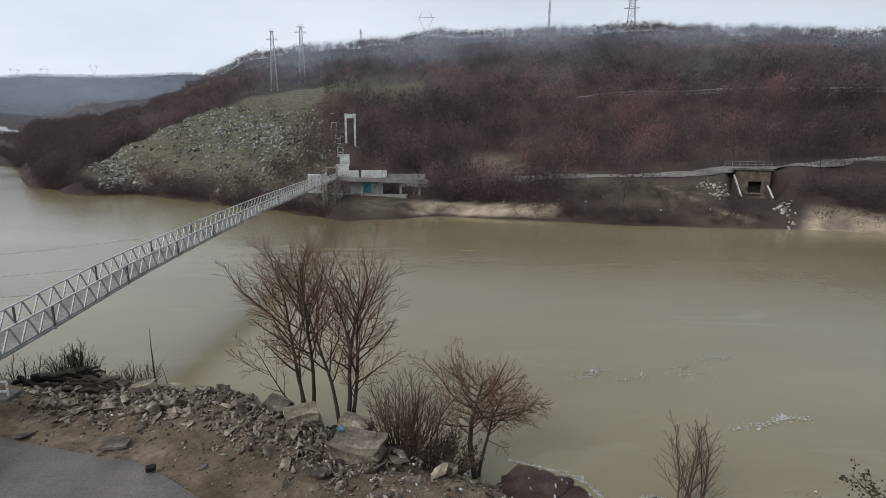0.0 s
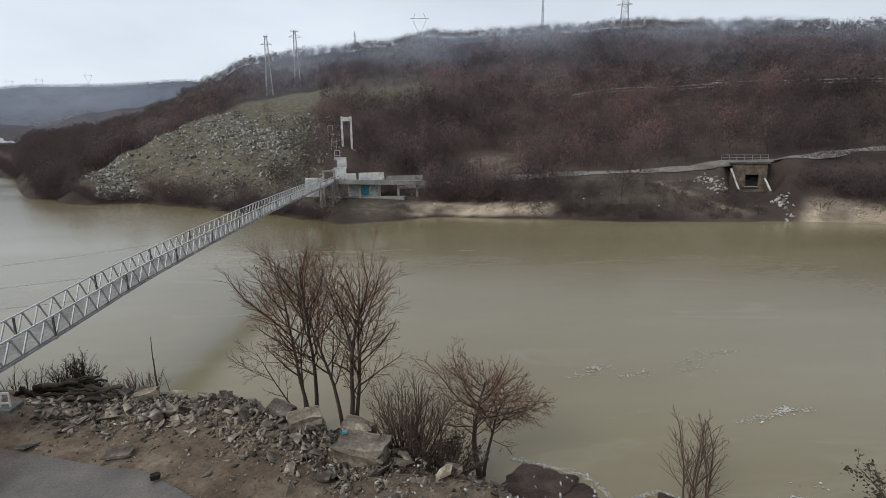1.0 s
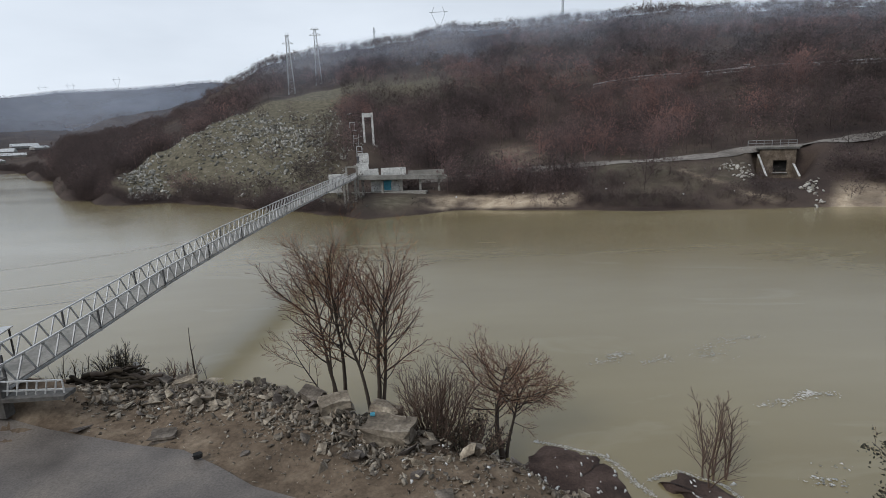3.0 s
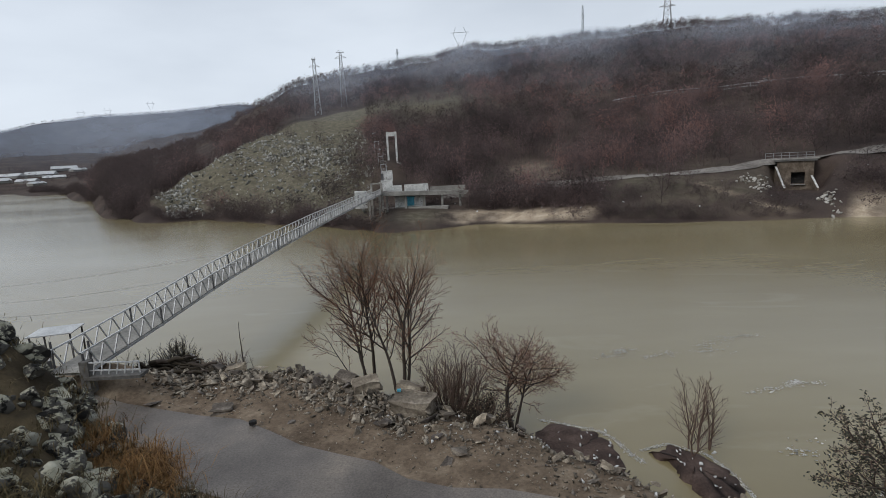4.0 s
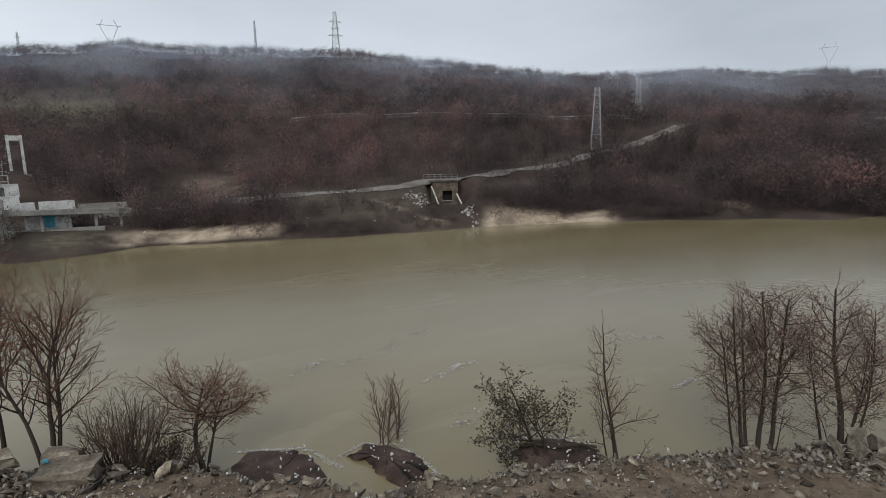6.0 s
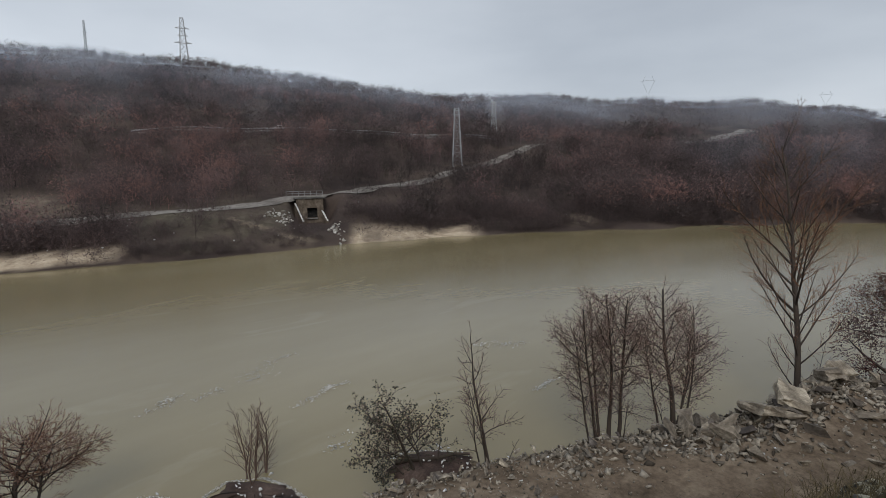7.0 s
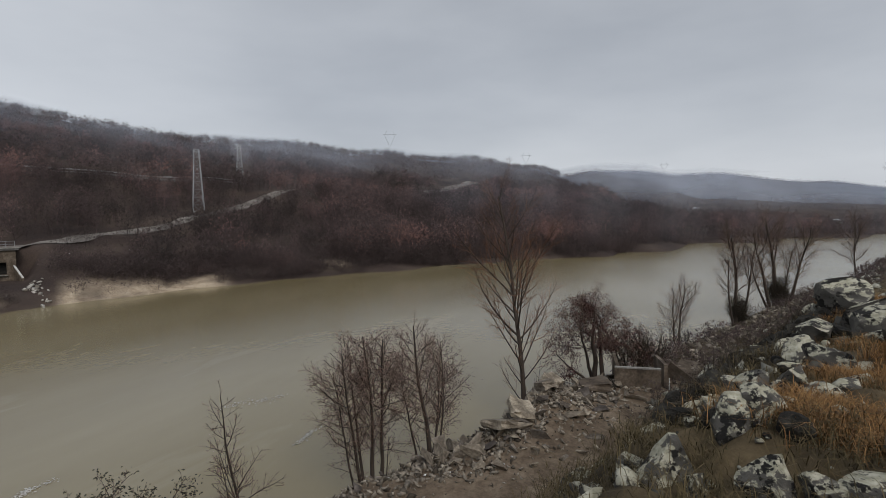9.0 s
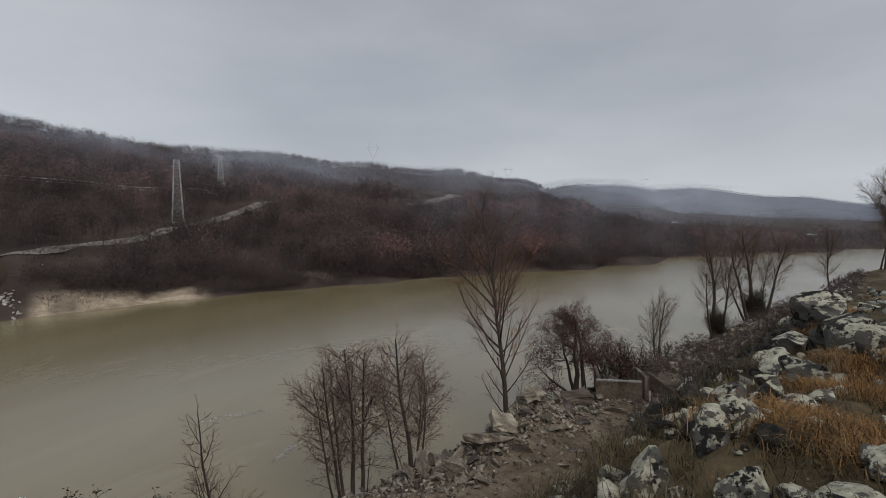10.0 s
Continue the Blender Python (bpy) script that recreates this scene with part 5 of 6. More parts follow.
plant("upstream_grove", "dark dense grove of bare trees on the upstream bank", places, (3.6 + 3.6 * rs.rand(len(az)))[keep], (0.1 + 0.3 * rs.rand(len(az)))[keep], rich, 110)

# thickets on and beside the green slope
az, r, x, y, rs = scatter(900, 28, 9.8, 8, 100, 3)
dark = np.exp(-(((az - 12.4) / 1.6) ** 2 + ((r - 128) / 16) ** 2)) + 0.6 * np.exp(-(((az - 15.5) / 1.2) ** 2 + ((r - 118) / 8) ** 2)) + 0.7 * np.exp(-(((az - 11.2) / 1.3) ** 2 + ((r - 150) / 18) ** 2)) + 0.05
keep = rs.rand(len(az)) < dark
places = np.stack([x, y, ground_z(x, y)], 1)[keep]
plant("slope_thicket", "dark leafless thickets on the stony green slope", places, 2.0 + 2.6 * rs.rand(keep.sum()), 0.05 + 0.35 * rs.rand(keep.sum()), bushy, 103)

# the hill
az, r, x, y, rs = scatter(11500, 26, -100, 165, 330, 4, False)
off = r - shore_r(az)
keep = (off > 70) & (clear_of(x, y, HIGHWAY) > 2.6) & (clear_of(x, y, TRACK) > np.where(az < -50, 6.0, 2.6)) & (clear_of(x, y, CUTTING) > 13) & ~turf_zone(az, r)
keep &= rs.rand(len(az)) < 0.62 + 0.5 * wobble(x, y, 9.0, 6.0)
keep &= ~((az > 1) & (az < 20) & (r > 190) & (r < 262) & (rs.rand(len(az)) < 0.8)) & ~((np.abs(az + 49.6) < 1.1) & (r > 205) & (r < 330))
places = np.stack([x, y, ground_z(x, y)], 1)[keep]
plant("hill_woods", "bare brown and russet woods covering the hillside", places, (2.8 + 4.6 * rs.rand(len(az)) ** 1.4)[keep], russet(az, r, x, y, rs)[keep], middling, 104)
az, r, x, y, rs = scatter(9000, 38, -104, 300, 640, 5, False)
off = r - shore_r(az)
keep = (off > 80) & ~((np.abs(az + 49.6) < 0.8) & (r < 420)) & (clear_of(x, y, CUTTING) > 13)
places = np.stack([x, y, ground_z(x, y)], 1)[keep]
plant("ridge_woods", "distant bare woods up to the ridge line", places, (4.2 + 2.6 * rs.rand(len(az)))[keep], np.clip(0.15 + 0.35 * rs.rand(len(az)) + 0.15 * wobble(x, y, 25, 2.0), 0, 1)[keep], slight, 105)
# the rounded crowns that stand along the skyline
rs = np.random.RandomState(17)
az = rs.uniform(22, -84, 2400)
r = np.interp(-az, [-22, -6, 0, 18, 26, 37, 54, 72, 84], [432, 428, 418, 394, 400, 418, 498, 558, 640]) + rs.normal(0, 9, len(az))
x, y = -np.sin(np.radians(az)) * r, np.cos(np.radians(az)) * r
some = rs.rand(len(az)) < 0.7 + 0.5 * wobble(x, y, 9.0, 3.0)
plant("skyline_trees", "rounded bare trees standing along the ridge", np.stack([x, y, ground_z(x, y)], 1)[some], (3.6 + 3.4 * rs.rand(len(az)) ** 1.5)[some], (0.05 + 0.4 * rs.rand(len(az)))[some], middling, 118)
for az0, az1, n, s in ((52, 17, 2400, 6), (-76, -116, 1700, 7)):
    az, r, x, y, rs = scatter(n, az0, az1, 560, 1650, s, False)
    keep = r > shore_r(az) + 30
    places = np.stack([x, y, ground_z(x, y)], 1)[keep]
    plant("far_woods", "hazy far woods on the valley's ridges", places, (4 + 3 * rs.rand(len(az)))[keep], (0.1 + 0.4 * rs.rand(len(az)))[keep], slight[:3], 106 + s)

# loose stones on the green slope
def rock_template(seed, flat=0.7, points=13):
    rng = random.Random(seed)
    bm = bmesh.new()
    for _ in range(points):
        d = Vector((rng.gauss(0, 1), rng.gauss(0, 1), rng.gauss(0, 1))).normalized()
        k = 0.42 + 0.12 * rng.random()
        bm.verts.new((d.x * k * (1.0 + 0.3 * rng.random()), d.y * k * 0.85, d.z * k * flat))
    res = bmesh.ops.convex_hull(bm, input=bm.verts)
    bmesh.ops.delete(bm, geom=[g for g in bm.verts if not g.link_faces], context="VERTS")
    bmesh.ops.triangulate(bm, faces=bm.faces)
    bm.normal_update()
    return bm


def rock_arrays(seed, flat, points):
    bm = rock_template(seed, flat, points)
    bm.verts.index_update()
    v, f = np.array([tuple(q.co) for q in bm.verts]), np.array([[q.index for q in p.verts] for p in bm.faces])
    bm.free()
    return v, f


def strew(name, label, category, places, sizes, material, seed, flat=0.65, points=10, tilt=0.5):
    """Loose stones as one mass."""
    rs = np.random.RandomState(seed)
    shapes = [rock_arrays(seed * 10 + k, flat, points) for k in range(6)]
    vs, fs, n = [], [], 0
    for (px, py, pz), s in zip(places, sizes):
        v, f = shapes[rs.randint(6)]
        m = np.array(Euler((rs.normal(0, tilt), rs.normal(0, tilt), rs.rand() * 6.28)).to_matrix())
        vs.append(v @ m.T * s + (px, py, pz + s * 0.12))
        fs.append(f + n)
        n += len(v)
    me = numpy_mesh(name, np.concatenate(vs), np.concatenate(fs), material)
    return tagged(new(name, me), label, category, kind="stuff")


def island_stone(name, low, high):
    m, n, l, b = shader(name, 0.92, 0.0, 0.2)
    g = n.new("ShaderNodeNewGeometry")
    base = ramp_node(n, l, g.outputs["Random Per Island"], [(0.0, low), (1.0, high)])
    fine = ramp_node(n, l, noise_node(n, l, g.outputs["Position"], 7.0, 6, 0.65), [(0.25, (0.55, 0.55, 0.55)), (0.75, (1.35, 1.35, 1.35))])
    l.new(mixed(n, l, 1.0, base, fine, "MULTIPLY"), b.inputs["Base Color"])
    return m


M_SCREE = island_stone("pale_grey_scree", (0.07, 0.068, 0.058), (0.46, 0.45, 0.41))
M_SMALL_WASTE = island_stone("pale_lumps_and_rubbish", (0.20, 0.18, 0.15), (0.55, 0.53, 0.49))
M_SMALL_STONE = island_stone("small_broken_stones", (0.06, 0.049, 0.038), (0.42, 0.372, 0.305))
az, r, x, y, rs = scatter(26000, 32.2, 9.5, 3, 92, 8)
band = 0.85 * np.exp(-(((az - 18.5) / 5.5) ** 2 + ((r - 154 - (az - 17) * 2.4) / 19) ** 2)) * np.clip(0.55 + 0.9 * wobble(x, y, 3.2, 1.0), 0.05, 1) + 1.2 * np.exp(-(((az - 30.2) / 1.3) ** 2 + ((r - 150) / 13) ** 2)) + 0.05
keep = (rs.rand(len(az)) < band) & (r < crest_r(az)) & (r > shore_r(az) + 3)
strew("scree", "grey loose rocks strewn over the green slope", "scree", np.stack([x, y, ground_z(x, y)], 1)[keep], (0.3 + 1.3 * rs.rand(len(az)) ** 2.4)[keep], M_SCREE, 9, 0.9, 7, 0.9)


def pale_rocks(az, r, w, seed, n, label):
    rs = np.random.RandomState(seed)
    a = np.radians(az + rs.normal(0, w, n))
    q = r + rs.normal(0, 1.6, n)
    x, y = -np.sin(a) * q, np.cos(a) * q
    strew("pale_outcrop", label, "rocks", np.stack([x, y, ground_z(x, y)], 1), 0.35 + 0.7 * rs.rand(n) ** 1.5, M_SCREE if seed > 34 else M_SMALL_WASTE, seed, 0.6, 9)


pale_rocks(-27.0, 105.5, 0.9, 31, 44, "pale broken rocks and rubbish below the track")
pale_rocks(-26.4, 107, 0.4, 32, 14, "white rubbish dumped below the track")
pale_rocks(-32.2, 102.5, 0.3, 33, 26, "pale concrete lumps in the drain below the culvert")
pale_rocks(-32.9, 97.5, 0.25, 34, 10, "white concrete lumps at the mouth of the drain")
pale_rocks(2.6, 255, 1.0, 35, 26, "pale outcrop among the hillside trees")
pale_rocks(-4.6, 232, 0.5, 37, 12, "pale outcrop among the hillside trees")


def scraps(name, label, spots, size, material, seed):
    """Small pieces of litter lying about."""
    rs = np.random.RandomState(seed)
    pts = np.array(spots, float)
    strew(name, label, "litter", pts, size * (0.6 + 0.8 * rs.rand(len(pts))), material, seed, 0.5, 8, 0.6)


rs = np.random.RandomState(77)
la = np.concatenate([rs.uniform(-14, 4, 26), rs.uniform(-60, -14, 26)])
lr = shore_r(la) + rs.uniform(4, 24, len(la))
lx, ly = -np.sin(np.radians(la)) * lr, np.cos(np.radians(la)) * lr
scraps("far_litter", "white scraps of litter on the far bank", np.stack([lx, ly, ground_z(lx, ly) + 0.05], 1), 0.42, M_WASTE, 41)


def guard_rail():
    s = Shape()
    pts = []
    for a, b in zip(highway_line, highway_line[1:]):
        pts += [a.lerp(b, k / 8) for k in range(8)]
    rail = []
    for p in pts:
        q = p * ((p.length - 2.6) / p.length)
        rail.append(Vector((q.x, q.y, gz(p.x, p.y) + 0.85)))
    root = thing("guard_rail", tuple(rail[0]), "pale steel guard rail along the hillside road", "guard rail")
    loc = [p - rail[0] for p in rail]
    for a, b in zip(loc, loc[1:]):
        s.beam(a, b, 0.32, 0.08)
    part("rail", s, M_STEEL, root)
    post = Shape().box(Matrix.Translation((0, 0, -1.6)), 0.14, 0.14, 1.6).mesh("rail_post", M_STEEL)
    for p in loc[::2]:
        part("rail_post", post, None, root).matrix_local = Matrix.Translation(p)


guard_rail()


def car(az, r):
    p = polar(az, r)
    root = thing("car", (p.x, p.y, gz(p.x, p.y) + 0.32), "small white car on the hillside road", "car", turn=az)
    body = Shape().box(pose(0, 0, 0.3), 4.2, 1.7, 0.55, 0.97)
    part("body", body, M_WASTE, root)
    part("cabin", Shape().box(pose(-0.2, 0, 0.85), 2.4, 1.55, 0.55, 0.78), M_WASTE, root)
    part("window", Shape().box(pose(-0.2, -0.66, 0.93, 12), 1.9, 0.2, 0.36, 0.9), M_BLACK, root, "dark side window")
    wheel = Shape().tube([Vector((0, -0.1, 0)), Vector((0, 0.1, 0))], [0.32, 0.32], 12).mesh("wheel", M_BLACK)
    for x in (-1.3, 1.3):
        for yy in (-0.78, 0.78):
            part("wheel", wheel, None, root).matrix_local = Matrix.Translation((x, yy, 0.32))


car(-27.2, 187.7)


def far_house(az, r, w, h, turn):
    p = on_ground(az, r, -0.4)
    root = thing("far_house", tuple(p), "low pale building on the far flood plain", "building", "far pale buildings", turn)
    part("wall_block", Shape().box(pose(0, 0, 0), w, w * 0.5, h), M_CONCRETE, root)
    s = Shape()
    d = w * 0.27
    s.v = [(-w / 2, -d, h), (w / 2, -d, h), (w / 2, d, h), (-w / 2, d, h), (-w / 2, 0, h + w * 0.12), (w / 2, 0, h + w * 0.12)]
    s.f = [(0, 1, 5, 4), (2, 3, 4, 5), (0, 4, 3), (1, 2, 5), (3, 2, 1, 0)]
    part("roof", s, M_PALE_STEEL, root, "pale sheet roof")


for k, (az, r, w) in enumerate(((42.6, 690, 34), (41.6, 640, 26), (40.6, 720, 40), (39.7, 700, 30), (38.9, 760, 36), (43.6, 650, 30), (37.9, 740, 24), (41.0, 600, 20))):
    far_house(az, r, w * 0.7, 2.4, 12 * k)
far_house(-95.8, 620, 8, 4, 30)
far_house(-105.6, 450, 7, 3, 10)
far_house(-107.0, 480, 6, 3, 40)


# ---- sheets that stand in for haze and mist along the ridges ----
def skyline(az, r):
    """How high the land beyond a distance stands along one bearing, in degrees."""
    q = np.geomspace(r, max(r * 1.6, 2400.0), 220)
    a = math.radians(az)
    return float(np.degrees(np.arctan((ground_z(-np.sin(a) * q, np.cos(a) * q) - EYE) / q)).max())


def haze_veil(r, az0, az1, el0, el1, dens, label, fade=4.0, soft_top=0.55):
    """A hanging sheet in place of haze and mist along an arc of the valley, thinning out at its edges."""
    n, rows = 60, 40
    v, d = [], []
    for k in range(n + 1):
        az = az0 + (az1 - az0) * k / n
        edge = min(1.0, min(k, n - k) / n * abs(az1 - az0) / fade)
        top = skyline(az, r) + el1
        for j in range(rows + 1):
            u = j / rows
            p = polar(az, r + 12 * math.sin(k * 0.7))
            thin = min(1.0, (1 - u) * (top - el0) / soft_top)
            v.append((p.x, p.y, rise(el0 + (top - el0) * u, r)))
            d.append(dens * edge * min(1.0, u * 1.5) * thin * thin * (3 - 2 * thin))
    q = np.array([(k * (rows + 1) + j, (k + 1) * (rows + 1) + j, (k + 1) * (rows + 1) + j + 1, k * (rows + 1) + j + 1) for k in range(n) for j in range(rows)])
    me = numpy_mesh("haze_veil", np.array(v), q, M_HAZE_VEIL, (("veil_strength", np.array(d)),), True)
    return tagged(new("haze_veil", me), label, "mist", kind="stuff")


haze_veil(215, 22, -64, 1.0, 0.45, 0.08, "faint translucent sheet standing for haze over the hillside", 8.0)
haze_veil(285, 22, -66, 3.0, 0.45, 0.20, "faint translucent sheet standing for haze over the hillside", 8.0)
haze_veil(360, 22, -106, 3.6, 0.85, 0.30, "thin translucent sheet standing for haze and mist along the upper woods")
haze_veil(540, 46, -116, 0.0, 0.2, 0.5, "pale translucent sheet standing for mist and haze over the far ridge", soft_top=0.25)
haze_veil(900, 50, -118, -0.6, 0.2, 0.66, "pale translucent sheet standing for mist and haze in the far valley", soft_top=0.25)
haze_veil(172, -66, -114, -3.9, 0.2, 0.09, "faint translucent sheet standing for haze over the downstream bank")


# ---- the near bank: rubble, slabs and flood debris ----
def rubble_heap(name, label, x0, x1, t0, t1, count, seed, crest, big):
    """A heap whose stones can be picked apart, on a few shared shapes."""
    rng = random.Random(seed)
    xm = (x0 + x1) / 2
    ym = float(bank_y(np.array([xm]))[0]) - (t0 + t1) / 2
    root = thing(name, (xm, ym, gz(xm, ym)), label, "rubble")
    meshes = []
    for k in range(14):
        bm = rock_template(seed * 50 + k, 0.38 if k % 3 else 0.7, 8)
        me = bpy.data.meshes.new("stone")
        bm.to_mesh(me)
        bm.free()
        me.materials.append(M_RUBBLE)
        meshes.append(me)
    base = Vector((xm, ym, gz(xm, ym)))
    made = 0
    while made < count:
        x = rng.uniform(x0, x1)
        t = min(max(rng.gauss(crest, (t1 - t0) * 0.28), t0), t1)
        y = float(bank_y(np.array([x]))[0]) - t
        s = 0.2 + big * rng.random() ** 2.2
        z = gz(x, y) + s * 0.10 + (0.25 * rng.random() if abs(t - crest) < 1.2 else 0.0)
        ob = part("stone", meshes[rng.randrange(14)], None, root)
        ob.matrix_local = Matrix.Translation(Vector((x, y, z)) - base) @ Euler((rng.gauss(0, 0.45), rng.gauss(0, 0.45), rng.random() * 6.28)).to_matrix().to_4x4() @ Matrix.Diagonal((s * (0.9 + 0.5 * rng.random()), s, s * (0.7 + 0.4 * rng.random()), 1))
        made += 1
    return root


rubble_heap("rubble_heap", "long heap of broken grey concrete and stone along the lane", -15.5, -1.0, 0.8, 6.9, 300, 61, 3.4, 0.6)
rubble_heap("rubble_heap", "low bank of broken slabs and stones above the water", -1.0, 20.0, 0.3, 5.2, 240, 62, 2.3, 0.38)
rubble_heap("rubble_heap", "high heap of broken paving slabs beside the dirt yard", 19.0, 32.5, 0.6, 7.6, 300, 63, 3.8, 0.85)


def gravel(name, label, x0, x1, t0, t1, count, seed, lo, hi):
    rs = np.random.RandomState(seed)
    x = rs.uniform(x0, x1, count)
    t = t0 + (t1 - t0) * rs.beta(2.0, 2.4, count)
    y = bank_y(x) - t
    strew(name, label, "rubble", np.stack([x, y, ground_z(x, y)], 1), lo + (hi - lo) * rs.rand(count) ** 2.5, M_SMALL_STONE, seed, 0.36, 7, 0.75)


gravel("small_rubble", "small broken stones along the bank", -16, -2, 0.2, 6.6, 5200, 71, 0.06, 0.42)
gravel("small_rubble", "small broken stones along the bank", -3, 16, 0.1, 6.4, 3400, 76, 0.05, 0.32)
gravel("small_rubble", "small stones strewn towards the lane", -15, 15, 3.6, 8.6, 2000, 77, 0.04, 0.22)
gravel("small_rubble", "small broken stones along the bank", 14, 34, 0.1, 6.0, 3800, 72, 0.08, 0.46)
gravel("small_rubble", "broken stones and rubbish on the downstream bank", 33, 84, 0.2, 9.0, 3600, 74, 0.10, 0.75)
gravel("small_rubble", "broken stones spilling over the dirt yard", 18, 33, 1.5, 8.0, 1300, 75, 0.10, 0.5)
gravel("yard_gravel", "scattered pebbles on the bare dirt", -22, 34, 4.0, 12.0, 1800, 73, 0.03, 0.12)


def slab(place, size, turn, tip, label, material=None, seed=0):
    """A big broken block with chipped edges."""
    rng = random.Random(seed)
    bm = bmesh.new()
    bmesh.ops.create_cube(bm, size=1.0)
    bmesh.ops.subdivide_edges(bm, edges=bm.edges, cuts=2, use_grid_fill=True)
    for v in bm.verts:
        k = 0.045 if abs(v.co.x) + abs(v.co.y) + abs(v.co.z) < 1.2 else 0.10
        v.co += Vector((rng.gauss(0, k), rng.gauss(0, k), rng.gauss(0, k))) * 0.8
        v.co = Vector((v.co.x * size[0], v.co.y * size[1], v.co.z * size[2]))
    me = bpy.data.meshes.new("concrete_slab")
    bm.to_mesh(me)
    bm.free()
    me.materials.append(material or M_RUBBLE)
    ob = new("concrete_slab", me)
    ob.matrix_world = Matrix.Translation(place) @ Euler((radians(tip[0]), radians(tip[1]), radians(turn))).to_matrix().to_4x4()
    return tagged(ob, label, "slab", "big slabs on the bank")


slab((-2.9, 19.4, 2.35), (1.6, 0.95, 0.7), -14, (6, 3), "massive pale broken concrete block in the rubble", seed=1)
slab((-3.2, 20.9, 2.3), (1.1, 0.6, 0.45), -25, (-12, 6), "pale broken concrete block in the rubble", seed=2)
slab((-5.3, 21.7, 2.2), (1.2, 0.7, 0.5), 20, (8, -8), "grey broken concrete block in the rubble", seed=3)
slab((-6.4, 22.6, 2.1), (1.0, 0.6, 0.45), -30, (14, 5), "grey broken concrete block in the rubble", seed=4)
slab((-11.0, 19.9, 2.12), (0.75, 0.6, 0.22), 15, (4, 3), "flat pale slab at the edge of the lane", seed=5)
slab((-12.4, 24.2, 2.1), (0.95, 0.35, 0.28), 20, (10, -12), "long pale slab lying on the rubble", seed=6)
slab((-13.6, 24.6, 2.1), (0.9, 0.35, 0.2), -25, (5, 12), "long pale slab lying on the rubble", seed=7)
slab((24.2, 4.9, 2.9), (1.5, 1.1, 0.35), 20, (18, -8), "tilted paving slab on the heap", seed=8)
slab((26.6, 4.2, 3.4), (1.0, 0.7, 0.4), 40, (-12, 20), "tilted paving slab on the heap", seed=9)
slab((28.2, 4.0, 3.2), (1.2, 0.8, 0.3), -20, (25, 10), "tilted paving slab on the heap", seed=10)
slab((22.6, 5.6, 2.7), (1.3, 1.0, 0.35), 60, (12, 14), "tilted paving slab on the heap", seed=11)
slab((31.0, 2.0, 2.25), (2.2, 1.6, 0.4), 10, (-10, 6), "wide earth-covered slab by the ruined wall", M_OLD_WALL, 12)
lump = slab((-9.1, 18.5, 2.2), (0.26, 0.22, 0.13), 30, (0, 0), "charred black lump at the roadside", M_BLACK, 13)
bag = slab((-3.5, 19.7, 2.83), (0.15, 0.12, 0.09), 10, (5, 5), "crumpled blue plastic bag on a block", M_BLUE, 14)


def debris_mat(outline, label, seed, height=0.22):
    """A low mat of flood litter with an uneven edge, grown from a ring of corner points."""
    rng = random.Random(seed)
    ring = []
    n = len(outline)
    for k in range(n):
        a, b = Vector((*outline[k], 0)), Vector((*outline[(k + 1) % n], 0))
        for j in range(6):
            p = a.lerp(b, j / 6)
            ring.append(p + Vector((rng.gauss(0, 0.09), rng.gauss(0, 0.09), 0)))
    c = sum(ring, Vector()) / len(ring)
    s = Shape()
    rows = 7
    for q in range(rows):
        u = q / (rows - 1)
        for p in ring:
            w = c.lerp(p, 1 - 0.97 * u)
            z = -0.15 if q == 0 else 0.05 + height * min(1, u * 2.2) + 0.05 * noise.noise((w.x * 1.7, w.y * 1.7, seed))
            s.v.append((w.x, w.y, max(z, gz(w.x, w.y) + 0.03 if u > 0.2 else z)))
    m = len(ring)
    for q in range(rows - 1):
        for k in range(m):
            s.f.append((q * m + k, q * m + (k + 1) % m, (q + 1) * m + (k + 1) % m, (q + 1) * m + k))
    s.f.append(tuple((rows - 1) * m + k for k in range(m)))
    ob = new("debris_mat", s.mesh("debris_mat", M_DEBRIS, True))
    tagged(ob, label, "flood debris", "mats of flood debris")
    return ring


def foam_line(points, width, seed, label, pieces):
    """Froth caught along an edge: many small flat blobs."""
    rs = np.random.RandomState(seed)
    pts = []
    pieces *= 6
    for _ in range(pieces):
        k = rs.randint(len(points) - 1)
        p = Vector((*points[k], 0)).lerp(Vector((*points[k + 1], 0)), rs.rand())
        pts.append((p.x + rs.normal(0, width * 0.7), p.y + rs.normal(0, width * 0.7), 0.015))
    strew("foam", label, "foam", np.array(pts), 0.012 + 0.085 * rs.rand(pieces) ** 2.6, M_FOAM, seed, 0.05, 8, 0.03)


debris_mat(((1.4, 20.6), (2.7, 22.2), (4.7, 21.1), (5.1, 20.5), (5.3, 18.6), (5.0, 17.4), (3.0, 17.2), (1.2, 18.6)), "dark brown mat of flood litter at the water's edge", 81)
debris_mat(((6.2, 19.6), (7.2, 20.1), (8.3, 19.3), (8.8, 18.0), (8.7, 16.4), (7.4, 16.2), (6.9, 17.6), (6.8, 18.8)), "dark brown spit of flood litter", 82)
debris_mat(((12.2, 16.4), (13.7, 16.7), (14.8, 15.8), (15.6, 14.4), (15.0, 13.2), (13.0, 13.8), (12.0, 15.0)), "dark brown mat of litter under a leaning tree", 83)
foam_line(((2.4, 22.3), (3.6, 21.8), (4.8, 21.2), (5.2, 20.6), (5.5, 19.6), (5.9, 18.9)), 0.10, 91, "white froth and litter along the debris", 260)
foam_line(((6.0, 19.7), (7.2, 20.15), (8.4, 19.4), (8.8, 18.2), (8.9, 16.8), (8.9, 16.0)), 0.07, 92, "white froth and litter along the spit", 260)
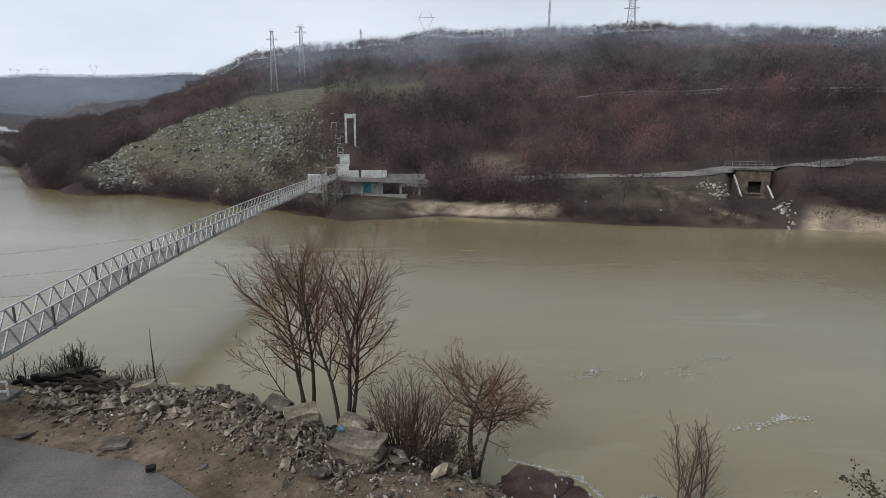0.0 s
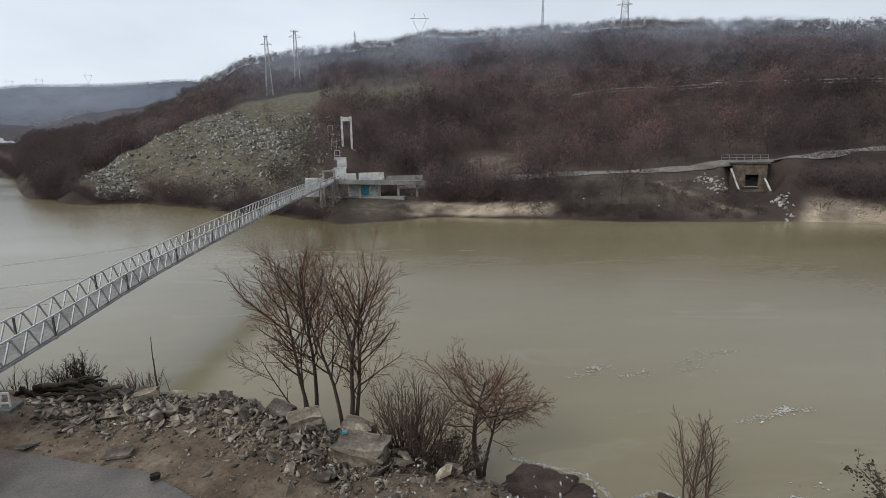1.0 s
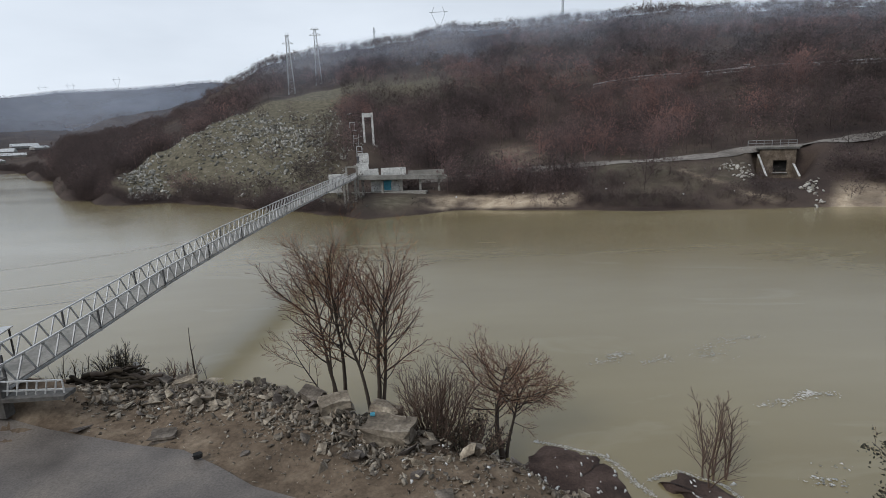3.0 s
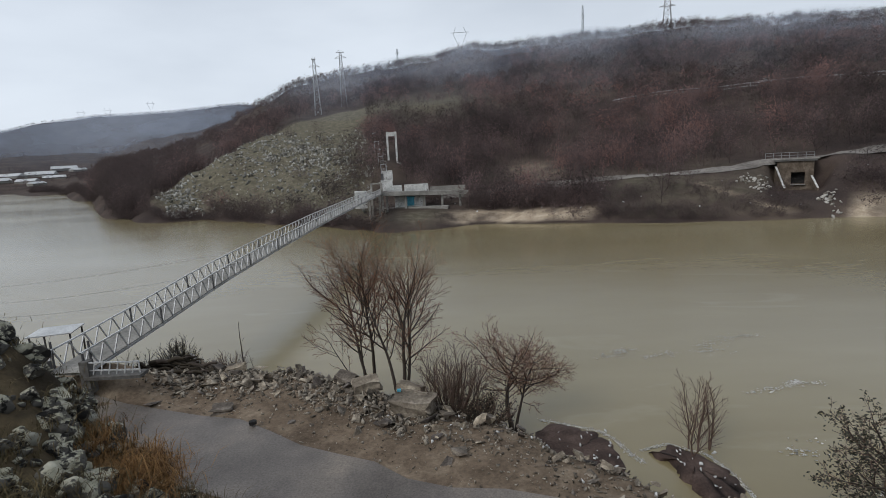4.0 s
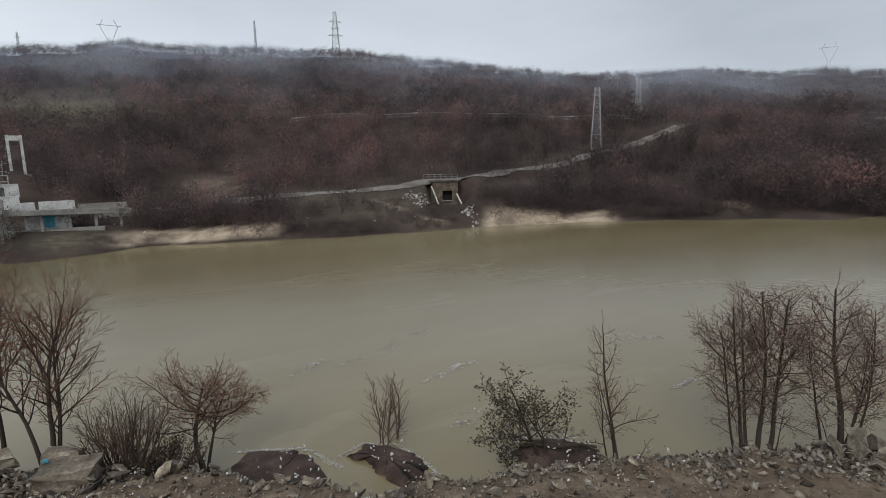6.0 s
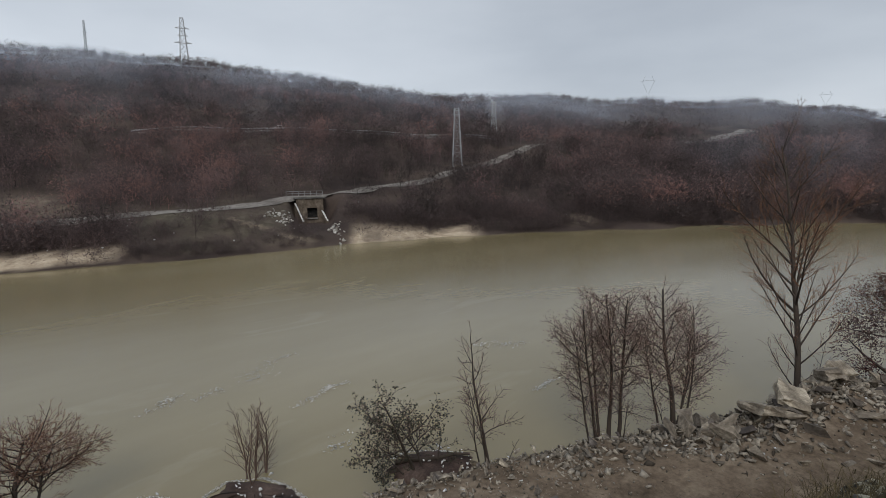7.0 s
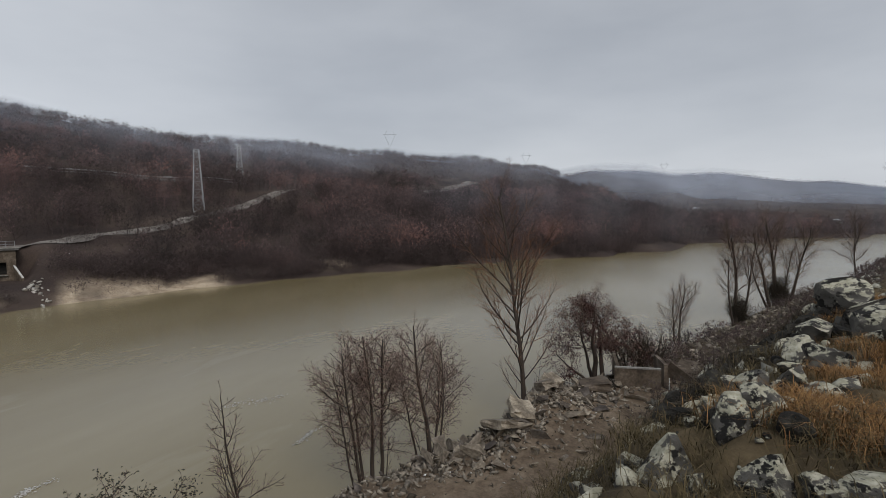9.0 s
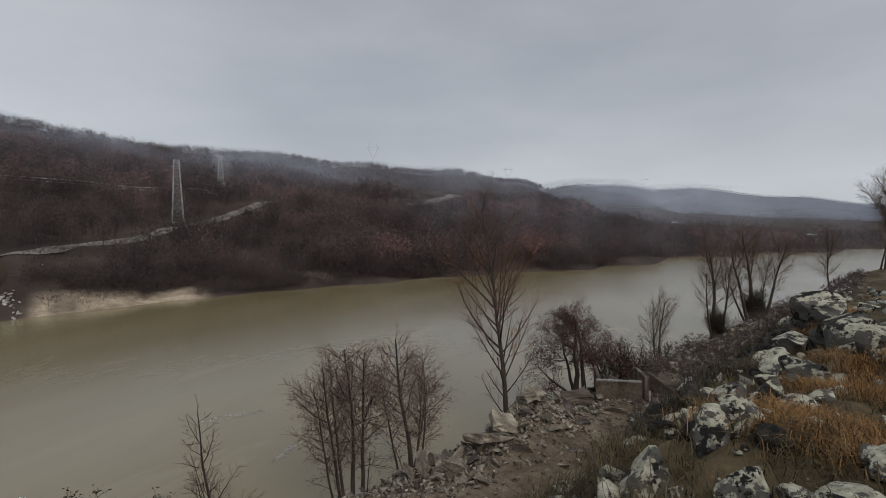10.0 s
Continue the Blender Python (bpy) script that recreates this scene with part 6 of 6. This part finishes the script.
foam_line(((13.0, 16.8), (13.9, 16.8), (14.8, 15.9), (15.4, 15.0)), 0.08, 93, "white froth at the leaning tree", 120)


def drift(points, n, width, seed):
    """Flecks of foam turning in an eddy: loose clusters round points of a line."""
    rs = np.random.RandomState(seed)
    pts = []
    while len(pts) < n * 3:
        k = rs.randint(len(points) - 1)
        c = Vector((*points[k], 0)).lerp(Vector((*points[k + 1], 0)), rs.rand())
        for _ in range(rs.randint(2, 16)):
            pts.append((c.x + rs.normal(0, width * 1.5), c.y + rs.normal(0, width * 0.7), 0.012))
    strew("foam", "thin flecks of foam drifting on the river", "foam", np.array(pts), 0.02 + 0.17 * rs.rand(len(pts)) ** 2.6, M_FOAM, seed, 0.04, 8, 0.03)


drift(((6.2, 29.4), (7.6, 29.6), (8.1, 30.4), (8.6, 30.6)), 90, 0.22, 94)
drift(((9.2, 29.4), (10.2, 29.6), (10.8, 29.9)), 40, 0.25, 95)
drift(((12.6, 29.6), (13.2, 30.4), (13.6, 31.4), (15.6, 32.4), (16.6, 32.2)), 90, 0.35, 96)
drift(((12.6, 24.6), (13.6, 24.8), (14.6, 25.2), (15.3, 25.6), (16.2, 25.4)), 120, 0.16, 97)
drift(((22.8, 16.9), (23.8, 16.8), (24.6, 17.0), (25.4, 16.9)), 80, 0.12, 98)
drift(((25.6, 24.8), (27.4, 24.3), (28.6, 22.9), (29.4, 22.2)), 90, 0.28, 99)
drift(((11.4, 19.6), (12.2, 19.3), (13.0, 20.5)), 24, 0.25, 100)
rs = np.random.RandomState(55)
bx = rs.uniform(-14, 31, 120)
by = bank_y(bx) - rs.uniform(0.5, 6.5, 120)
scraps("bank_litter", "white scraps of litter among the stones", np.stack([bx, by, ground_z(bx, by) + 0.12], 1), 0.13, M_WASTE, 42)
mx = np.concatenate([rs.uniform(2.2, 5.0, 26), rs.uniform(7.0, 8.6, 16), rs.uniform(13.0, 15.2, 22)])
my = np.concatenate([rs.uniform(17.8, 21.3, 26), rs.uniform(16.8, 19.2, 16), rs.uniform(13.8, 16.0, 22)])
scraps("debris_litter", "white bottles and scraps caught in the debris", np.stack([mx, my, np.full(len(mx), 0.32)], 1), 0.15, M_WASTE, 43)


def drift_log(a, b, r, label, mat=None):
    a, b = Vector(a), Vector(b)
    root = thing("drift_log", tuple(a), label, "driftwood", "driftwood")
    pts = [(b - a) * (k / 5) + Vector((0, 0, 0.05 * math.sin(k * 2.0))) for k in range(6)]
    part("log", Shape().tube(pts, [r * (1 - 0.08 * k) for k in range(6)], 7), mat or M_BARK, root, smooth=True)


rng = random.Random(88)
for k in range(44):
    c = Vector((-17.2 + 3.6 * rng.random(), 23.6 + 2.6 * rng.random(), 0))
    a = rng.gauss(0.2, 0.5)
    d = Vector((math.cos(a), math.sin(a) * 0.6, 0.12 * rng.gauss(0, 1))) * (0.7 + 1.1 * rng.random())
    c.z = gz(c.x, c.y) + 0.08 + 0.75 * rng.random() * max(0.15, 1 - abs(c.x + 15.6) / 1.9)
    drift_log(c - d * 0.5, c + d * 0.5, 0.05 + 0.09 * rng.random(), "dark waterlogged branch heaped on the bank", M_SCRUB if k % 4 else M_BARK)
drift_log((-15.9, 26.3, 2.1), (-14.9, 25.6, 1.75), 0.11, "pale barkless log on the drift heap", M_CONCRETE)
drift_log((12.6, 16.2, 0.25), (15.0, 14.2, 0.5), 0.10, "dark log across the flood debris")


def ruin():
    """Roofless concrete walls by the water."""
    root = thing("ruined_wall", (31.6, 0.0, 1.7), "low ruined concrete wall with a paler coping", "ruin")
    part("wall_slab", Shape().box(pose(0, -0.3, -0.6, 0, 0, 96), 2.5, 0.22, 2.1), M_OLD_WALL, root)
    part("coping", Shape().box(pose(0, -0.3, 1.5, 0, 0, 96), 2.5, 0.27, 0.07), M_CONCRETE, root, "pale mortar coping")
    part("wall_slab", Shape().box(pose(1.6, -1.6, -0.6, 0, 0, 12), 2.2, 0.2, 2.3), M_OLD_WALL, root)
    part("wall_slab", Shape().box(pose(2.0, 0.9, -0.6, 0, 0, 6), 4.0, 0.2, 1.9), M_OLD_WALL, root)
    part("leaning_panel", Shape().box(pose(2.2, -2.6, -0.3, 0, -28, 60), 2.4, 0.12, 1.3), M_OLD_WALL, root)
    part("stake", Shape().box(pose(0.3, -2.0, -0.5), 0.06, 0.06, 1.5), M_PALE_STEEL, root)
    slab((33.8, -4.2, 2.2), (2.6, 1.0, 0.16), 30, (4, 8), "thin fallen concrete panel on the dirt", M_OLD_WALL, 21)
    slab((36.0, -3.4, 2.3), (2.2, 1.2, 0.14), -15, (6, -6), "thin fallen concrete panel on the dirt", M_OLD_WALL, 22)


ruin()

# guy cables upstream of the bridge
for s_at, bx, by in ((7, -62.0, 49.0), (12, -66.0, 53.0), (22, -72.0, 58.0)):
    a = bridge_point(s_at, 0.9, 0.1)
    b = Vector((bx, by, gz(bx, by) + 0.8))
    pts = [a.lerp(b, j / 14) - Vector((0, 0, 1.0 * math.sin(math.pi * j / 14))) for j in range(15)]
    c = thing("guy_cable", tuple(a), "thin steel guy cable from the bridge", "cable", "guy cables")
    part("wire", Shape().tube([p - a for p in pts], [0.02] * 15, 4), M_STEEL, c)


M_LICHEN_SMALL = island_stone("small_lichened_stones", (0.05, 0.047, 0.042), (0.40, 0.40, 0.34))


# ---- the near hillside: lichened boulders, straw and scrub ----
def boulder_mesh(seed):
    rng = random.Random(seed)
    bm = bmesh.new()
    bmesh.ops.create_icosphere(bm, subdivisions=3, radius=0.5)
    planes = []
    for _ in range(13):
        d = Vector((rng.gauss(0, 1), rng.gauss(0, 1), rng.gauss(0, 0.8))).normalized()
        planes.append((d, 0.20 + 0.15 * rng.random()))
    for v in bm.verts:
        for d, h in planes:
            over = v.co.dot(d) - h
            if over > 0:
                v.co -= d * over * 0.97
        q = v.co * 3.2 + Vector((seed * 7.3, 0, 0))
        v.co *= 1 + 0.05 * noise.noise(q) + 0.05 * noise.noise(q * 2.7) + 0.03 * noise.noise(q * 6.5)
    me = bpy.data.meshes.new("boulder")
    bm.to_mesh(me)
    bm.free()
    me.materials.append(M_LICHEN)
    return me


def plain_boulder(me):
    """A coarser copy of a boulder's shape, as arrays."""
    bm = bmesh.new()
    bmesh.ops.create_icosphere(bm, subdivisions=2, radius=1.0)
    co = np.array([tuple(v.co) for v in me.vertices])
    unit = co / np.linalg.norm(co, axis=1)[:, None]
    v = np.array([co[int(np.argmax(unit @ np.array(q.co)))] for q in bm.verts])
    f = np.array([[q.index for q in p.verts] for p in bm.faces])
    bm.free()
    return v, f


def boulder_mass(name, label, spots, seed):
    """Many smaller boulders as one mass: x, y, size."""
    rs = np.random.RandomState(seed)
    shapes = [plain_boulder(me) for me in BOULDERS]
    vs, fs, n = [], [], 0
    for x, y, s in spots:
        v, f = shapes[rs.randint(len(shapes))]
        m = np.array(Euler((rs.normal(0, 0.3), rs.normal(0, 0.3), rs.rand() * 6.28)).to_matrix())
        vs.append((v * (s * (1 + 0.6 * rs.rand()), s, s * (0.6 + 0.3 * rs.rand()))) @ m.T + (x, y, gz(x, y) + 0.08 * s))
        fs.append(f + n)
        n += len(v)
    me = numpy_mesh(name, np.concatenate(vs), np.concatenate(fs), M_LICHEN)
    return tagged(new(name, me), label, "stones", kind="stuff")


BOULDERS = [boulder_mesh(k) for k in range(10)]
rng = random.Random(202)


def boulder(x, y, s, flat=0.75, coat=None):
    ob = new("boulder", BOULDERS[rng.randrange(10)])
    sx, sy, sz = s * (1.0 + 0.5 * rng.random()), s, s * flat
    ob.matrix_world = Matrix.Translation((x, y, gz(x, y) + sz * 0.12)) @ Euler((rng.gauss(0, 0.25), rng.gauss(0, 0.25), rng.random() * 6.28)).to_matrix().to_4x4() @ Matrix.Diagonal((sx, sy, sz, 1))
    if coat:
        ob.material_slots[0].link = "OBJECT"
        ob.material_slots[0].material = coat
        return tagged(ob, "blackened mossy rock half sunk in the hillside", "boulder", "dark rocks on the hillside")
    return tagged(ob, "grey hillside boulder crusted with pale lichen", "boulder", "boulders on the hillside")


def clear_spot(x, y, s):
    return math.hypot(x, y) > 1.9 + s and abs(x) + max(0, y - 4) > 0.6 * s


def slope_spot(x0, x1, u0, u1):
    x = rng.uniform(x0, x1)
    u = rng.uniform(u0, u1)
    foot, lip = float(foot_y(np.array([x]))[0]), float(lip_y(np.array([x]))[0])
    return x, foot + (lip - foot) * u


count = 0
while count < 46:
    x, y = slope_spot(6.0, 26.0, 0.45, 1.4) if count < 40 else slope_spot(-7.5, -1.0, 0.4, 1.25)
    s = 0.25 + 0.7 * rng.random() ** 1.8
    s *= min(1.0, 0.4 + math.hypot(x, y) / 10.0)
    if clear_spot(x, y, s):
        boulder(x, y, s)
        count += 1
# the lichened blocks right under the stand, by bearing, distance and size
for az, r, s in ((-93.4, 4.55, 0.72), (-90.6, 4.9, 0.42), (-99.2, 4.85, 0.60), (-101.2, 5.05, 0.52), (-106.4, 6.5, 0.62), (-102.4, 4.15, 0.45), (-110.2, 4.15, 0.52), (-106.6, 4.1, 0.36), (-109.2, 14.0, 2.0), (-110.4, 12.6, 1.5),
                 (-107.8, 15.2, 1.5), (-101.0, 7.3, 0.62), (-102.7, 7.0, 0.52), (-104.0, 7.7, 0.6), (-99.4, 8.2, 0.5), (-97.6, 12.6, 0.9), (-104.9, 9.6, 0.8), (-107.0, 9.0, 0.7), (-112.0, 9.6, 0.9), (-96.4, 4.3, 0.34), (-113.5, 6.2, 0.6),
                 (-113.0, 4.6, 0.45), (-103.4, 11.4, 0.8), (-105.6, 12.6, 1.0), (-81.6, 5.0, 0.42), (-86.6, 4.7, 0.4), (-98.2, 5.9, 0.36), (-95.4, 5.3, 0.3), (-108.6, 7.6, 0.45)):
    p = polar(az, r - 0.25)
    boulder(p.x, p.y, s * 0.9, 0.9)
# blackened, mossy rocks in a band up the slope
for k in range(120):
    u = rng.random()
    p = polar(-94.2 - 12.0 * u + rng.gauss(0, 0.9), 8.6 + 5.6 * u + rng.gauss(0, 0.7))
    boulder(p.x, p.y, 0.3 + 0.55 * rng.random() ** 1.5, 0.75, M_DARK_ROCK)
for az, r, s in ((-95.4, 9.7, 0.8), (-96.2, 10.6, 0.7), (-79.4, 4.9, 0.5), (-83.8, 4.8, 0.46), (-104.0, 4.5, 0.34), (-98.0, 4.75, 0.36), (-103.2, 6.6, 0.4), (-94.6, 5.1, 0.3)):
    p = polar(az, r)
    boulder(p.x, p.y, s, 0.8, M_DARK_ROCK)
for _ in range(46):
    p = polar(rng.uniform(-86, -116), rng.uniform(4.0, 12.0))
    boulder(p.x, p.y, (0.14 + 0.28 * rng.random() ** 1.6) * (0.45 + p.length / 11))
for _ in range(90):
    p = polar(rng.uniform(27, 54), rng.uniform(5.6, 8.4))
    boulder(p.x, p.y, 0.22 + 0.26 * rng.random() ** 1.5)
crowd = []
for _ in range(620):
    p = polar(rng.uniform(22, 56), rng.uniform(5.0, 9.2))
    crowd.append((p.x, p.y, 0.10 + 0.26 * rng.random() ** 1.6))
boulder_mass("boulder_bank", "tight bank of grey-green lichened stones", crowd, 401)
crowd = []
for _ in range(170):
    p = polar(rng.uniform(-84, -120), rng.uniform(3.6, 16.0))
    crowd.append((p.x, p.y, (0.10 + 0.3 * rng.random() ** 2.0) * (0.5 + p.length / 12)))
boulder_mass("boulder_field", "grey lichened stones crowding the hillside", crowd, 402)

# the many smaller stones between them
stones = []
while len(stones) < 1700:
    x, y = slope_spot(2.5, 40.0, 0.2, 1.8) if rng.random() < 0.75 else slope_spot(-9.0, -0.6, 0.2, 1.4)
    if math.hypot(x, y) > 1.9:
        stones.append((x, y, gz(x, y)))
rs = np.random.RandomState(66)
strew("hillside_stones", "small lichened stones in the hillside soil", "stones", np.array(stones), (0.08 + 0.42 * rs.rand(len(stones)) ** 2.0) * np.clip(np.hypot(*np.array(stones)[:, :2].T) / 12, 0.35, 1.0), M_LICHEN_SMALL, 66, 0.75, 10, 0.5)


def tufts(name, label, spots, blades, tall, material, seed, lean=0.5):
    rs = np.random.RandomState(seed)
    v, f = [], []
    for x, y, k in spots:
        z = gz(x, y) - 0.03
        for _ in range(blades):
            a, q = rs.rand() * 6.283, rs.rand()
            h = tall * k * (0.5 + 0.7 * rs.rand())
            bx, by = x + rs.normal(0, 0.16 * k), y + rs.normal(0, 0.16 * k)
            dx, dy = np.cos(a), np.sin(a)
            wx, wy = -dy * 0.0028, dx * 0.0028
            o = lean * h * (0.25 + q)
            i = len(v)
            v += [(bx - wx, by - wy, z), (bx + wx, by + wy, z), (bx + dx * o * 0.35 + wx, by + dy * o * 0.35 + wy, z + h * 0.62), (bx + dx * o * 0.35 - wx, by + dy * o * 0.35 - wy, z + h * 0.62), (bx + dx * o, by + dy * o, z + h * (0.95 - 0.4 * q))]
            f += [(i, i + 1, i + 2), (i, i + 2, i + 3), (i + 3, i + 2, i + 4)]
    me = numpy_mesh(name, np.array(v), np.array(f), material)
    return tagged(new(name, me), label, "grass", kind="stuff")


spots = []
while len(spots) < 420:
    x, y = slope_spot(6.0, 32.0, 0.1, 1.7) if rng.random() < 0.75 else slope_spot(-10, -0.5, 0.3, 1.3)
    if math.hypot(x, y) > 2.2:
        spots.append((x, y, 0.7 + 0.7 * rng.random()))
tufts("dry_grass", "dull brown dead grass between the boulders", spots, 60, 0.13, M_MOSS_GRASS, 301, 1.6)
spots = []
while len(spots) < 300:
    p = polar(rng.uniform(-80, -120), rng.uniform(3.0, 12.0))
    spots.append((p.x, p.y, 0.7 + 0.6 * rng.random()))
tufts("near_grass", "short brown dead grass round the boulders", spots, 110, 0.15, M_MOSS_GRASS, 304, 1.6)
spots = []
for az, r, wide, n in ((-104.6, 5.2, 0.45, 26), (-106.2, 5.6, 0.3, 14), (-110.4, 7.6, 0.7, 34), (-112.4, 8.4, 0.6, 20), (-107.4, 10.6, 0.6, 18), (-110.6, 4.7, 0.22, 14), (-99.8, 6.4, 0.3, 8), (-112.6, 5.4, 0.4, 20), (-100.6, 5.5, 0.2, 8), (-105.4, 14.5, 0.8, 14), (-109.0, 17.0, 1.2, 20)):
    for _ in range(n):
        p = polar(az, r)
        if rng.random() < 0.5:
            spots.append((p.x + rng.gauss(0, wide * 0.55), p.y + rng.gauss(0, wide * 0.55), 0.7 + 0.5 * rng.random()))
tufts("straw_clump", "thick orange-brown clumps of dead straw on the hillside", spots, 260, 0.19, M_GRASS, 309, 1.4)
spots = []
while len(spots) < 450:
    x, y = slope_spot(12, 60, -0.3, 0.6)
    spots.append((x, y, 0.7 + 0.6 * rng.random()))
tufts("bank_grass", "thin olive dead grass on the lower slope", spots, 70, 0.24, M_MOSS_GRASS, 302, 1.2)
spots = []
while len(spots) < 460:
    x, y = slope_spot(8, 32, 0.1, 0.95)
    spots.append((x, y, 0.8 + 0.8 * rng.random()))
tufts("dark_brush", "black dead brush on the hillside", spots, 50, 0.36, M_SCRUB, 303, 1.1)

spots = []
while len(spots) < 26:
    p = polar(rng.uniform(36.2, 41.5), rng.uniform(5.7, 6.7))
    spots.append((p.x, p.y, 0.8 + 0.6 * rng.random()))
tufts("straw_clump", "thick orange-brown clump of dead grass among the stones", spots, 260, 0.17, M_GRASS, 305, 1.5)

spots = []
for _ in range(300):
    u = rng.random()
    p = polar(-93.8 - 12.5 * u + rng.gauss(0, 1.2), 8.4 + 6.0 * u + rng.gauss(0, 0.9))
    spots.append((p.x, p.y, 0.7 + 0.6 * rng.random()))
tufts("black_brush", "low black dead brush over the dark rocks", spots, 60, 0.2, M_SCRUB, 310, 1.3)

# low brush, grass and stones on the downstream slope
rs = np.random.RandomState(91)
n = 2600
sx = rs.uniform(26, 84, n)
su = rs.uniform(-0.35, 1.15, n)
sy = foot_y(sx) + (lip_y(sx) - foot_y(sx)) * su
sz = ground_z(sx, sy)
some = rs.rand(n) < 0.34 + 0.5 * wobble(sx, sy, 2.2, 5.0)
plant("slope_brush", "low brown brush and dead weeds on the downstream slope", np.stack([sx, sy, sz], 1)[some], (0.35 + 0.8 * rs.rand(n) ** 2)[some], (0.05 + 0.4 * rs.rand(n))[some], slight, 191)
some = rs.rand(n) < 0.25
strew("slope_stones", "lichened stones on the downstream slope", "stones", np.stack([sx[::-1], sy[::-1], sz[::-1]], 1)[some], (0.12 + 0.7 * rs.rand(n) ** 3)[some], M_LICHEN_SMALL, 92, 0.7, 9, 0.5)

n = 900
bx = rs.uniform(34, 84, n)
by = bank_y(bx) - rs.uniform(0.8, 9.0, n)
some = rs.rand(n) < 0.6 + 0.6 * wobble(bx, by, 2.5, 2.0)
plant("bank_weeds", "low russet weeds and brush on the downstream bank", np.stack([bx, by, ground_z(bx, by)], 1)[some], (0.4 + 1.0 * rs.rand(n) ** 2)[some], (0.1 + 0.6 * rs.rand(n))[some], slight, 192)
spots = [(float(a), float(b), 0.7 + 0.7 * float(c)) for a, b, c in zip(bx[::2], by[::2] - 0.4, rs.rand(n // 2))]
tufts("bank_tufts", "olive and straw grass on the downstream bank", spots, 60, 0.34, M_MOSS_GRASS, 306, 1.0)

spots = []
while len(spots) < 170:
    p = polar(rng.uniform(27, 54), rng.uniform(4.8, 8.4))
    spots.append((p.x, p.y, 0.6 + 0.6 * rng.random()))
tufts("bank_moss", "dull olive grass between the lichened stones", spots, 90, 0.14, M_MOSS_GRASS, 307, 1.6)
